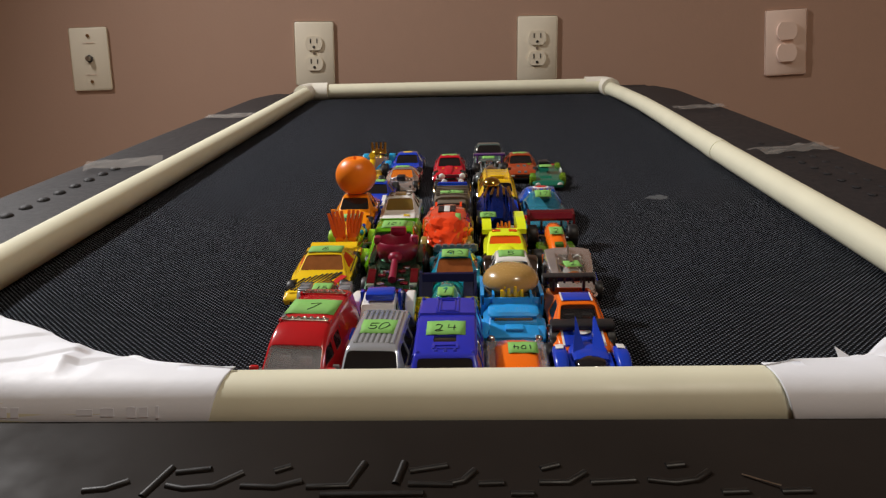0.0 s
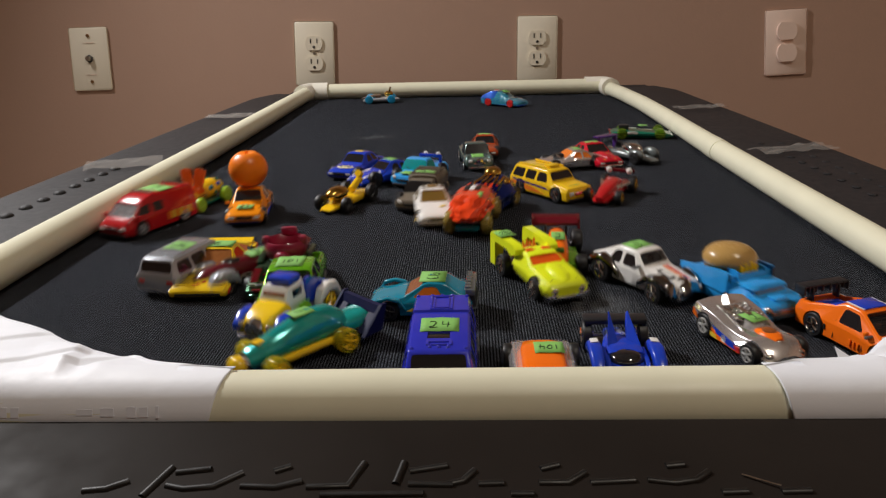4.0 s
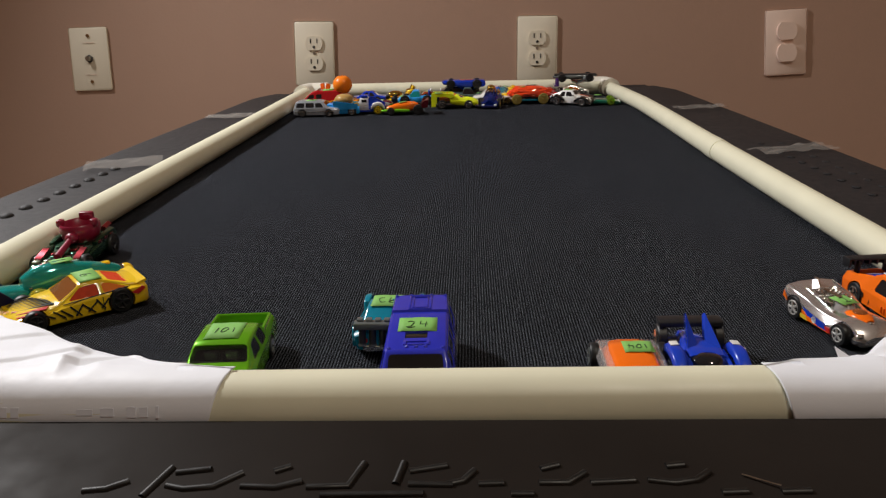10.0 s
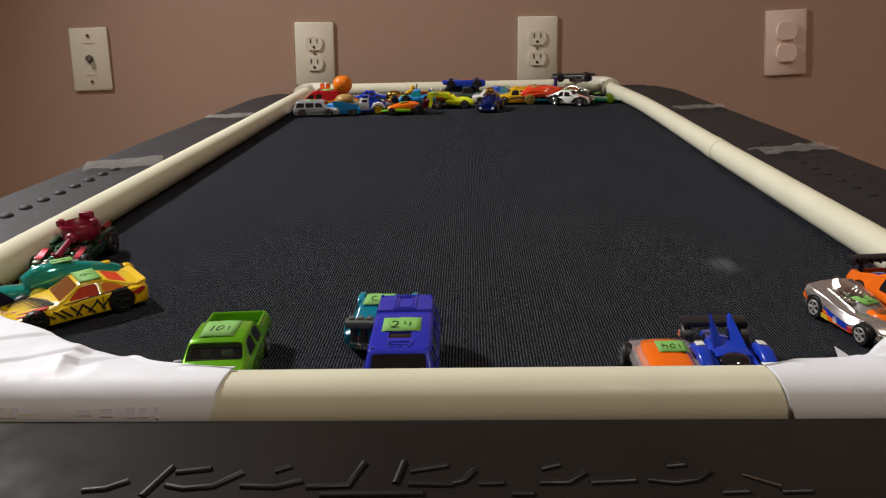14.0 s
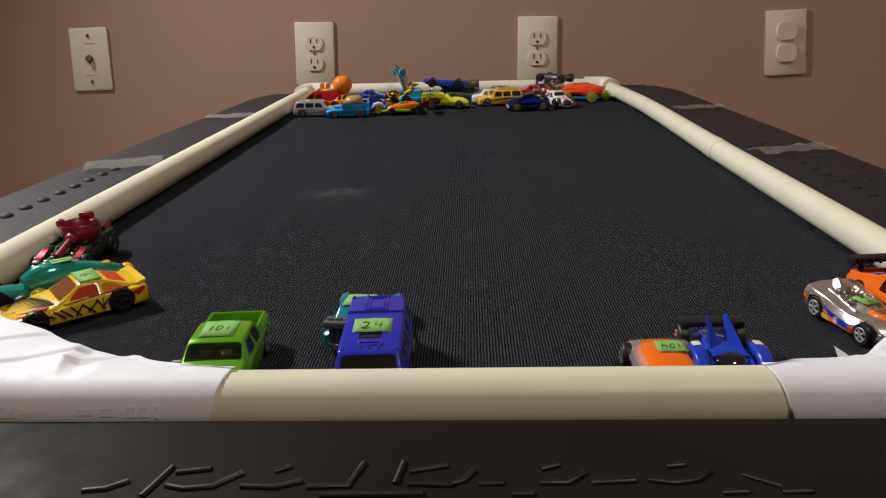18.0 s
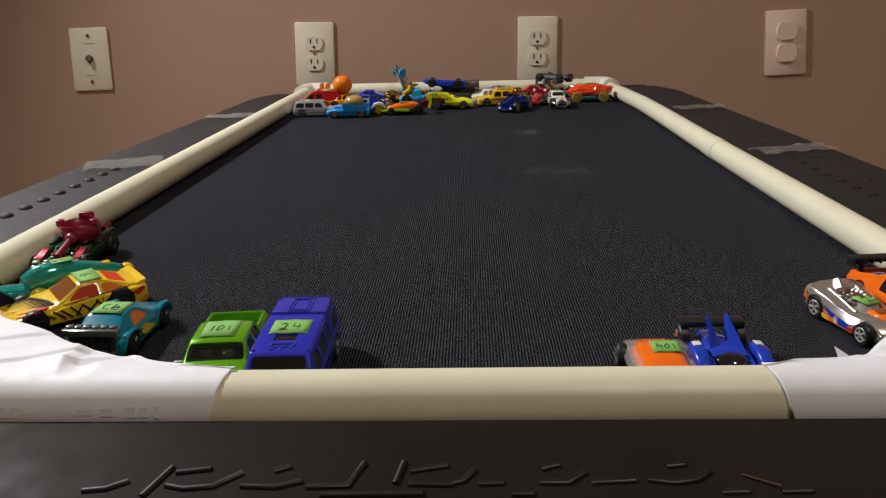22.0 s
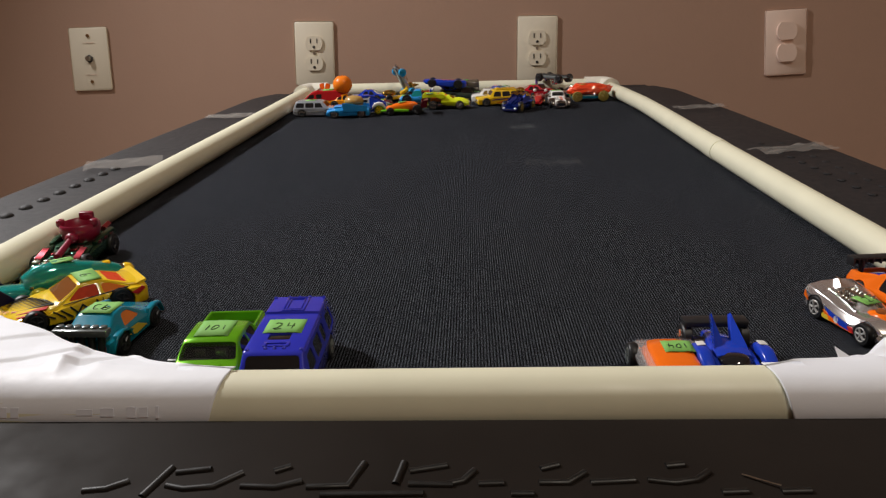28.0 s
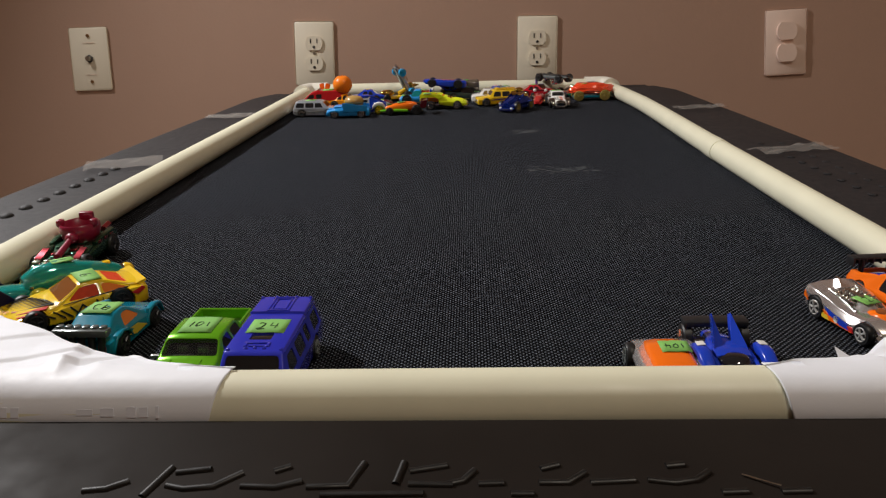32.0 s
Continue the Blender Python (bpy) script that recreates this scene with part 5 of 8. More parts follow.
extra(t, "bonnet_panel", "side", BLUE, (-10, 10, (-36, 11.4), (-35, 13.2), (-18, 15.7), (-18, 14.6), (-34, 12)), "blue bonnet panel")
for s in (-1, 1):
    extra(t, "bonnet_edge", "side", DECAL_WHITE, (s * 10.6 - .5, s * 10.6 + .5, (-35.6, 11.4), (-35, 13.1), (-18, 15.6), (-18, 14.6)))
    extra(t, "roof_edge", "box", DECAL_WHITE, (s * 8.2, 3.2, 24.4, .9, 12, .5, .1))
    extra(t, "mirror", "box", ORANGE, (s * 15.2, -12, 15.6, 2.6, 1.8, 2.2, .5))
    extra(t, "wing_post", "box", BLACKP, (s * 9, 33, 20, 1.6, 4, 8, .4))
    extra(t, "wing_end", "box", BLACKP, (s * 15, 35, 22.8, 1.2, 8, 5.6, .5))
    extra(t, "fender_louvre", "box", DECAL_BLACK, (s * 16, 14, 9, .6, 1, 3, 0))
    for k in range(3):
        extra(t, "side_rib", "box", ORANGE, (s * 16.1, -9 + 2.6 * k, 7, .8, 1.2, 4, .3))
        extra(t, "wing_rib", "box", BLACKP, (s * (2.6 + 4.6 * k), 34, 23.4, 1.2, 5.4, 4.4, .3))
extra(t, "roof_panel", "box", BLUE, (0, 3.2, 24.5, 15.4, 11.6, .7, .3), "blue roof panel")
extra(t, "badge", "ball", DECAL_WHITE, (0, -23, 15.3, 4.6, 3.8, .5), "white round mark")
extra(t, "badge_mark", "box", DECAL_RED, (0, -23, 15.75, 3.2, .9, .3, .1))
extra(t, "bed_floor", "box", BLUE, (0, 23.5, 12.2, 22, 22, 1.2, .2))
extra(t, "spare_hump", "loft", BLUE, [(14, 6, 12, 15, .6), (20, 8, 12, 17.6, .6), (28, 8, 12, 17, .6), (33, 6, 12, 15, .6)])
extra(t, "rear_wing", "box", BLACKP, (0, 35, 24.8, 30, 7, 1.5, .5), "black slotted rear wing")
extra(t, "wing_lip", "box", BLACKP, (0, 37.6, 22.6, 30, 1.2, 5.2, .4))
shrink(t, .9)
# third rank
YS = [(-40, 14.6, 4, 15.8, 5.4, 15.2, 6.6), (-38.5, 17, 3, 17.6, 6.4, 16.6, 8), (-25, 17.4, 2.6, 18, 8.4, 16.4, 10.6), (-12, 17.4, 2.6, 18, 9.6, 15.6, 12.6), (-9.5, 17.4, 2.6, 18, 10.4, 14.8, 13.2), (3, 17.4, 2.6, 18, 11.6, 11.8, 19.9), (6, 17.4, 2.6, 18, 11.8, 11.4, 20.6), (15, 17.4, 2.6, 18, 12, 11.4, 20.4),
      (19, 17.4, 2.6, 18, 12.2, 11.8, 19.2), (31, 17.4, 2.6, 18.1, 12.6, 13.8, 15), (38.6, 17.2, 3, 17.9, 12.6, 15.6, 14.8), (40, 16.5, 4, 17.2, 12, 15, 13.4)]
t = toy("yellow_sports", "toy_sports_car", "yellow toy sports car with black and red stripes", YS, YELLOW, (-23.5, 24, 6.2, 7, 17.6),
        [("screen", -8.9, 2.5, 13.0, 10.6, GLASS_GILT), ("screen", 30.5, 19.8, 10.6, 10.0, GLASS_RED), ("side", GLASS_RED, (-5, 13.0), (3.2, 18.6), (12.4, 18.8), (12.4, 13.4)), ("side", LAMP_ORANGE, (15, 13.6), (15, 18.2), (19, 18.0), (29, 13.9))],
        rim=BLACKP, front=False, seams=((-8, 4, 12.5), (13.6, 4, 12)))
tag(t, "6", 0, 10.4, 21.6, 21, 9.4)
for k in range(8):
    ob = extra(t, "stripe", "box", DECAL_BLACK, (0, 0, 0, .9 + .8 * (k == 7), min(23, 15 + 2.5 * k), .4, 0))
    ob.matrix_basis = pose((-12.4 + k * 2.7) * K, (-25 + k * .5) * K, (10.95 + .07 * k) * K, 9.4, 0, -32)
for k, (x, w) in enumerate(((10.2, 4.2), (14.4, 1.8))):
    ob = extra(t, "stripe", "box", DECAL_RED, (0, 0, 0, w, 17 - 5 * k, .4, 0))
    ob.matrix_basis = pose(x * K, (-23 - 4 * k) * K, (11.1 - .7 * k) * K, 9.4, 0, -32)
extra(t, "front_trim", "box", BLACKP, (0, -39.8, 4.8, 27, 1.4, 1.5, .3))
for s in (-1, 1):
    extra(t, "pop_up_lamp", "box", YELLOW, (s * 11, -33, 9.0, 6.6, 4.6, .9, .2))
    extra(t, "belt_trim", "rod", BLACKP, ((s * 17.2, -8, 12.6), (s * 16.8, 30, 14.4), .3))
    for y, z, ln, a in ((-16, 8, 7, 62), (-11, 8, 9, 50), (-7, 7.6, 9, 48), (-2, 7.8, 10, 40), (0, 8, 9, -38), (5, 7.6, 11, 46), (7.5, 8.2, 9, -50), (12, 8.4, 9, 34), (14.5, 8.2, 8, -44)):
        ob = extra(t, "side_slash", "box", DECAL_BLACK, (0, 0, 0, .5, .9, ln * .86, 0))
        ob.matrix_basis = pose(s * 17.9 * K, y * K, z * K, a, 0, 0)
    extra(t, "side_patch", "side", DECAL_RED, (s * 17.5 - .3, s * 17.9 + .3, (30, 10.6), (37, 13.2), (38.6, 11.8), (34, 8.8)))
    extra(t, "side_patch", "side", DECAL_RED, (s * 17.7 - .3, s * 17.7 + .3, (-37, 4.2), (-32, 5.2), (-31, 7.4), (-36, 6.2)))
extra(t, "tail_spoiler", "side", YELLOW, (-15.2, 15.2, (34, 14.6), (40.4, 16.2), (40.6, 15), (38, 13.8)))
t.scale = (1.0, 0.94, 1.0)
writing("500 MILE", 4.0 * K, DECAL_RED, t, pose(1.6 * K, -32.4 * K, 9.95 * K, 9.4, 0, 58))


MAROONCHROME = mat("maroon_chrome", (0.34, 0.014, 0.028), 0.16, metal=0.75, coat=1.0, vary=0.4, scale=200)
t = keep("tank", car("toy_tank_car", "maroon and green chrome toy tank car with a fat gun", "racer", 70, 36, 14, TANKGREEN, base=BLACKP, rim=BLACKP, r=7, rr=7.5, wheel_w=6))
extra(t, "hull", "loft", TANKGREEN, [(-35, 13.5, 5, 8, .28), (-27, 15.5, 5, 11, .28), (-5, 16.5, 5.5, 14.6, .28), (24, 16.5, 5.5, 16.4, .28), (34, 14.5, 6, 13, .28)])
for s in (-1, 1):
    ob = extra(t, "front_fender", "loft", TANKGREEN, [(-33, 2.8, 6, 9.6, .4), (-24, 3.2, 8, 13.4, .4), (-10, 3.0, 10, 15.6, .4), (-4, 1.6, 12, 15.6, .4)])
    ob.location.x = s * 12.8 * K
    ob = extra(t, "side_ridge", "loft", TANKGREEN, [(-2, 1.6, 12, 16.4, .4), (6, 2.2, 12, 18, .4), (26, 2.2, 12, 18.6, .4), (32, 1.2, 11, 15, .4)])
    ob.location.x = s * 14.4 * K
    for k in range(3):
        extra(t, "ridge_trim", "box", MAROONCHROME, (s * 16.4, 3 + 9 * k, 15.2, .8, 5, 2.0, .3))
    # pale square plates and triangular red bars on the front, no lamps
    extra(t, "front_lamp", "side", PLATEGREEN, (s * 5.6 - 4, s * 5.6 + 4, (-36, 5), (-35.4, 6.4), (-30, 9.6), (-29, 8.6), (-34, 5)), "pale green armour plate")
    extra(t, "red_light", "side", MAROONCHROME, (s * 12.4 - 2.2, s * 12.4 + 2.2, (-26, 12.6), (-25, 13.4), (-13, 16.4), (-13, 15)))
    extra(t, "corner_plate", "box", PLATEGREEN, (s * 12.4, -28, 11.4, 4.6, 3.6, 2.4, .5))
    extra(t, "turret_ear", "box", MAROON, (s * 11.4, 9, 27, 4.5, 6, 5.5, 1.5))
    extra(t, "rear_pipe", "rod", MAROONCHROME, ((s * 9, 26, 17), (s * 9, 36, 18), 2.2))
    for k in range(6):
        extra(t, "hull_block", "box", (MAROONCHROME, TANKGREEN, CHROME)[(k * 2 + (s > 0)) % 3], (s * (4.5 + 2.4 * (k % 2)), -29 + 4.6 * k, 10.4 + .75 * k, 4.6, 3.2, 2.2, .5))
extra(t, "front_bar", "box", MAROONCHROME, (0, -32, 9.6, 24, 3, 2, .6))
part("turret", lathe([(9, 12), (11.5, 15), (13, 21), (13, 25.5), (11.8, 26.8), (10.2, 25.6), (8.6, 20), (0.5, 18.5)], 0, 12, 1.05), MAROON, t, "open maroon turret bucket", smooth=50)
extra(t, "gun_shield", "ball", MAROON, (0, -2, 19.4, 4.4, 4.6, 3.8))
extra(t, "gun", "rod", MAROON, ((0, 0, 20), (0, -24, 14), 1.8, 2.3), "thick maroon gun barrel")
extra(t, "gun_ring", "rod", MAROON, ((0, -22.6, 14.4), (0, -25, 13.8), 2.4, 2.4))
extra(t, "back_rest", "box", MAROON, (0, 24, 28, 10, 4, 6, 1.4))
TC = [(-28.5, 11, 4, 12, 6, 11, 7.6), (-26, 13.4, 3, 14.2, 7, 13, 9.6), (-14, 14.4, 2.8, 15, 9, 13, 12), (-9, 14.4, 2.8, 15, 10, 12.6, 13), (1.5, 14.4, 2.8, 15, 11, 10.4, 19.6), (4.5, 14.4, 2.8, 15, 11.2, 10, 20.4), (12, 14.4, 2.8, 15, 11.4, 10.2, 20.2), (15, 14.4, 2.8, 15, 11.4, 10.4, 19.2), (21, 14.2, 2.8, 15, 11.2, 11.6, 15), (27, 13.8, 3, 14.6, 10.6, 12, 13.4), (28.5, 13, 4, 13.8, 10, 11.4, 12.2)]
t = toy("teal_coupe", "toy_coupe", "teal toy coupe with amber windows and a grey engine rack", TC, TEAL, (-17, 17.5, 5.6, 6.2, 15.2),
        [("screen", -8.4, 1.0, 11.0, 9.4, GLASS_AMBER), ("side", LAMP_ORANGE, (-4, 13.0), (2.6, 18.2), (9, 18.4), (13, 13.0))], base=NAVY, rim=BLACKP, lights=TEAL)
tag(t, "93", 0, 6.6, 21.3, 16, 10.6)
extra(t, "engine_rack", "box", GREY, (0, 27.5, 16.6, 28, 5.5, 3.8, .8), "dark grey slotted engine rack")
for k in range(6):
    extra(t, "rack_block", "box", GREY, (-11 + 4.4 * k, 26.4, 18.9, 3.0, 3.2, 1.4, .4))
    extra(t, "slot_lamp", "box", DECAL_RED if k in (1, 2, 3, 4) else METAL, (-9 + 3.6 * k, 24.6, 16.8, 1.6, .5, .7, 0))
for k in range(5):
    extra(t, "exhaust", "rod", BLACKP, ((-10 + 5 * k, 27.4, 16), (-10 + 5 * k, 29.2, 7), 1.9, 1.7))
    extra(t, "exhaust_lip", "rod", GREY, ((-10 + 5 * k, 29.2, 7.4), (-10 + 5 * k, 29.4, 6.4), 2.1))
extra(t, "rear_bumper", "box", CHROME, (0, 28.8, 5, 20, 2.6, 3.4, .7))
for s in (-1, 1):
    extra(t, "flame_mark", "side", DECAL_YELLOW, (s * 14.8 - .3, s * 14.9 + .3, (-7, 6), (2, 10.4), (10, 11), (6, 9), (11, 7.6), (4, 5.6)))
    for y in (-17, 17.5):
        extra(t, "wheel_flare", "loft", TEAL, [(y - 9.4, 1.0, 5, 8, .6), (y - 6, 1.6, 10.4, 12.8, .6), (y, 1.9, 12.4, 14.0, .6), (y + 6, 1.6, 10.4, 12.8, .6), (y + 9.4, 1.0, 5, 8, .6)]).location.x = s * 14.4 * K
WK = [(-35, 7, 5, 8, 8, 7, 10.4), (-32, 9.4, 4, 10.6, 9, 9, 12.6), (-14, 10.6, 4, 11.6, 11, 9.6, 15.6), (-9.5, 12, 3.4, 13, 12, 10.8, 16.6), (-3.4, 12, 3.4, 13, 13, 9.8, 23.2), (-.5, 12, 3.4, 13, 13, 9.4, 24), (13, 12, 3.4, 13, 13, 9.4, 23.6), (16, 12, 3.4, 13, 13, 9.6, 22), (28, 12, 4, 13, 12, 10.6, 16.6), (34, 11, 5, 12, 11, 10, 14)]
t = toy("white_coupe", "toy_coupe", "silver and black toy coupe with a white roof", WK, WHITE, (-22, 21, 6.4, 7.2, 16),
        [("screen", -9.0, -3.9, 9.6, 8.8, GLASS_TINT, 1), ("side", GLASS_DARK, (-5, 14.4), (-1.4, 21.4), (6, 21.4), (6, 14.4)), ("side", GLASS_DARK, (8, 14.4), (8, 21.4), (14, 21), (18, 14.4)), ("screen", 27, 17, 8.4, 8.2, GLASS_DARK)], base=CHROME, grille=CHROME, cuts=())
tag(t, "5", 0, 6, 24.9, 15, 9)
for s in (-1, 1):
    extra(t, "front_fender", "loft", SMOKECHROME, [(-35, 2.4, 5, 8, .7), (-31, 4, 8, 13.4, .7), (-23, 4.4, 12, 16, .7), (-15, 4, 9, 14.4, .7), (-8, 2.4, 5, 9, .7)], "smoked chrome front fender").location.x = s * 12 * K
    extra(t, "rear_fender", "loft", SMOKECHROME, [(8, 2.6, 5, 10, .7), (14, 4, 10, 16, .7), (22, 4.4, 13.6, 17.6, .7), (30, 4, 9, 15, .7), (35, 2.6, 5, 9, .7)], "smoked chrome rear fender").location.x = s * 12.4 * K
    extra(t, "bonnet_stripe", "side", DECAL_RED if s > 0 else LAMP_ORANGE, (2.6 + 1.2 * s - .7, 2.6 + 1.2 * s + .7, (-31, 13.2), (-13, 16.5), (-13, 15.6), (-31, 12.2)))
extra(t, "bonnet_number", "side", DECAL_BLACK, (-7, -2.4, (-27, 13.9), (-16, 15.9), (-16, 15), (-27, 13)))
extra(t, "bonnet_number_hole", "side", DECAL_WHITE, (-6, -3.4, (-25, 14.6), (-18, 15.85), (-18, 15), (-25, 13.6)))
extra(t, "nose", "loft", SMOKECHROME, [(-37.5, 6, 5, 9, .8), (-34, 8.6, 4, 12.6, .8), (-28, 8.8, 4, 14, .8), (-24, 6, 6, 13, .8)], "smoked chrome nose")
SR = [(-33, 8, 3.4, 9, 5, 8, 6.6), (-30, 12, 2.8, 13, 6, 11, 9), (-24, 14.4, 2.6, 15.4, 7, 12.6, 12), (-19, 15, 2.6, 16, 7.4, 12.8, 13), (-13, 15, 2.6, 16.2, 7.6, 13, 12.4), (-5, 15, 2.6, 16.4, 8, 13.6, 11.8), (6, 15.2, 2.6, 16.8, 9.6, 15, 13.8), (14, 15.6, 2.6, 17, 11.6, 15.6, 16), (24, 16, 2.8, 17, 13, 16, 17.2), (33, 16, 5, 17, 14.4, 16.2, 18.2), (34.4, 15.6, 9, 16.8, 14.2, 15.8, 17.4)]
SR = [(y * .9, *rest) for y, *rest in SR]
t = toy("silver_racer", "toy_racer", "chrome toy racer with orange side flames and clear canopy", SR, BRIGHTSILVER, (-18.4, 20.2, 6.2, 6.8, 17), (), base=SILVER, rim=WHITERIM, front=False, soft=1.6, crown=1.6, cuts=[(0, 8.1, 20, 15, 22, 18), (0, -13, 16.5, 9, 10, 9)])
shell_parts = set(t.children)
extra(t, "cockpit", "loft", ORANGE, [(-24, 3, 9, 14.4, .8), (-19, 5.6, 9, 16, .8), (-11, 5.8, 9, 15.8, .8), (-6, 4, 9, 14.4, .8)], "orange cockpit ring")
extra(t, "cockpit_hole", "ball", GLASS_AMBER, (0, -14.5, 15.8, 3.6, 4.6, 1.4))
extra(t, "cockpit_glint", "ball", CHROME, (0, -22.5, 12.6, 2.6, 3, 1.2))
extra(t, "canopy", "ball", GLASS_GREY, (0, -1, 12.0, 6.6, 8, 5.4), "clear canopy")
extra(t, "engine", "box", CHROME, (0, 12, 12.4, 11, 17, 5, 1), "chrome engine block")
for k in range(6):
    for s in (-1, 1):
        extra(t, "pipe_stack", "rod", CHROME, ((s * 2.4, 3.4 + 3.4 * k, 14), (s * 7.6, 4 + 3.4 * k, 16.6), 1.15))
        extra(t, "rocker", "ball", CHROME, (s * 7.8, 4 + 3.4 * k, 16.8, 1.4, 1.2, 1.2))
for k in range(4):
    extra(t, "intake", "rod", CHROME, ((0, 5 + 4 * k, 14), (0, 5 + 4 * k, 18.6), 1.5, 1.9))
for s in (-1, 1):
    extra(t, "deck_rail", "rod", CHROME, ((s * 8.8, -4, 13), (s * 8.9, 22, 17.8), .7))
    extra(t, "flame_mark", "side", ORANGE, (s * 16.3 - .3, s * 16.3 + .3, (-12, 3.6), (12, 3.8), (15, 8.4), (9, 6.6), (5, 8.6), (-2, 5.6)))
    extra(t, "flame_mark", "side", BLUE, (s * 16.6 - .3, s * 16.6 + .3, (-10, 4.4), (-7, 7.4), (3, 9), (14, 11), (9, 7), (2, 6), (-2, 4.4)))
    extra(t, "flame_mark", "side", DECAL_YELLOW, (s * 16.4 - .3, s * 16.4 + .3, (8, 3.4), (10, 6), (16, 6.2), (15, 3.6)))
    extra(t, "flame_mark", "side", DECAL_RED, (s * 16.5 - .3, s * 16.5 + .3, (-14, 4.0), (-12, 6.6), (-6, 6.2), (-8, 4.2)))
    extra(t, "flame_mark", "side", ORANGE, (s * 16.9 - .3, s * 16.9 + .3, (29, 9), (33.4, 14.6), (34, 11)))
    extra(t, "round_mark", "rod", WHITE, ((s * 16.4, 2, 6.6), (s * 16.9, 2, 6.6), 2.2))
    extra(t, "headlamp", "ball", CHROME, (s * 9.6, -29.6, 8, 2.4, 2, 1.4))
extra(t, "tail_fin", "side", CHROME, (-.7, .7, (18, 13), (26, 22.6), (29.4, 22.6), (31, 17)))
for ob in set(t.children) - shell_parts:
    for v in ob.data.vertices:
        v.co.y *= .9
tag(t, "2", 0, 0, 18.6, 11, 9, turn=6)
shrink(t, .88)
# fourth rank
t = keep("flame", tagged(empty("toy_dragster"), "orange toy car with a raised bunch of clear orange spikes", "toy car", "toy cars on the treadmill"))
extra(t, "body", "loft", GOLDCHROME, [(-29, 4, 5, 8, .8), (-22, 7, 4, 11, .8), (-10, 8, 4, 15, .8), (2, 8, 4, 16, .8)], "golden yellow front body")
extra(t, "nose", "loft", ORANGE, [(-33, 7.6, 4, 6.6, .5), (-28, 9, 3.6, 8.6, .5), (-22, 8, 4, 9, .5)])
extra(t, "tank_body", "loft", GOLDY, [(0, 6, 5, 16, 1), (6, 9, 4, 20, 1), (16, 9.6, 4, 21, 1), (25, 8.4, 4.6, 19, 1), (30, 5, 6, 15, 1)], "yellow patterned rear body")
for s in (-1, 1):
    for k in range(4):
        a = (k - 1.5) * 0.20 + s * 0.16
        x0 = s * 4.4 + 1.5 * (k - 1.5)
        taper(t, "spike", FINGER, [(x0, -8 + s, 17), (x0 + 5 * math.sin(a), -6.4 + s, 24), (s * 4.6 + 15 * math.sin(a), -5 + s, 28 + 6 * math.cos(a * 1.6))], [1.7, 1.6, 1.0], 1, "clear orange plastic spike", 10)
    extra(t, "palm", "loft", FINGER, [(-11, 2.6, 11, 17, .8), (-7, 3.8, 11, 20, .8), (-2, 3, 11, 18, .8)]).location.x = s * 4.2 * K
    for k, (y, z) in enumerate(((6, 15), (12, 10), (17, 16), (23, 11), (20, 19))):
        extra(t, "pattern_mark", "ball", (TEAL, DKGREEN, BLUE)[k % 3], (s * (8.4 if z < 18 else 5), y, z, 1.4, 2.6, 2.0))
    extra(t, "gill", "rod", GOLD, ((s * 7, -20, 9), (s * 9.4, -6, 11), 1.4))
extra(t, "chassis", "box", DKGREEN, (0, -2, 3.4, 22, 58, 2.2, .6))
wheels(t, 62, 33, 6, 6.6, 5, LIMEWHEEL, LIMEWHEEL, f=.33, b=.30)
GP = [(-36, 12.4, 4, 13.4, 8, 12.4, 11.6), (-34.5, 14, 3, 14.8, 9, 13.2, 13), (-12, 14.6, 2.6, 15.4, 10, 13.8, 15), (-9.5, 14.6, 2.6, 15.4, 11, 13.6, 15.4), (-1.4, 14.6, 2.6, 15.4, 12.5, 12.2, 21.2), (1.4, 14.6, 2.6, 15.4, 12.5, 12, 22), (19, 14.6, 2.6, 15.4, 12.5, 12, 22), (21.6, 14.6, 2.6, 15.4, 12.5, 12.2, 20.8), (23.4, 14.6, 2.6, 15.4, 12.5, 14, 16.6), (42, 14.4, 3, 15.2, 12.5, 14, 16.4), (43, 13.8, 4, 14.6, 12, 13.4, 15.4)]
GP = [(y, a * 1.07, b, c * 1.07, d, e * 1.07, f) for y, a, b, c, d, e, f in GP]
t = toy("green_pickup", "toy_pickup", "lime green metallic toy pickup with an open bed", GP, GREEN, (-23, 27, 5.8, 5.8, 16.4),
        [("screen", -9.0, -1.8, 13.0, 11.9, GLASS_TINT, 1), ("side", GLASS_DARK, (-5, 14.4), (0, 20.2), (8.4, 20.4), (8.4, 14.4)), ("side", GLASS_DARK, (10, 14.4), (10, 20.4), (19.4, 20.2), (20.6, 14.4)), ("screen", 22.8, 21.7, 10.4, 10.2, GLASS_DARK)],
        rim=GREY, cuts=[(0, 33, 16, 24.4, 16.6, 10)], seams=((-10, 5, 13), (9.2, 5, 20), (21.6, 4, 16)))
tag(t, "101", -.6, 10, 23.3, 16, 12.6)
# dark green sheet added over the bed floor to paint in its shade
extra(t, "bed_liner", "box", BED, (0, 33, 11.8, 25.6, 16, .8, .1), "floor of the open load bed, coloured dark for its shade")
extra(t, "bed_box", "box", CHROME, (8, 27.6, 12.2, 6, 3, 2.6, .6), "small shiny box in the bed")
for s in (-1, 1):
    extra(t, "bonnet_crease", "side", GREEN, (s * 7 - .3, s * 7 + .3, (-34, 13), (-12, 15.8), (-12, 15), (-34, 12.4)))
    extra(t, "bed_rail", "rod", GREEN, ((s * 13.2, 24.5, 16.8), (s * 13.2, 42, 16.6), .7))
extra(t, "tail_rail", "rod", GREEN, ((-13, 42.2, 16.6), (13, 42.2, 16.6), .7))
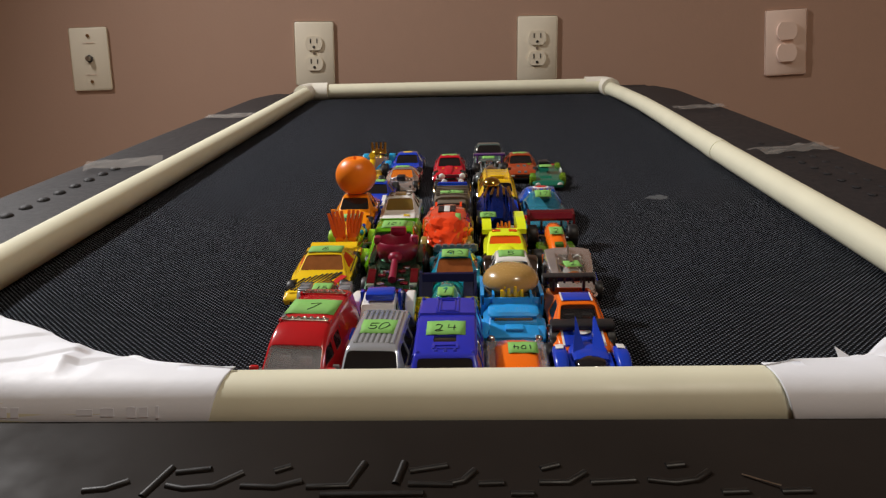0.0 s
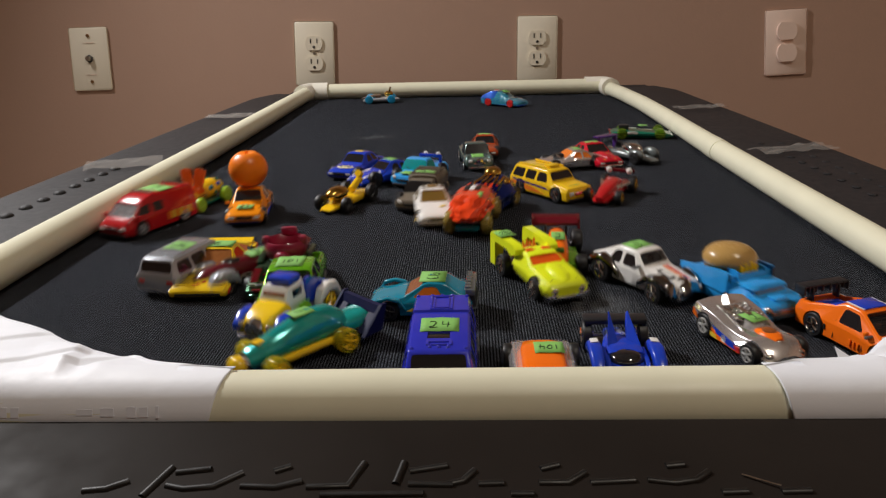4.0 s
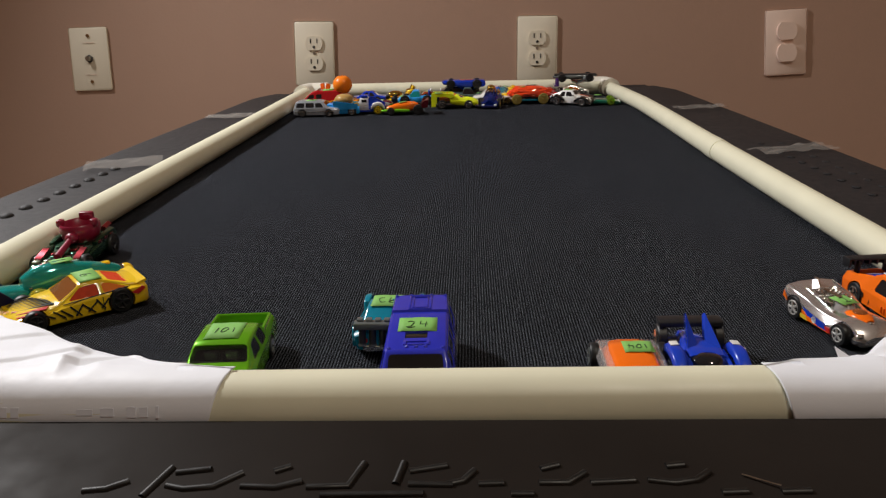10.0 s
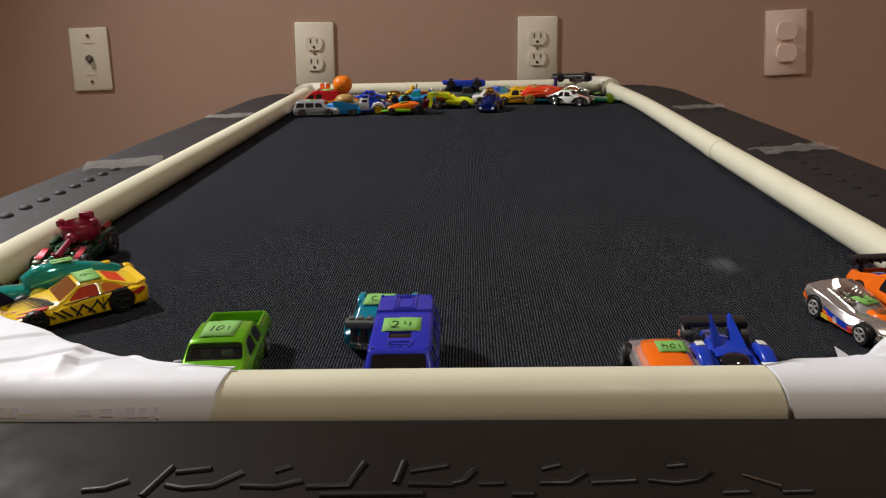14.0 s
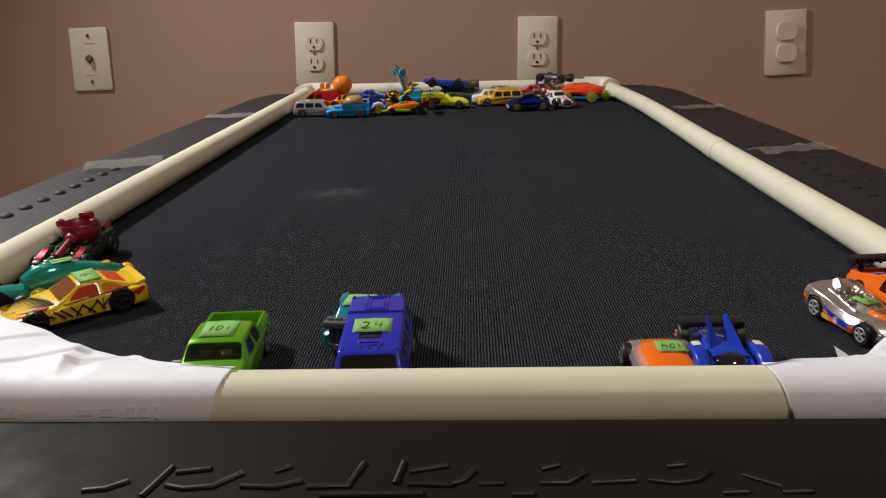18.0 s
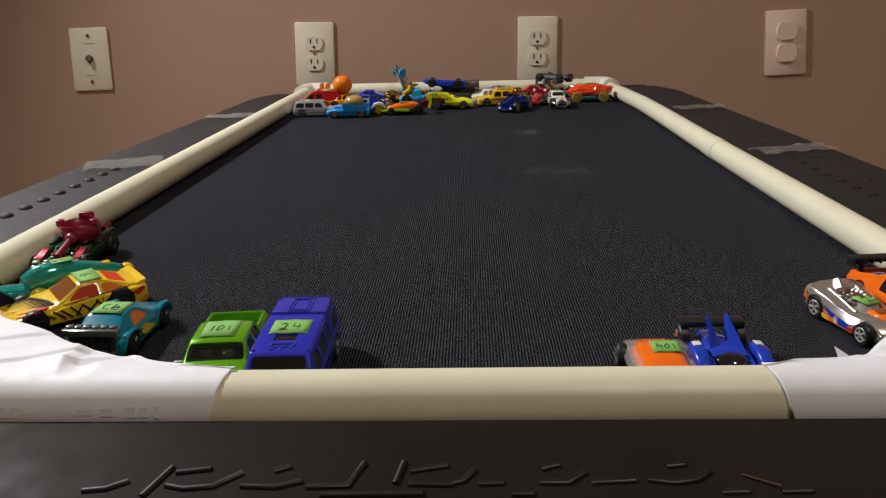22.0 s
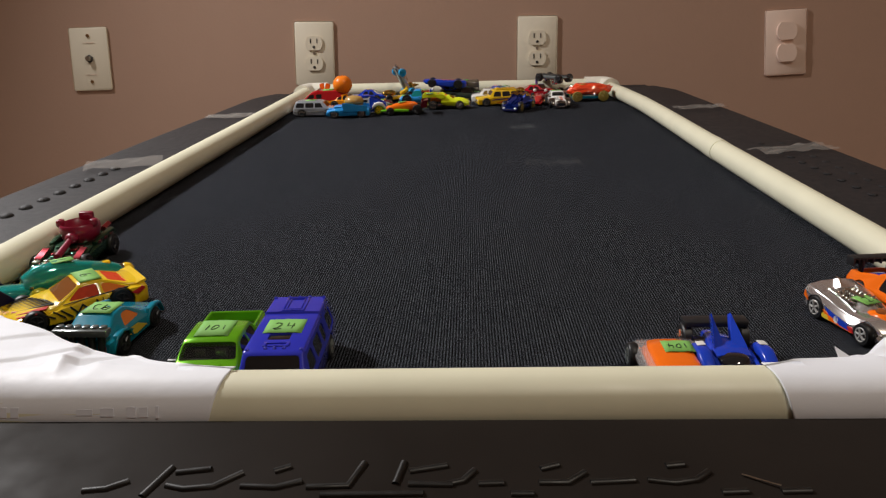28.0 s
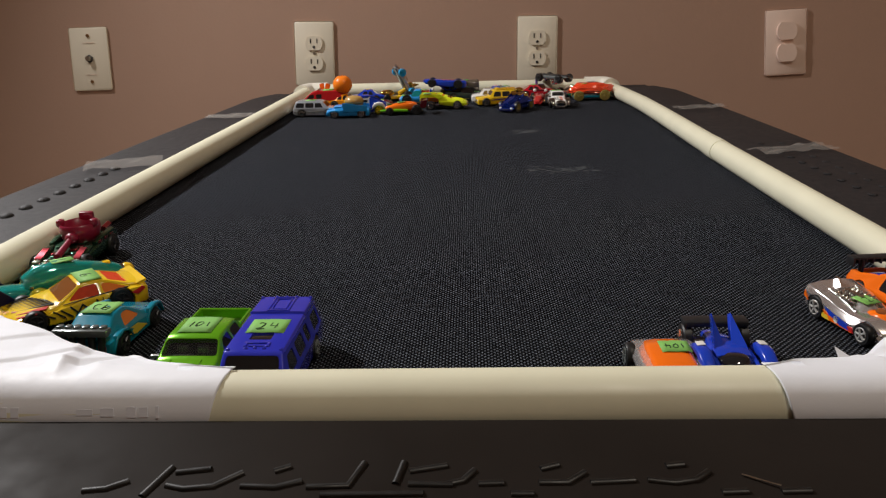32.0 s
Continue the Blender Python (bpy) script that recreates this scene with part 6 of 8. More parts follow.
t = keep("beetle", tagged(empty("toy_monster_car"), "red crystal toy beetle car on big amber wheels", "toy car", "toy cars on the treadmill"))
bm = BM()
bmesh.ops.create_icosphere(bm, subdivisions=4, radius=1.0)
for v in bm.verts:
    c = v.co.copy()
    q = 1 + 0.10 * noise.noise(c * 3.1) + 0.10 * noise.noise(c * 8.3)
    z = 12.4 * q * c.z * (1.0 if c.z > 0 else .6)
    v.co = (16.5 * q * math.copysign(abs(c.x) ** .8, c.x) * K, (36 * q * math.copysign(abs(c.y) ** .85, c.y)) * K, (17 + z - 4.6 * max(0, -c.y - .45)) * K)
part("crystal_shell", bm, BEETLE, t, "faceted red crystal shell", smooth=22)
for k in range(16):
    a = k * 2.4
    extra(t, "facet", "box", BEETLE, (11.5 * math.cos(a), -24 + 48 * ((k * 7) % 16) / 16, 19 + 5 * abs(math.sin(a * 1.7)), 5, 7, 4, 1.6))
# chrome chips added in place of white glints on the crystal
for k in range(9):
    extra(t, "silver_fleck", "box", CHROME, (10 * math.cos(k * 2.1), -18 + 4.6 * k, 26.4 - .9 * abs(k - 4), 2.6, 3.4, 1.0, .3))
for s in (-1, 1):
    extra(t, "glass_mark", "ball", GLASS_GREY, (s * 6.4, -17, 25.2, 2.6, 5, 1.6))
    extra(t, "sill", "box", TEAL, (s * 12, 0, 7, 3, 40, 3.4, .8))
    extra(t, "fin_plate", "side", BEETLE, (s * 9 - .8, s * 9 + .8, (24, 20), (35, 20), (38, 24.6), (30, 24)))
for k in range(12):
    extra(t, "checker", "box", DECAL_WHITE if (k + k // 3) % 2 else BLACKP, (-4 + 4 * (k % 3), -4 + 3.6 * (k // 3), 29.4, 3.9, 3.5, 1.0, .2))
extra(t, "chassis", "box", TEAL, (0, 0, 6, 18, 58, 4, 1))
wheels(t, 70, 34, 8.5, 8.8, 6.5, AMBERWHEEL, AMBERWHEEL, f=.31, b=.31)
tag(t, "", 5, -13, 28.6, 9, 8, tilt=8)
t = keep("neon", tagged(empty("toy_truck"), "neon yellow toy truck with orange windows and a square rear hoop", "toy car", "toy cars on the treadmill"))
NE = [(-37, 11, 6, 12, 8, 11, 10.4), (-35, 12.6, 5, 13.6, 9.4, 12.2, 12.6), (-24, 13, 5, 14, 11, 12.4, 15), (-13, 13, 5, 14, 12, 12.2, 16.6), (-5.5, 13, 6, 14, 13, 10.6, 20.6), (-3, 13, 6, 14, 13, 10.4, 21.2), (6, 13, 8, 14, 13, 10.6, 21.4), (8, 12.4, 9, 13.4, 13, 10.4, 20.4)]
shell = part("body", hull(NE, 1.6, .5), NEON, t)
for y0, y1, h0, h1, nm in ((-12.4, -6, 10.4, 9.2, "windscreen"),):
    pts = [on_top(NE, x, y) for x, y in ((-h0, y0), (h0, y0), (h1, y1), (-h1, y1))]
    nrm = (pts[1] - pts[0]).cross(pts[2] - pts[0]).normalized()
    ring = rounded(pts, 0.0014)
    tool = prism(BM(), ring, nrm, .002, -.0009)
    for s in (-1, 1):
        rod(tool, (s * 9 * K, -22 * K, 6.5 * K), (s * 24 * K, -22 * K, 6.5 * K), 7.4 * K, n=24)
    carve(shell, tool)
    part(nm, prism(BM(), ring, nrm, -.0003, -.0014), NEONGLASS, t)
extra(t, "bonnet_bulge", "loft", NEON, [(-34, 3, 11, 13.6, .8), (-28, 5, 11, 16.4, .8), (-19, 5.4, 12, 17.8, .8), (-14, 3, 13, 17.2, .8)])
for s in (-1, 1):
    extra(t, "window_slot", "box", NEONGLASS, (s * 5.4, 1, 21.7, 5.4, 4, 1.0, .3))
    extra(t, "hoop_side", "side", NEON, (s * 11.4 - 3, s * 11.4 + 3, (2, 19), (2, 22.2), (6, 24.4), (36, 24.8), (38, 23.2), (38, 3.6), (31, 3.6), (31, 19.4), (14, 19.4), (8, 17)), "square neon hoop")
    extra(t, "foot_plate", "box", CHROME, (s * 10, -35, 5, 7, 6, 4, 1))
    extra(t, "headlamp", "ball", CHROME, (s * 8.6, -36.6, 8.6, 2.2, 1.6, 2))
    extra(t, "bonnet_dot", "ball", BLACKP, (s * 8, -31, 13.2, .9, 1.4, .5))
    extra(t, "inner_panel", "box", LAMP_ORANGE, (s * 8, 16, 15, 1, 18, 6, .3))
for k in range(4):
    extra(t, "orange_spike", "rod", LAMP_ORANGE, ((-3.6 + 2.4 * k, 12, 20), (-3.8 + 2.5 * k, 13, 23.6 + (k % 2)), 1.1, .5))
extra(t, "orange_block", "box", LAMP_ORANGE, (0, 12, 18, 10, 9, 5, .8), "orange inner block")
extra(t, "front_bumper", "box", CHROME, (0, -36.4, 4.6, 22, 3.4, 2.6, .8))
extra(t, "chassis", "box", BLACKP, (0, 0, 4.6, 20, 66, 3, .6))
tag(t, "75", -10, 26, 26.2, 11, 9)
wheels(t, 76, 31, 6.5, 7, 5, CHROME, TYRE, f=.29, b=.27)
t = keep("orange_racer", tagged(empty("toy_racer"), "orange and green toy racer with a dark red rear wing", "toy car", "toy cars on the treadmill"))
extra(t, "body", "loft", ORANGE, [(-27, 3.4, 7, 11, .9), (-23, 5.4, 5, 14, .9), (-10, 6.4, 4.6, 17, .9), (6, 6.8, 4.6, 19.4, .9), (16, 6.2, 5, 19, .9), (22, 4, 6, 16, .9)], "orange barrel body")
extra(t, "nose_light", "box", BED, (0, -20, 15, 5.4, 6, 2.4, .6), "dark green square nose window")
extra(t, "nose", "loft", GREEN, [(-36, 3, 4, 6.6, .6), (-30, 6, 3.6, 8, .6), (-22, 7, 3.6, 9, .6)])
for s in (-1, 1):
    extra(t, "side_fin", "loft", GREEN, [(-24, 3, 4, 7, .6), (-10, 4.4, 4, 9.4, .6), (8, 4, 4, 8, .6)]).location.x = s * 8.6 * K
    extra(t, "wing_plate", "side", DARKRED, (s * 15.6 - .8, s * 15.6 + .8, (25, 10), (36, 11), (38.6, 22.4), (29, 21)))
    extra(t, "wing_stay", "box", BLACKP, (s * 7, 28, 13, 1.4, 4, 8, .3))
extra(t, "rear_wing", "side", DARKRED, (-15.5, 15.5, (28, 16.6), (37, 19.6), (38, 22), (36.6, 22), (28, 18.2)), "wide dark red rear wing")
extra(t, "chassis", "box", BLACKP, (0, 0, 3.4, 14, 62, 2.2, .6))
tag(t, "2", 0, -2, 19.4, 9, 9, tilt=7)
wheels(t, 72, 34, 6, 7.8, 6.5, BLACKP, TYRE, f=.28, b=.30)
# fifth rank
FR = shape(31, 23, -35, 35, SEDAN)
t = toy("fruit", "toy_hatchback", "orange toy hatchback carrying a big plastic orange on its roof", FR, ORANGEDEEP, (-21, 21, 6, 6, 15.6), plain_panes(FR, -35, 35, 23, GLASS_DARK, GLASS_DARK, "sedan"), base=NAVY)
bm = BM()
ball(bm, 0, 9 * K, 37.5 * K, 15.9 * K, 15.9 * K, 15.4 * K, 32, 22)
for v in bm.verts:
    q = math.hypot(v.co.x, v.co.y - 9 * K) / (15.9 * K)
    if v.co.z > 37 * K:
        v.co.z -= 3.6 * K * max(0, 1 - q * 2.4) + 0.5 * K * max(0, 1 - q)
    a = math.atan2(v.co.y - 9 * K, v.co.x)
    v.co.x *= 1 + .012 * math.sin(5 * a + 1)
part("orange_ball", bm, ORANGEPEEL, t, "smooth round plastic orange with a small stalk", smooth=80)
extra(t, "stalk", "rod", ORANGEPEEL, ((0, 9, 47), (0, 9.4, 52.4), 1.6, 1.1))
extra(t, "stand", "rod", NAVY, ((0, 9, 20), (0, 9, 24), 8, 7))
tag(t, "88", 0, -23, 14.2, 13, 8)
for s in (-1, 1):
    extra(t, "mirror", "box", ORANGEDEEP, (s * 16.4, -9, 14, 3.4, 2, 2.2, .5))
    extra(t, "sill", "box", BLUE, (s * 15.4, 2, 4.4, 1.2, 30, 2.6, .4))
WS = shape(30, 23, -36, 36, SEDAN)
t = toy("white_sedan", "toy_sedan", "cream-white toy sedan with gold windows and brown roof pattern", WS, WHITE, (-22, 22, 5.6, 5.6, 15), plain_panes(WS, -36, 36, 23, GLASS_GOLD, GLASS_GOLD, "sedan"), base=BROWN, rim=GOLD, grille=BROWN)
for k in range(12):
    extra(t, "roof_pattern", "box", BROWN, ((-7.4 if k % 2 else 7.4) + .8 * math.sin(k * 2.3), 1 + (k // 2) * 2.3, 23.5, 2.6 + math.sin(k), .8, .4, .1))
extra(t, "roof_pattern", "box", GLASS_GOLD, (0, 7.4, 23.5, 8.4, 10.5, .5, .2))
extra(t, "bonnet_mark", "box", DECAL_YELLOW, (6, -19, 13.4, 4.4, 4, .5, .1))
for s in (-1, 1):
    extra(t, "side_pattern", "side", GLASS_GOLD, (s * 14.6 - .3, s * 14.8 + .3, (-14, 5), (4, 9), (26, 10), (18, 6)))
t = keep("brown", car("toy_truck", "brown toy army truck with a ribbed canvas cover", "pickup", 68, 30, 22, BROWN, GLASS_DARK, base=BLACKP, rim=BLACKP, r=6.5, wheel_w=5))
extra(t, "canvas", "loft", BROWN, [(2, 13, 10, 24, .5), (4, 14, 10, 25, .5), (32, 14, 10, 25, .5), (34, 13, 10, 24, .5)])
for k in range(6):
    extra(t, "canvas_rib", "box", BROWN, (0, 5 + k * 5.2, 25.0, 25, 1.4, 1.2, .4))
tag(t, "21", 0, 12, 26.0, 18, 7)
t = keep("jeep", car("toy_jeep", "light blue toy jeep with dark open cabin and fat black tyres", "pickup", 62, 31, 24, SKY, GLASS_TEAL, roof=SKY, base=BLACKP, rim=BLACKP, tyre=TYRE, r=7.5, wheel_w=6))
extra(t, "roll_bar", "box", BLUE, (0, 22, 22, 24, 3, 3, .8))
for s in (-1, 1):
    extra(t, "roll_post", "box", BLUE, (s * 11, 22, 18, 2.4, 3, 10, .6))
    extra(t, "roof_lamp", "ball", LAMP_WHITE, (s * 7, 25, 23, 2.4, 2.0, 2.4))
tag(t, "", 0, -22, 14.6, 12, 9)
t = keep("bluegold", car("toy_show_car", "blue chrome toy car with gold dragon trim", "coupe", 66, 31, 20, CHROMEBLUE, CHROMEBLUE, roof=CHROMEBLUE, base=NAVY, rim=AMBERWHEEL, tyre=AMBERWHEEL, r=7.5, wheel_w=5))
BG = [(-32, 10, 6, 12, 9, 6, 12), (-26, 13, 5, 15, 11, 8, 15.6), (-10, 14, 5, 16, 13, 9, 19), (4, 14, 5, 16, 14, 9, 24.6), (16, 14, 5, 16, 14, 9, 25.4), (28, 13, 5, 15, 12, 10, 19), (32, 11, 6, 13, 10, 9, 15)]
part("shell", hull(BG, 3.0, 2.4), CHROMEBLUE, t, "ridged blue chrome shell", smooth=25)
for k in range(6):
    extra(t, "shell_ridge", "side", CHROMEBLUE, (-10.4 + 4 * k, -9.6 + 4 * k, (-28, 13), (-12, 19.4), (2, 25.2), (2, 22), (-14, 16)))
extra(t, "gold_head", "ball", GOLD, (-4, 14, 28.6, 7, 8, 5), "gold creature head")
extra(t, "gold_arm", "ball", GOLD, (8, 14, 22, 3.5, 6, 3))
for k in range(5):
    extra(t, "gold_trim", "rod", GOLD, ((-10 + 5 * k, -8 + 3 * (k % 2), 24), (-7 + 4 * k, 8 - 4 * (k % 2), 27), 1.1))
extra(t, "gold_badge", "ball", GOLD, (0, -22, 15, 4, 5, 2.5))
for s in (-1, 1):
    extra(t, "gold_trim", "ball", GOLD, (s * 9, 18, 18, 3, 6, 2.4))
TG = shape(33, 23, -38, 38, COUPE)
t = toy("teal_glass", "toy_car", "pale blue clear toy car with a blue tail and red wheels", TG, GLASS_BLUE, (-22, 22, 6, 6.6, 16.6), (), base=BLUE, rim=REDWHEEL, tyre=REDWHEEL, front=False, crown=1.0)
extra(t, "inner_frame", "loft", NAVY, [(-32, 10, 4, 8, .6), (-12, 12, 4, 11, .6), (4, 11, 4, 12, .6)])
TB = [(7, 13, 5, 14.6, 13, 10, 21), (10, 14, 4, 16.2, 13, 10.6, 23.6), (20, 14, 4, 16.8, 13, 11.4, 23.4), (30, 14, 4, 16.8, 13, 13.4, 19), (37, 13, 5, 15.6, 12, 13, 16), (38.4, 12, 6, 14.6, 11, 12.2, 14.4)]
part("tail_body", hull(TB, 1.8, .6), PALEBLUE, t, "mid-blue tail body")
extra(t, "round_mark", "ball", DECAL_WHITE, (0, 16, 24.0, 6.6, 4.4, .6))
extra(t, "round_mark", "ball", DECAL_RED, (0, 16, 24.4, 4.8, 3.0, .5))
for k in range(4):
    extra(t, "chrome_bar", "box", CHROME, (-8.4 + 5.6 * k, -15, 13.4, 1.0, 15, 1.6, .4))
for s in (-1, 1):
    for k in range(2):
        extra(t, "engine_pipe", "rod", CHROME, ((s * (2.6 + 3.6 * k), 4, 19), (s * (2.6 + 3.6 * k), 9, 24), 1.5))
    extra(t, "rear_panel", "box", CHROME, (s * 6, 38.6, 10, 9, .8, 4, .3))
extra(t, "engine_block", "box", CHROME, (0, 5, 19, 15, 5, 3, .6))
tag(t, "17", 0, -3, 24.2, 12, 8, tilt=14)
# sixth rank
BS = shape(31, 20, -37, 37, COUPE)
t = toy("blue_stripe", "toy_coupe", "blue toy race coupe with white stripes", BS, BLUE, (-22.5, 22.5, 7.2, 7.6, 16.4), plain_panes(BS, -37, 37, 20, GLASS_DARK, GLASS_DARK, "coupe"), base=BLUE, rim=BLACKP, wheel_w=6)
for s in (-1, 1):
    extra(t, "stripe", "side", DECAL_WHITE, (s * 8 - 1.5, s * 8 + 1.5, (-34, 8.9), (-24, 10.9), (-12, 12.2), (-12, 11.4), (-34, 8)))
    extra(t, "floor_mark", "box", LAMP_ORANGE, (s * 5, 4, 1.6, 3, 22, .5, .1))
tag(t, "", 0, 6, 20.8, 14, 7)
GF = shape(31, 19, -36, 36, COUPE)
t = toy("greyflame", "toy_coupe", "silver toy coupe with orange windows and a black engine", GF, BRIGHTSILVER, (-22, 22, 6, 6.2, 15.8), plain_panes(GF, -36, 36, 19, LAMP_ORANGE, LAMP_ORANGE, "coupe"), base=CHROME)
extra(t, "engine", "box", BLACKP, (0, -13, 13, 8, 10, 4.6, 1.5), "black engine through the bonnet")
for s in (-1, 1):
    extra(t, "stripe", "side", DECAL_BLACK, (s * 9 - 1, s * 9 + 1, (-33, 8.6), (-12, 11.4), (-12, 10.6), (-33, 7.8)))
    extra(t, "engine_pipe", "rod", CHROME, ((s * 3, -16, 14), (s * 8, -14, 12), 1.2))
tag(t, "", 0, 6, 19.8, 13, 6)
YP = shape(32, 25, -37, 37, WAGON)
t = toy("yellow_pickup", "toy_pickup", "yellow toy pickup with orange and purple side flashes", YP, GOLDY, (-23, 22, 6.4, 6.4, 16), plain_panes(YP, -37, 37, 25, GLASS_DARK, GLASS_DARK, "wagon"), grille=CHROME)
for s in (-1, 1):
    extra(t, "side_flash", "side", PURPLE, (s * 15.7 - .3, s * 15.8 + .3, (-16, 9), (30, 11.4), (34, 13.4), (-10, 11)))
    extra(t, "side_flash", "side", LAMP_ORANGE, (s * 15.6 - .3, s * 15.7 + .3, (-8, 5), (14, 5), (36, 9), (34, 11.2), (6, 8.6)))
    extra(t, "roof_rail", "box", GOLDY, (s * 9.6, 12, 25.8, 1.2, 36, 1.4, .3))
extra(t, "roof_ornament", "box", GOLDY, (0, -2, 26.6, 12, 7, 3, 1))
tag(t, "", 0, -25, 15.0, 15, 9)
t = keep("green_racer", car("toy_racer", "dark green see-through toy racer with lime wheels", "low", 74, 32, 16, DKGREEN, GLASS_TEAL, base=DKGREEN, rim=GREENWHEEL, tyre=GREENWHEEL, r=6.5, lights=LAMP_WHITE))
extra(t, "engine", "box", BLACKP, (0, 20, 13, 10, 12, 5, 1))
for s in (-1, 1):
    extra(t, "white_mark", "box", DECAL_WHITE, (s * 16, 10, 8, .8, 12, 3, .2))
tag(t, "", 0, -2, 15.8, 12, 8)
t = keep("gold_creature", car("toy_racer", "silver and gold toy creature racer on bright blue wheels", "racer", 64, 34, 18, SILVER, base=GREY, rim=BLUEWHEEL, tyre=BLUEWHEEL, r=7, wheel_w=6.5))
for k in range(4):
    extra(t, "gold_crown", "rod", GOLD, ((-6 + 4 * k, 14, 14), (-7 + 4.7 * k, 17, 26), 1.8, 1.1))
extra(t, "gold_back", "ball", GOLD, (0, 14, 15, 9, 8, 5))
extra(t, "silver_beak", "loft", CHROME, [(-34, 2, 6, 9, .7), (-20, 6, 5, 13, .7), (0, 8, 5, 15, .7)])
t = keep("crane", car("toy_racer", "yellow toy creature car with black wheels and raised tail", "racer", 66, 31, 17, GOLDY, base=BLACKP, rim=BLACKP, r=6.5, rr=8, wheel_w=5))
bm = BM()
tube(bm, [(0, 8 * K, 12 * K), (0, 18 * K, 17 * K), (0, 23 * K, 19 * K), (0, 24 * K, 22 * K), (0, 20 * K, 24 * K)], 3.2 * K, 10)
part("tail", bm, GOLDY, t, "curved yellow tail")
extra(t, "head", "ball", GOLD, (0, -14, 14, 8, 13, 6))
# last rank
BM_ROWS = shape(31, 21, -37, 37, SEDAN)
t = toy("blue_muscle", "toy_stock_car", "blue toy stock car with white number panels", BM_ROWS, BLUE, (-22.5, 22.5, 5.8, 5.8, 15.6), plain_panes(BM_ROWS, -37, 37, 21, GLASS_DARK, GLASS_DARK, "sedan"), base=NAVY)
extra(t, "bonnet_panel", "ball", DECAL_CREAM, (0, -24, 11.5, 9, 6, .8), "pale bonnet mark")
for k in range(3):
    extra(t, "bonnet_letter", "box", NAVY, (-4.4 + 4.4 * k, -24, 12.3, 2.4, 4.4, .4, .1))
extra(t, "roof_mark", "ball", DECAL_YELLOW, (0, 7, 21.5, 5, 3.5, .5))
RC = shape(31, 21, -36, 36, SEDAN)
t = toy("red_car", "toy_muscle_car", "red toy muscle car with an orange bonnet stripe", RC, CRIMSON, (-22, 22, 5.8, 5.8, 15.6), plain_panes(RC, -36, 36, 21, GLASS_DARK, GLASS_DARK, "sedan"), base=CHROME)
for s in (-1, 1):
    extra(t, "stripe", "side", LAMP_ORANGE, (s * 6 - 1.3, s * 6 + 1.3, (-34, 10.2), (-12, 12.7), (-12, 12), (-34, 9.4)))
extra(t, "scoop", "loft", CRIMSON, [(-32, 2, 9, 11, .7), (-24, 4, 10, 13.6, .7), (-12, 4.4, 11, 14.6, .7)])
tag(t, "", 0, 7, 21.8, 15, 6)
t = keep("red_rod", car("toy_hot_rod", "crimson toy hot rod with gold wheels and chrome lamps", "racer", 72, 31, 19, RED, base=BLACKP, rim=GOLD, r=6, rr=7.5, wheel_w=5))
for s in (-1, 1):
    extra(t, "lamp", "ball", LAMP_WHITE, (s * 9, 22, 19, 2.8, 2.4, 2.8))
    extra(t, "engine_pipe", "rod", CHROME, ((s * 6, -8, 10), (s * 12, 12, 11), 1.6))
extra(t, "lamp_bar", "box", DARKRED, (0, 24, 18.6, 27, 3, 3, .8))
extra(t, "nose", "loft", RED, [(-36, 3, 5, 8, .7), (-20, 6, 4, 13, .7), (4, 8, 4, 17, .7), (14, 6, 4, 14, .7)])
t = keep("purple_grey", car("toy_racer", "smoky grey toy racer with a purple rear wing", "racer", 78, 33, 19, GREY, base=BLACKP, rim=BLACKP, r=6.5, rr=7, wheel_w=6))
extra(t, "engine", "ball", CHROME, (0, -6, 12, 7, 14, 6))
for k in range(5):
    extra(t, "spine", "rod", GREY, ((-8 + 4 * k, -12, 12), (-9 + 4.4 * k, -2, 19), 1.5, .6))
extra(t, "rear_wing", "box", PURPLE, (0, 33, 20.5, 31, 8, 1.8, .6), "purple rear wing")
for s in (-1, 1):
    extra(t, "wing_post", "box", PURPLE, (s * 12, 31, 14, 1.8, 5, 13, .5))
    extra(t, "fender", "ball", GREY, (s * 11.5, -22, 9, 4, 10, 6))
OC = shape(31, 20, -36, 36, SEDAN)
t = toy("orange_coupe", "toy_coupe", "burnt orange toy coupe with a grey bonnet stripe", OC, ORANGERED, (-22, 22, 5.8, 5.8, 15.6), plain_panes(OC, -36, 36, 20, GLASS_DARK, GLASS_DARK, "sedan"), rim=BLACKP)
for s in (-1, 1):
    extra(t, "stripe", "side", GREY, (s * 3 - 1.4, s * 3 + 1.4, (-34.6, 9.8), (-12, 12.2), (-12, 11.4), (-34.6, 9)))
tag(t, "", 0, 7, 20.8, 14, 6)
t = keep("greygreen", car("toy_truck", "grey-green toy pickup with a chrome grille", "pickup", 70, 30, 24, GREYGREEN, GLASS_DARK, base=CHROME, rim=CHROME, r=6, grille=CHROME))
extra(t, "grille_guard", "box", CHROME, (0, -35, 9, 7, 3, 8, .6))
for s in (-1, 1):
    extra(t, "fender", "ball", GREYGREEN, (s * 11.5, -22, 9, 4, 10, 6))
tag(t, "", 0, -20, 14.2, 13, 9, tilt=4)


# ---- what moves ----
def go(key, *rows):
    """Rows of seconds, x, y and heading on the belt, and where given z and the two leans."""
    out = []
    for t, x, y, turn, *rest in rows:
        z, rx, ry = rest or (0, 0, 0)
        out.append((t, BELT @ pose(x, y, 0.0004 + z, 0, 0, turn) @ pose(0, 0, 0, rx, ry, 0)))
    walk(cars[key], out)


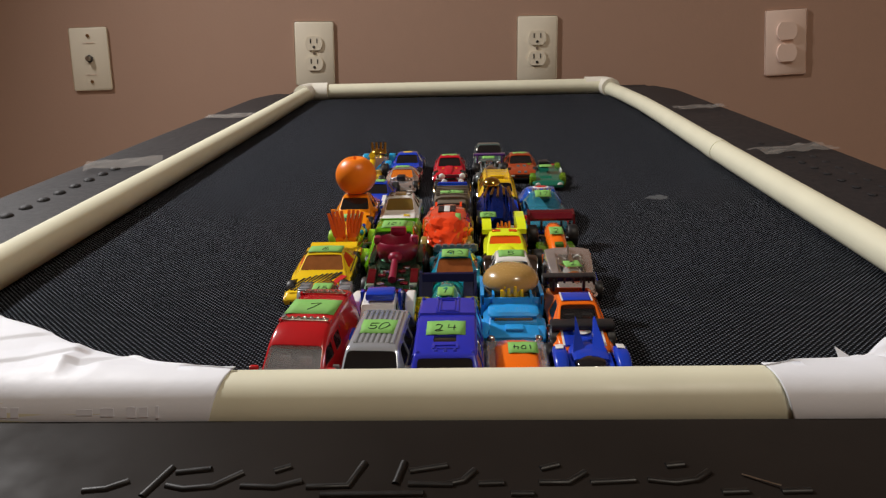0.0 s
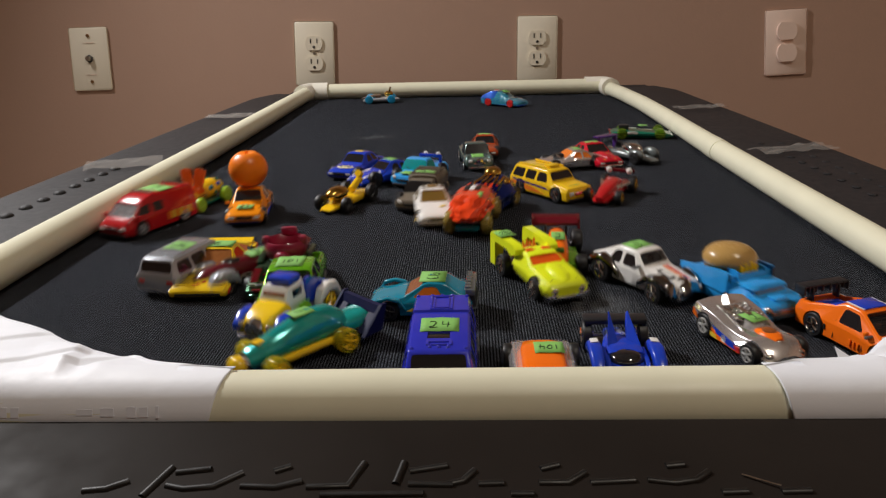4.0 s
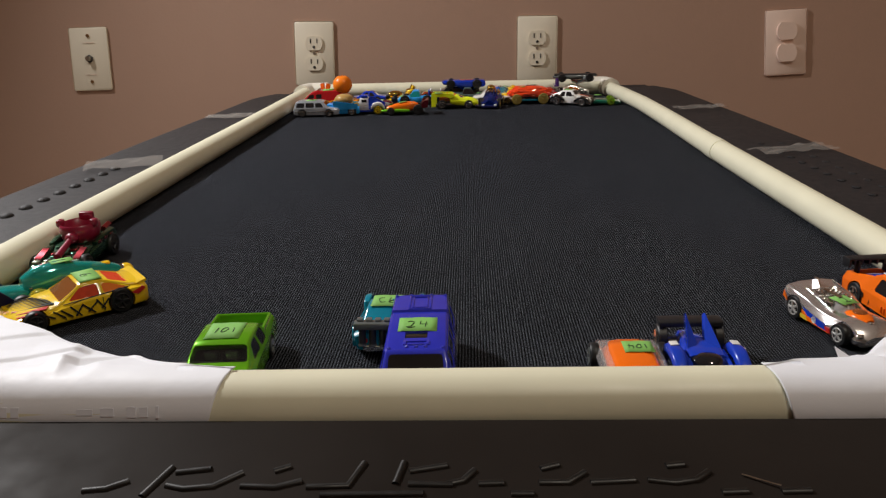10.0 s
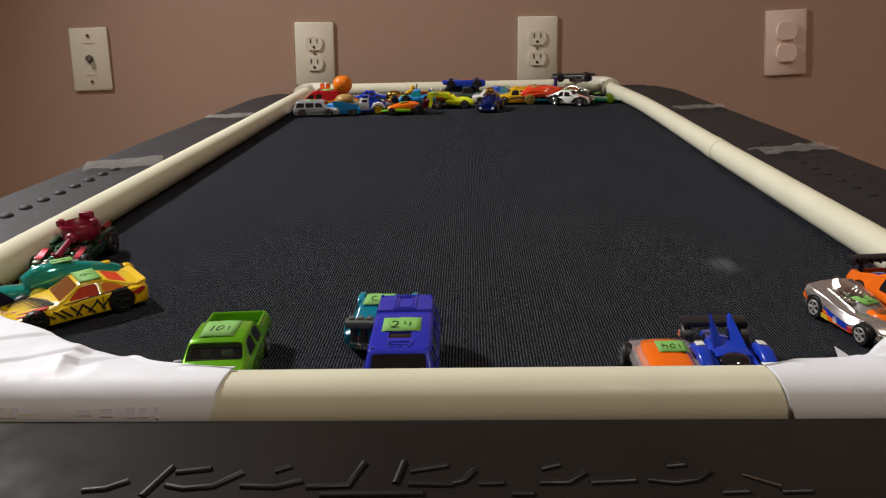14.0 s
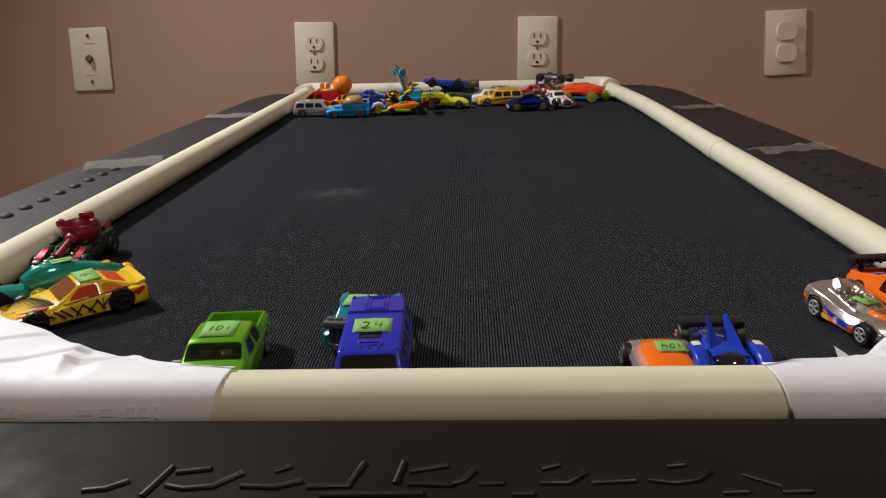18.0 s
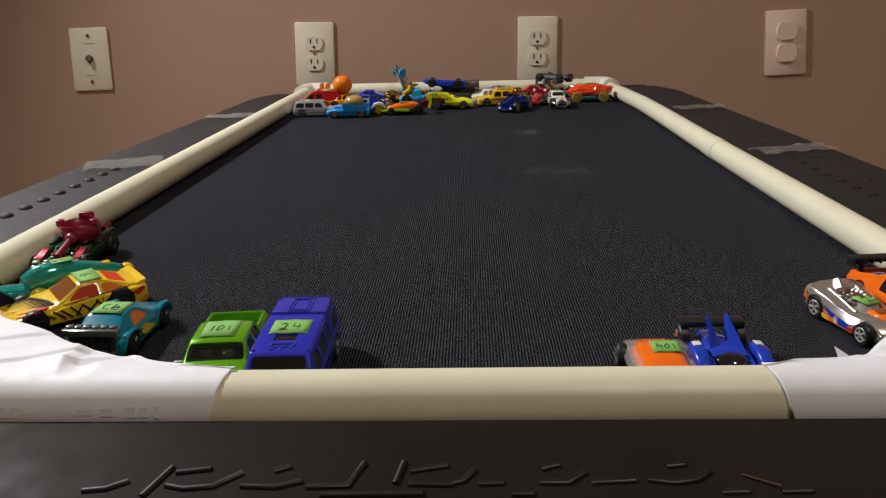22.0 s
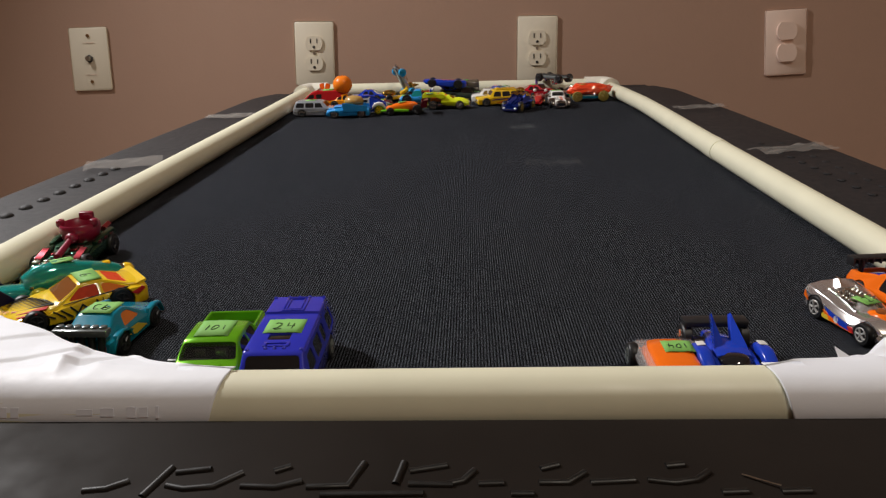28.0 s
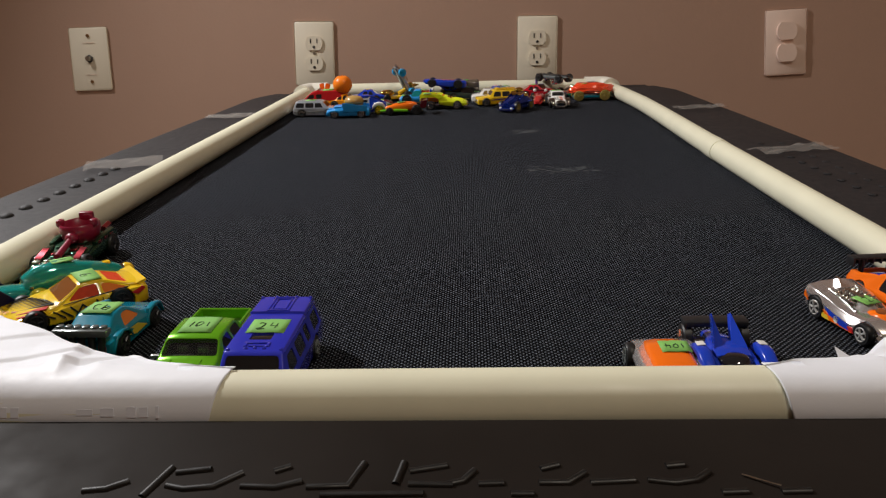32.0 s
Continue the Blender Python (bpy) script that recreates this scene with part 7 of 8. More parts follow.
def motions():
    run_belt()
    go("red_van", (0, -0.0755, 0.3071, -5), (1.7, -0.0755, 0.3071, -5), (2, -0.0868, 0.3081, -6), (2.2, -0.0966, 0.3084, -8), (2.5, -0.1234, 0.3178, -16), (3, -0.1879, 0.3649, -20), (3.5, -0.2587, 0.4235, -17), (4.5, -0.249, 0.7365, -40), (5.5, -0.2459, 1.1249, -80), (6, -0.2475, 1.2439, -88), (32, -0.2475, 1.2439, -88))
    go("suv", (0, -0.0432, 0.3, -3), (1.8, -0.0438, 0.3, -3), (2, -0.0469, 0.2995, -4), (2.2, -0.0567, 0.3018, -18), (2.5, -0.0824, 0.3059, -48), (3, -0.131, 0.3232, -88), (3.5, -0.1556, 0.3446, -158), (4.5, -0.2094, 0.5932, -215), (5.5, -0.2466, 0.9954, -264), (6, -0.2329, 1.1336, -270), (6.5, -0.2394, 1.148, -272), (32, -0.2403, 1.1481, -272))
    go("van24", (0, -0.0119, 0.2955, 0), (2, -0.0129, 0.2962, 0), (3, -0.0127, 0.2968, 0), (3.5, -0.0138, 0.2987, 0), (5.5, -0.0171, 0.2993, 1), (6, -0.0191, 0.2988, 1), (6.5, -0.0204, 0.2994, 1), (7.5, -0.0222, 0.2995, 1), (9, -0.0235, 0.2995, 1), (13, -0.0302, 0.2996, 1), (14.5, -0.0333, 0.2997, 1), (16.5, -0.0414, 0.2993, 2), (17.5, -0.0442, 0.2993, 2), (19, -0.0477, 0.2988, 3), (20, -0.0534, 0.2989, 3), (20.5, -0.0607, 0.2991, 2), (21, -0.0749, 0.2988, 1), (21.5, -0.0813, 0.2983, 1), (23, -0.0834, 0.2984, 1), (25.5, -0.0834, 0.2984, 1), (28, -0.0856, 0.299, 1), (28.6, -0.0886, 0.2991, 0), (29.2, -0.0925, 0.2992, 0), (29.6, -0.0934, 0.2992, -1), (32, -0.0936, 0.2992, -1))
    go("car104", (0, 0.0196, 0.2955, 0), (2.5, 0.0251, 0.2955, 0), (3, 0.0276, 0.2955, 0), (3.5, 0.0313, 0.2955, 0), (5.5, 0.0315, 0.2955, 0), (6, 0.0449, 0.2955, 0), (6.5, 0.05, 0.2955, 0), (7, 0.0524, 0.2955, 0), (9, 0.0640, 0.2955, 0), (10.5, 0.0762, 0.2955, 0), (11.5, 0.0847, 0.2955, 0), (13, 0.0866, 0.2955, 0), (19, 0.0863, 0.2955, 0), (23, 0.0838, 0.2955, 0), (28, 0.0893, 0.2955, 0), (32, 0.0880, 0.2955, 0))
    go("horn", (0, 0.0525, 0.3040, 0), (2, 0.0533, 0.3045, 0), (2.5, 0.0575, 0.3085, 0), (3, 0.0597, 0.3096, 0), (3.5, 0.0656, 0.3107, 0), (5.5, 0.0726, 0.3065, 0), (6, 0.0773, 0.3059, 0), (6.5, 0.0821, 0.3069, 0), (7.5, 0.0852, 0.3069, 0), (9, 0.0955, 0.3067, 0), (10, 0.1042, 0.3066, 0), (10.5, 0.1072, 0.3065, 0), (11.5, 0.1150, 0.3063, 0), (13, 0.1158, 0.3063, 0), (19, 0.1140, 0.3063, 0), (23, 0.1146, 0.3063, 0), (28, 0.1160, 0.3063, 0), (32, 0.1160, 0.3063, 0))
    go("red_racer", (0, -0.0827, 0.3632, 0), (1.8, -0.0827, 0.3632, 0), (2.2, -0.0806, 0.3558, -2), (2.5, -0.0924, 0.361, -2), (3, -0.1148, 0.3579, -18), (3.5, -0.1206, 0.3415, -30), (4.5, -0.177, 0.6076, -60), (5.5, -0.2228, 0.9893, -80), (6, -0.1699, 1.1833, -90), (7, -0.1606, 1.1817, -90), (7.5, -0.1541, 1.1877, -90), (32, -0.1549, 1.1949, -90))
    go("white_blue", (0, -0.0467, 0.3413, 0), (1.8, -0.0467, 0.3413, 0), (2.2, -0.0495, 0.3414, -2), (2.5, -0.0587, 0.3379, -4), (3, -0.0786, 0.3363, -3), (3.5, -0.0853, 0.3012, -4), (4.5, -0.1245, 0.4919, -50), (5.5, -0.159, 0.8297, -82), (6, -0.1127, 1.0988, -85), (6.5, -0.0859, 1.1341, -85), (7, -0.1022, 1.1233, -88), (7.5, -0.207, 1.1837, -88), (9, -0.1623, 1.1614, -88), (32, -0.1605, 1.1611, -88))
    go("hotrod", (0, -0.0137, 0.3501, 0), (2, -0.0143, 0.3486, 0), (2.5, -0.0253, 0.3481, -3), (3, -0.0451, 0.335, -4), (3.5, -0.0549, 0.303, -8), (4.5, -0.1319, 0.3778, -100), (5.5, -0.2014, 0.4605, -186), (6, -0.1737, 0.4135, -165), (6.5, -0.1188, 0.3739, -197), (7, -0.1781, 0.3519, -223), (7.5, -0.226, 0.392, -222), (8, -0.246, 0.408, -228), (32, -0.246, 0.409, -228))
    go("burger", (0, 0.0202, 0.3555, 0), (2, 0.0196, 0.3556, 0), (2.5, 0.0237, 0.3554, 2), (3, 0.0792, 0.3522, 12), (3.5, 0.1512, 0.337, 25), (4.5, 0.1439, 0.4978, 20), (5.5, 0.088, 0.7865, -28), (6, 0.0075, 1.0065, -38), (6.5, -0.0455, 1.1614, -82), (7, -0.0583, 1.1499, -80), (7.5, -0.1616, 1.1335, -82), (8, -0.1933, 1.152, -85), (9, -0.2042, 1.1537, -85), (13, -0.206, 1.154, -85), (16.5, -0.1911, 1.1383, -88), (19, -0.1865, 1.131, -88), (32, -0.1865, 1.131, -88))
    go("orange_pickup", (0, 0.0519, 0.3422, 0), (2.3, 0.0519, 0.3422, 0), (2.5, 0.053, 0.3422, 2), (3, 0.1155, 0.3404, 25), (3.5, 0.1734, 0.3184, 22), (4.5, 0.1945, 0.3479, 16), (5.5, 0.2088, 0.3585, 6), (6, 0.2090, 0.3585, 4), (7.5, 0.2054, 0.3571, 4), (9, 0.2182, 0.3617, 5), (11, 0.2298, 0.367, 6), (32, 0.2298, 0.367, 6))
    go("yellow_sports", (0, -0.0902, 0.4192, 0), (1.8, -0.0906, 0.4193, 0), (2.2, -0.0945, 0.4167, 2), (2.5, -0.097, 0.4201, 2), (3, -0.1111, 0.4207, 3), (3.5, -0.1453, 0.4189, 4), (4.5, -0.1674, 0.4624, -2), (5.5, -0.1795, 0.503, 2), (6, -0.1528, 0.4619, 8), (6.5, -0.0854, 0.3883, -28), (7, -0.145, 0.37, -28), (7.5, -0.21, 0.371, -42), (8, -0.229, 0.381, -49), (32, -0.229, 0.381, -49))
    go("tank", (0, -0.0461, 0.4175, 0), (2, -0.0481, 0.4176, 0), (2.5, -0.0621, 0.4333, 2), (3, -0.0817, 0.4297, 4), (3.5, -0.0891, 0.411, 4), (4.5, -0.1685, 0.4426, 0), (5.5, -0.2701, 0.5022, 3), (6, -0.2701, 0.5377, 3), (6.5, -0.2701, 0.5266, 3), (7, -0.2701, 0.4749, 3), (7.5, -0.2701, 0.4537, 3), (8, -0.2701, 0.4658, 3), (32, -0.2701, 0.4658, 3))
    go("teal_coupe", (0, -0.0102, 0.4125, 0), (2, -0.0109, 0.4104, 0), (2.5, -0.0193, 0.4046, -8), (3, -0.0333, 0.4059, -40), (3.5, -0.0338, 0.3965, -68), (4.5, -0.0172, 0.3646, -120), (5.5, -0.0064, 0.3528, -176), (6, -0.0105, 0.3529, -180), (6.5, -0.0206, 0.3548, -182), (7, -0.0306, 0.3528, -182), (7.5, -0.0394, 0.353, -182), (9, -0.0427, 0.3516, -182), (13, -0.0452, 0.354, -183), (14.5, -0.0479, 0.354, -183), (16.5, -0.0527, 0.3534, -184), (19, -0.0597, 0.3536, -185), (20, -0.0681, 0.3554, -186), (20.5, -0.0773, 0.3541, -186), (21, -0.089, 0.3608, -186), (21.5, -0.1502, 0.3434, -186), (22, -0.184, 0.347, -183), (23, -0.189, 0.347, -183), (32, -0.189, 0.347, -183))
    go("white_coupe", (0, 0.0229, 0.4005, 0), (2.5, 0.0158, 0.4028, 0), (3, 0.0328, 0.385, 14), (3.5, 0.0765, 0.3481, 18), (4.5, 0.1099, 0.5204, 60), (5.5, 0.1297, 0.8368, 110), (6, 0.1716, 1.194, 90), (7, 0.1660, 1.2095, 80), (9, 0.1660, 1.2150, 62), (13, 0.1660, 1.2150, 60), (16, 0.1482, 1.2060, 50), (19, 0.1405, 1.2021, 10), (32, 0.1399, 1.2021, 4))
    go("silver_racer", (0, 0.059, 0.4105, 0), (2.2, 0.0497, 0.4130, 0), (2.5, 0.0449, 0.416, 3), (3, 0.059, 0.4098, 10), (3.5, 0.1092, 0.3638, 16), (4.5, 0.1430, 0.3234, 18), (5.5, 0.1590, 0.3225, 10), (6, 0.1622, 0.3220, 8), (7, 0.1615, 0.3240, 8), (7.5, 0.1635, 0.3260, 9), (9, 0.1815, 0.3490, 11), (10, 0.1885, 0.3514, 13), (11, 0.1990, 0.3514, 13), (32, 0.1996, 0.3514, 13))
    go("flame", (0, -0.0842, 0.4755, 0), (1.8, -0.0861, 0.4755, -20), (2, -0.1224, 0.4772, -72), (2.2, -0.1691, 0.4755, -68), (2.5, -0.2513, 0.4922, -30), (3, -0.2461, 0.5319, -8), (3.5, -0.2266, 0.516, 0), (4.5, -0.249, 0.8319, -40), (5.5, -0.2451, 1.2156, -60), (6, -0.249, 1.3095, -40), (32, -0.2507, 1.3086, -35))
    go("green_pickup", (0, -0.0517, 0.4652, 0), (1.8, -0.0555, 0.4654, 0), (2, -0.059, 0.4656, 0), (2.5, -0.0647, 0.462, 2), (3, -0.0685, 0.4675, 4), (3.5, -0.1077, 0.4414, 4), (4.5, -0.0987, 0.3427, 4), (5.5, -0.0901, 0.2965, 4), (6, -0.1195, 0.301, 4), (6.5, -0.1205, 0.2998, 4), (7, -0.1135, 0.2977, 2), (7.5, -0.1091, 0.2964, 2), (9, -0.111, 0.2963, 3), (11.5, -0.116, 0.2984, 4), (13, -0.1162, 0.2991, 4), (19, -0.1167, 0.2991, 4), (20.5, -0.1135, 0.299, 4), (21, -0.116, 0.2991, 5), (23, -0.116, 0.2991, 5), (28, -0.1192, 0.2997, 2), (28.6, -0.1202, 0.301, 2), (29.2, -0.1271, 0.3037, -1), (29.6, -0.1288, 0.3037, -1), (32, -0.1285, 0.3037, -1))
    go("beetle", (0, -0.0167, 0.4854, 0), (1.8, -0.0194, 0.4855, 0), (2.2, -0.0275, 0.4899, 0), (2.5, -0.0291, 0.4914, 0), (3, -0.0339, 0.4849, 2), (3.5, -0.0279, 0.4679, 5), (4.5, 0.0652, 0.7185, -40), (5.5, 0.2082, 1.1106, -84), (6, 0.1941, 1.2251, -88), (6.5, 0.1857, 1.2114, -88), (7, 0.142, 1.2269, -86), (7.5, 0.0921, 1.2131, -86), (9, 0.0943, 1.2433, -88), (13, 0.1155, 1.2395, -86), (14.5, 0.12, 1.2386, -86), (16.5, 0.1622, 1.2791, -110), (17, 0.1902, 1.2737, -90), (17.8, 0.1879, 1.2578, -120), (18.5, 0.1924, 1.2569, -100), (19, 0.1964, 1.2402, -92), (21, 0.1994, 1.2476, -92), (25, 0.1988, 1.2557, -88), (32, 0.204, 1.2711, -88))
    go("neon", (0, 0.0214, 0.4585, 0), (2, 0.0196, 0.4586, 0), (2.5, 0.0137, 0.4612, 0), (3, 0.0182, 0.4527, 3), (3.5, 0.0241, 0.3661, 0), (4.5, 0.0729, 0.5227, 70), (5.5, 0.146, 0.7737, 148), (6, 0.097, 1.0362, 95), (6.5, 0.0724, 1.1751, 92), (7, 0.0597, 1.2057, 88), (7.5, -0.0235, 1.2054, 88), (9, -0.0235, 1.2054, 88), (13, -0.0271, 1.2061, 88), (16.5, -0.0382, 1.2079, 90), (19, -0.0398, 1.201, 90), (21, -0.0325, 1.1998, 88), (23, -0.0316, 1.1996, 88), (28, -0.038, 1.2007, 88), (32, -0.0417, 1.2013, 88))
    go("orange_racer", (0, 0.056, 0.4692, 0), (2.2, 0.0512, 0.4694, 0), (2.5, 0.0447, 0.4673, 0), (3, 0.0457, 0.4624, 6), (3.5, 0.0529, 0.4056, 12), (4.5, 0.0566, 0.5517, -30), (5.5, 0.0421, 0.8437, -60), (6, -0.012, 1.1452, -80), (6.5, 0.007, 1.1783, -85), (7, -0.0418, 1.1658, -85), (7.5, -0.0993, 1.1617, -85), (9, -0.1026, 1.1488, -86), (13, -0.1008, 1.1485, -86), (32, -0.1044, 1.1491, -86))
    go("fruit", (0, -0.09, 0.5514, 0), (1.8, -0.0919, 0.5466, 0), (2.2, -0.0971, 0.5263, -2), (2.5, -0.1026, 0.506, -2), (3, -0.1073, 0.5006, -2), (3.5, -0.1514, 0.4892, -12), (4.5, -0.2019, 0.766, 40), (5.5, -0.2425, 1.0813, 70), (6, -0.2006, 1.2253, 85), (6.5, -0.203, 1.2409, 85), (32, -0.203, 1.2409, 85))
    go("white_sedan", (0, -0.0546, 0.5477, 0), (2.2, -0.0581, 0.5479, 0), (2.5, -0.0725, 0.542, 0), (3, -0.0564, 0.5343, 0), (3.5, -0.0584, 0.486, -12), (4.5, 0.0199, 0.757, 40), (5.5, 0.0642, 1.1282, 70), (6, 0.042, 1.2355, 88), (32, 0.0391, 1.2684, 88))
    go("brown", (0, -0.0148, 0.5384, 0), (2.2, -0.0215, 0.5423, 0), (2.5, -0.0281, 0.5427, 0), (3, -0.0263, 0.5426, 0), (3.5, -0.0235, 0.5254, 0), (4.5, -0.0862, 0.7514, -40), (5.5, -0.1638, 0.9524, -75), (6, -0.1007, 1.2098, -86), (6.6, -0.018, 1.325, -88, 0.004, 0, 0), (7.5, -0.018, 1.325, -88, 0.007, 0, 0), (32, -0.018, 1.325, -88, 0.007, 0, 0))
    go("jeep", (0, -0.0153, 0.5682, 0), (2.2, -0.0154, 0.5739, 0), (2.5, -0.0118, 0.5427, 3), (3, -0.0251, 0.5785, 0), (3.5, -0.0324, 0.5909, -3), (4.5, -0.0784, 0.8521, -60), (5.5, -0.1282, 1.1426, -88), (6, -0.092, 1.2564, -90), (32, -0.0882, 1.2724, -90))
    go("bluegold", (0, 0.0199, 0.5471, 0), (2.2, 0.0121, 0.5475, 0), (2.5, 0.0086, 0.5445, 0), (3, 0.0102, 0.5411, 0), (3.5, 0.0061, 0.495, -8), (4.5, 0.0405, 0.7802, -50), (5.5, 0.1061, 1.1272, -85), (6, 0.1186, 1.2235, -88), (7, 0.0646, 1.2488, -60), (7.5, 0.0379, 1.238, -30), (9, 0.0374, 1.2228, -10), (13, 0.0323, 1.173, -10), (14.5, 0.0341, 1.1727, -20), (16.5, 0.0736, 1.1661, -80), (17, 0.091, 1.1632, -86), (18, 0.091, 1.1632, -86), (19, 0.0953, 1.1624, -82), (20, 0.0866, 1.1639, -60), (21, 0.0727, 1.1662, -40), (23, 0.071, 1.1665, -32), (28, 0.0762, 1.1656, -30), (32, 0.0727, 1.1662, -34))
    go("teal_glass", (0, 0.0547, 0.5502, 0), (1.8, 0.0546, 0.5587, 0), (2, 0.053, 0.586, 2), (2.2, 0.0487, 0.614, 4), (2.5, 0.0532, 0.6601, 6), (3, 0.0592, 0.8518, 38), (3.5, 0.0526, 1.1476, 48), (4.5, 0.0629, 1.2325, 60), (5.5, 0.0691, 1.2627, 88), (6, 0.0757, 1.2614, 88), (7, 0.0604, 1.2808, 88), (32, 0.0612, 1.2976, 88))
    go("blue_stripe", (0, -0.0803, 0.6072, 0), (1.8, -0.0803, 0.6072, 0), (2.2, -0.0818, 0.6073, 0), (2.5, -0.0805, 0.6155, -8), (3, -0.0895, 0.6204, -14), (3.5, -0.0871, 0.5823, -4), (4.5, -0.072, 0.9454, -90), (5.5, -0.0278, 1.2811, -92), (6, -0.0211, 1.2964, -92), (6.4, -0.0144, 1.3295, -92), (6.6, 0, 1.3, -92, 0.03, 0, 60), (6.8, -0.01, 1.3, -92, 0.055, 0, 120), (7, -0.02, 1.3, -92, 0.052, -14, 165), (7.5, -0.01, 1.305, -92, 0.04, 0, 180), (9, -0.01, 1.305, -90, 0.036, 0, 180), (14.5, -0.01, 1.305, -90, 0.036, 0, 180), (16.5, -0.042, 1.305, -91, 0.037, 3, 180), (32, -0.042, 1.305, -91, 0.037, 3, 180))
    go("greyflame", (0, -0.0636, 0.6679, 0), (2.2, -0.0678, 0.6682, 0), (2.5, -0.0582, 0.6603, 0), (3, 0.0054, 0.6644, -60), (3.5, 0.0722, 0.6482, -70), (4.5, 0.1229, 0.9423, -80), (5.5, 0.192, 1.2559, -88), (6, 0.1732, 1.3277, -88), (32, 0.1732, 1.3277, -88))
    go("yellow_pickup", (0, 0.0217, 0.5963, 0), (2, 0.0145, 0.6049, 0), (2.5, 0.0244, 0.6168, 2), (3, 0.009, 0.618, 0), (3.5, 0.0505, 0.5513, 38), (4.5, 0.0794, 0.8108, 30), (5.5, 0.1449, 1.1402, -80), (6, 0.1422, 1.2302, -85), (8, 0.0746, 1.2595, -85), (14.5, 0.0783, 1.2424, -85), (16.5, 0.0489, 1.2319, -80), (32, 0.047, 1.2323, -80))
    go("green_racer", (0, 0.0705, 0.6864, 0), (1.8, 0.0678, 0.6866, 0), (2, 0.0636, 0.6994, 20), (2.2, 0.0708, 0.7303, 62), (2.5, 0.1029, 0.7557, 78), (2.75, 0.1749, 0.7917, 84), (3, 0.2095, 0.8337, 88), (3.5, 0.2095, 0.8372, 88), (4.5, 0.2069, 1.0407, 70), (5.5, 0.2071, 1.2387, 60), (6, 0.2079, 1.2544, 80), (9, 0.2043, 1.2129, 84), (13, 0.2086, 1.2246, 84), (16.5, 0.2086, 1.2683, 84), (32, 0.2086, 1.3152, 84))
    go("gold_creature", (0, -0.0964, 0.7468, 0), (1.7, -0.0964, 0.7468, 0), (1.8, -0.0956, 0.7554, 0), (2, -0.1014, 0.8056, 0), (2.2, -0.1033, 0.881, 2), (2.5, -0.1059, 1.0461, 5), (2.75, -0.1107, 1.1531, 50), (3, -0.1129, 1.2292, 88), (3.25, -0.1296, 1.2469, 20), (3.5, -0.1497, 1.2733, -88), (5.5, -0.1585, 1.3068, -88), (7, -0.1427, 1.3289, -88), (16.5, -0.11, 1.325, -88), (17, -0.116, 1.325, -88, 0.02, 0, -25), (18, -0.122, 1.325, -60, 0.028, -62, 0), (32, -0.122, 1.325, -60, 0.028, -62, 0))
    go("crane", (0, -0.096, 0.6845, 0), (2, -0.0987, 0.6847, 0), (2.5, -0.1059, 0.678, 0), (3, -0.1154, 0.6229, -10), (3.5, -0.1058, 0.5206, -25), (4.5, -0.1083, 0.8058, -20), (5.5, -0.0838, 1.2013, -10), (6, -0.1048, 1.2966, -40), (7, -0.1178, 1.299, -60), (32, -0.1332, 1.3156, -60))
    go("blue_muscle", (0, -0.0633, 0.7257, 0), (2.2, -0.0714, 0.7264, 0), (2.5, -0.0778, 0.727, 0), (3, -0.0881, 0.695, -2), (3.5, -0.0922, 0.665, -3), (4.5, -0.1522, 0.8956, -50), (5.5, -0.1947, 1.2159, -86), (6, -0.182, 1.2756, -88), (32, -0.1865, 1.3096, -88))
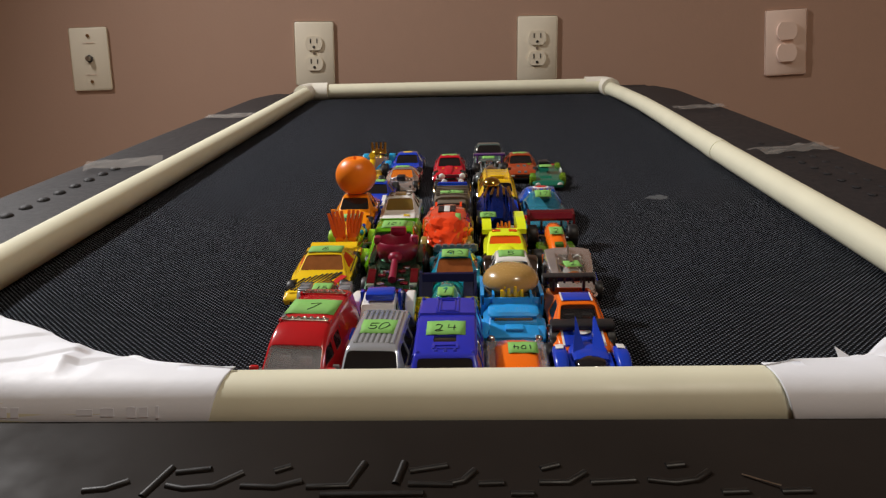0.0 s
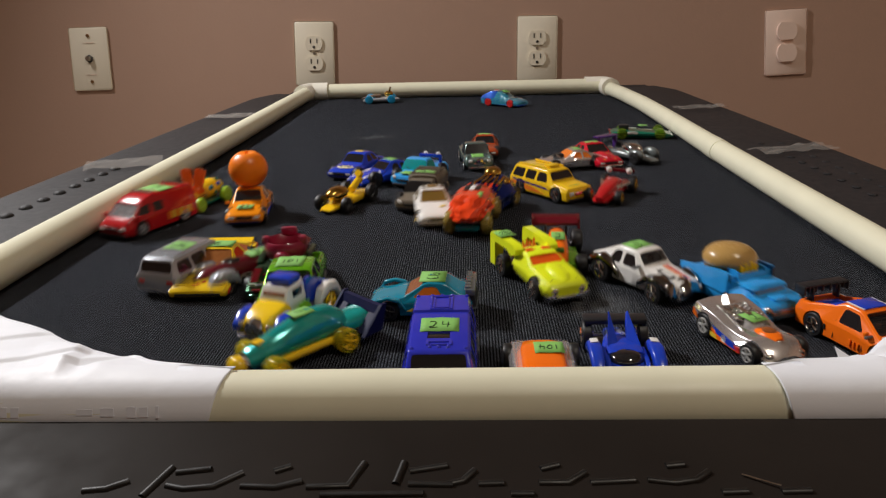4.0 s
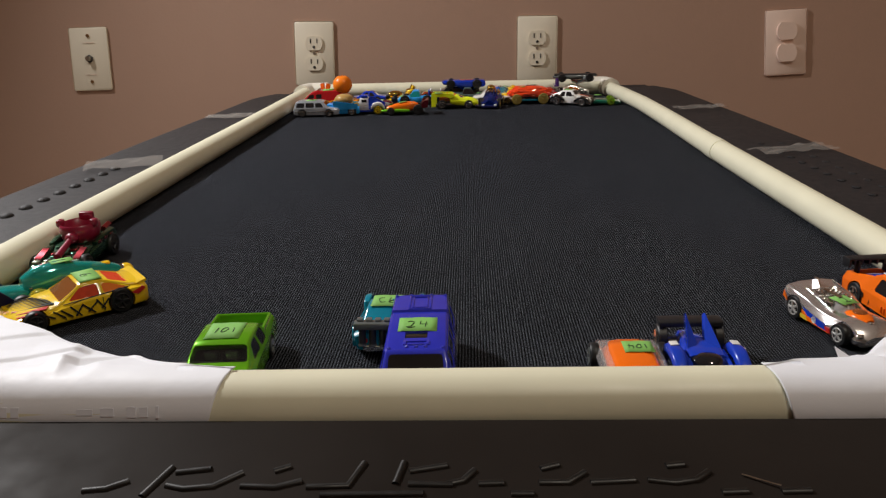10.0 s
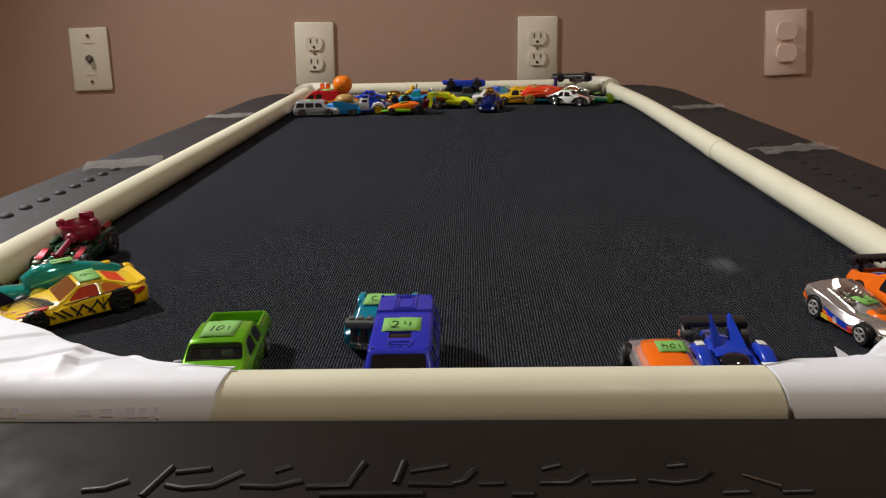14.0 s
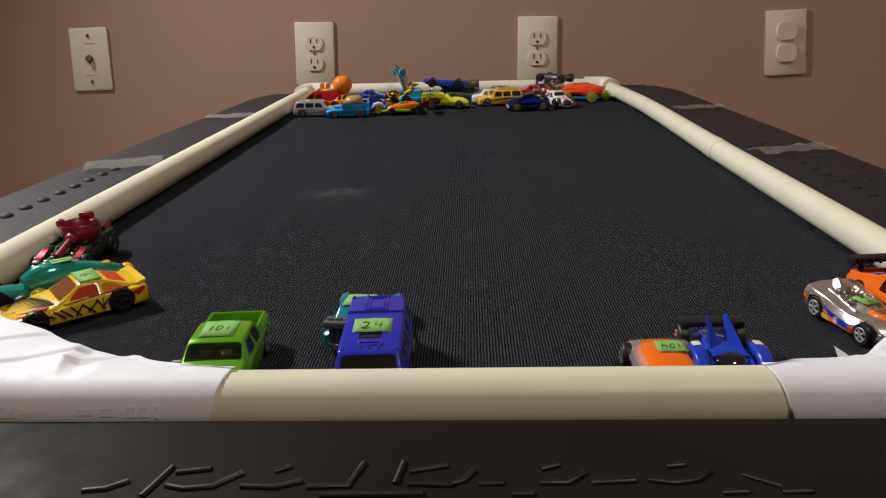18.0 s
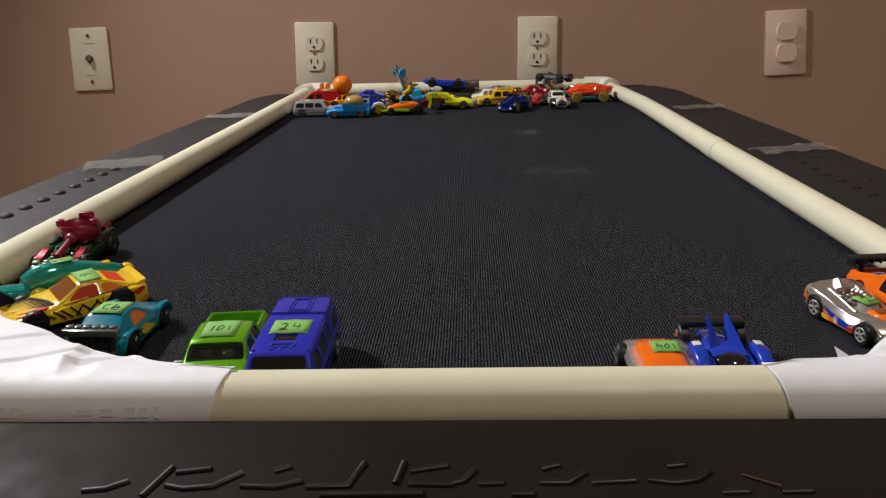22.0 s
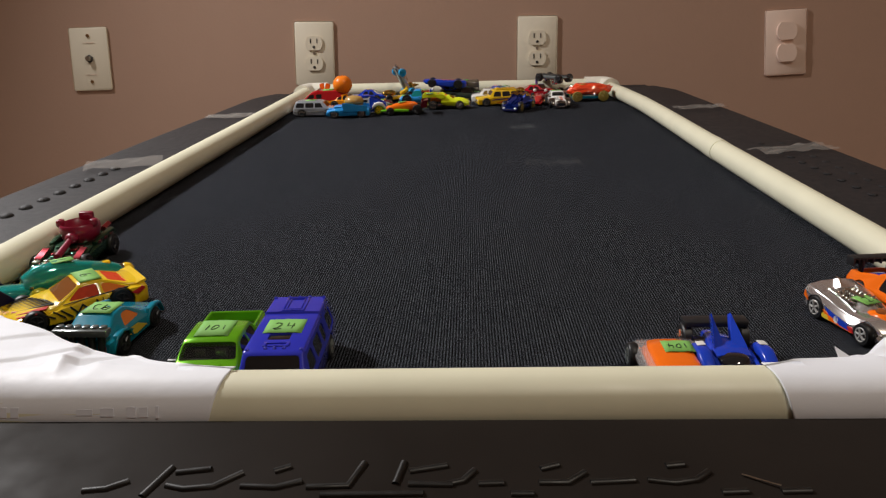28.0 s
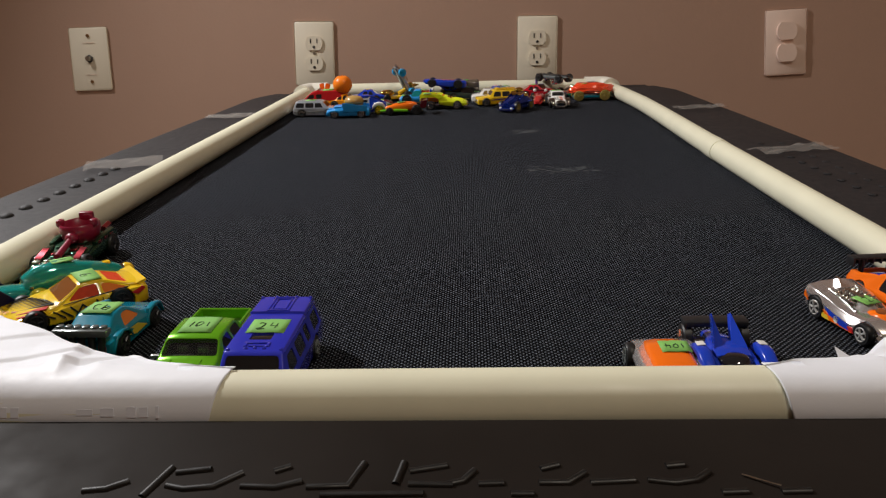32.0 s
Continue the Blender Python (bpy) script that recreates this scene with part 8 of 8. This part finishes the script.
    go("red_car", (0, -0.0206, 0.7078, 0), (2.2, -0.0318, 0.7088, 0), (2.5, -0.0366, 0.7093, 2), (3, 0.0308, 0.686, 35), (3.5, 0.104, 0.6784, 10), (4.5, 0.133, 0.9489, 40), (5.5, 0.1101, 1.2721, 85), (6, 0.1191, 1.3224, 88), (32, 0.1206, 1.3303, 88))
    go("red_rod", (0, -0.0166, 0.6083, 0), (2.2, -0.0167, 0.6125, 0), (2.5, -0.0127, 0.6209, 2), (2.75, 0.0311, 0.6232, 40), (3, 0.0629, 0.6115, 45), (3.5, 0.1008, 0.5198, 3), (4.5, 0.1351, 0.8336, -40), (5.5, 0.1665, 1.1526, -80), (6, 0.1527, 1.2146, -88), (9, 0.1395, 1.2555, -88), (16, 0.1109, 1.2529, -88), (20, 0.1051, 1.2406, -40), (23, 0.1145, 1.2362, -10), (32, 0.1145, 1.2362, -10))
    go("purple_grey", (0, 0.0185, 0.6841, 0), (2, 0.0153, 0.6844, 0), (2.5, 0.0134, 0.7205, 0), (3, 0.0707, 0.6947, 48), (3.5, 0.1391, 0.6792, 28), (4.5, 0.1711, 0.9874, 50), (5.5, 0.1674, 1.2964, 80), (6, 0.1756, 1.3303, 88), (8, 0.185, 1.325, 88, 0.018, 0, 90), (9, 0.185, 1.325, 88, 0.04, 0, 178), (13, 0.185, 1.325, 88, 0.04, 0, 180), (16.5, 0.16, 1.325, 76, 0.04, 0, 180), (18, 0.150, 1.322, 45, 0.04, 0, 180), (32, 0.148, 1.322, 40, 0.04, 0, 180))
    go("orange_coupe", (0, 0.0488, 0.7167, 0), (2.2, 0.0355, 0.7321, 0), (2.5, 0.0257, 0.7821, 0), (3, 0.0105, 0.8177, -5), (3.5, 0.0242, 0.7823, 3), (4.5, 0.0046, 0.9082, -8), (5.5, -0.0082, 1.0482, -18), (6, -0.044, 1.2054, -80), (6.5, -0.0742, 1.2569, -88), (32, -0.0857, 1.2913, -88))
    go("greygreen", (0, 0.0184, 0.7584, 0), (2.2, 0.0041, 0.7687, 0), (2.5, -0.0046, 0.7879, 0), (3, -0.0187, 0.7739, 0), (3.5, 0.0039, 0.676, 3), (4.5, 0.0057, 0.9415, 20), (5.5, 0.0105, 1.1964, 80), (6, -0.0021, 1.2732, 88), (32, -0.0066, 1.3078, 88))


motions()
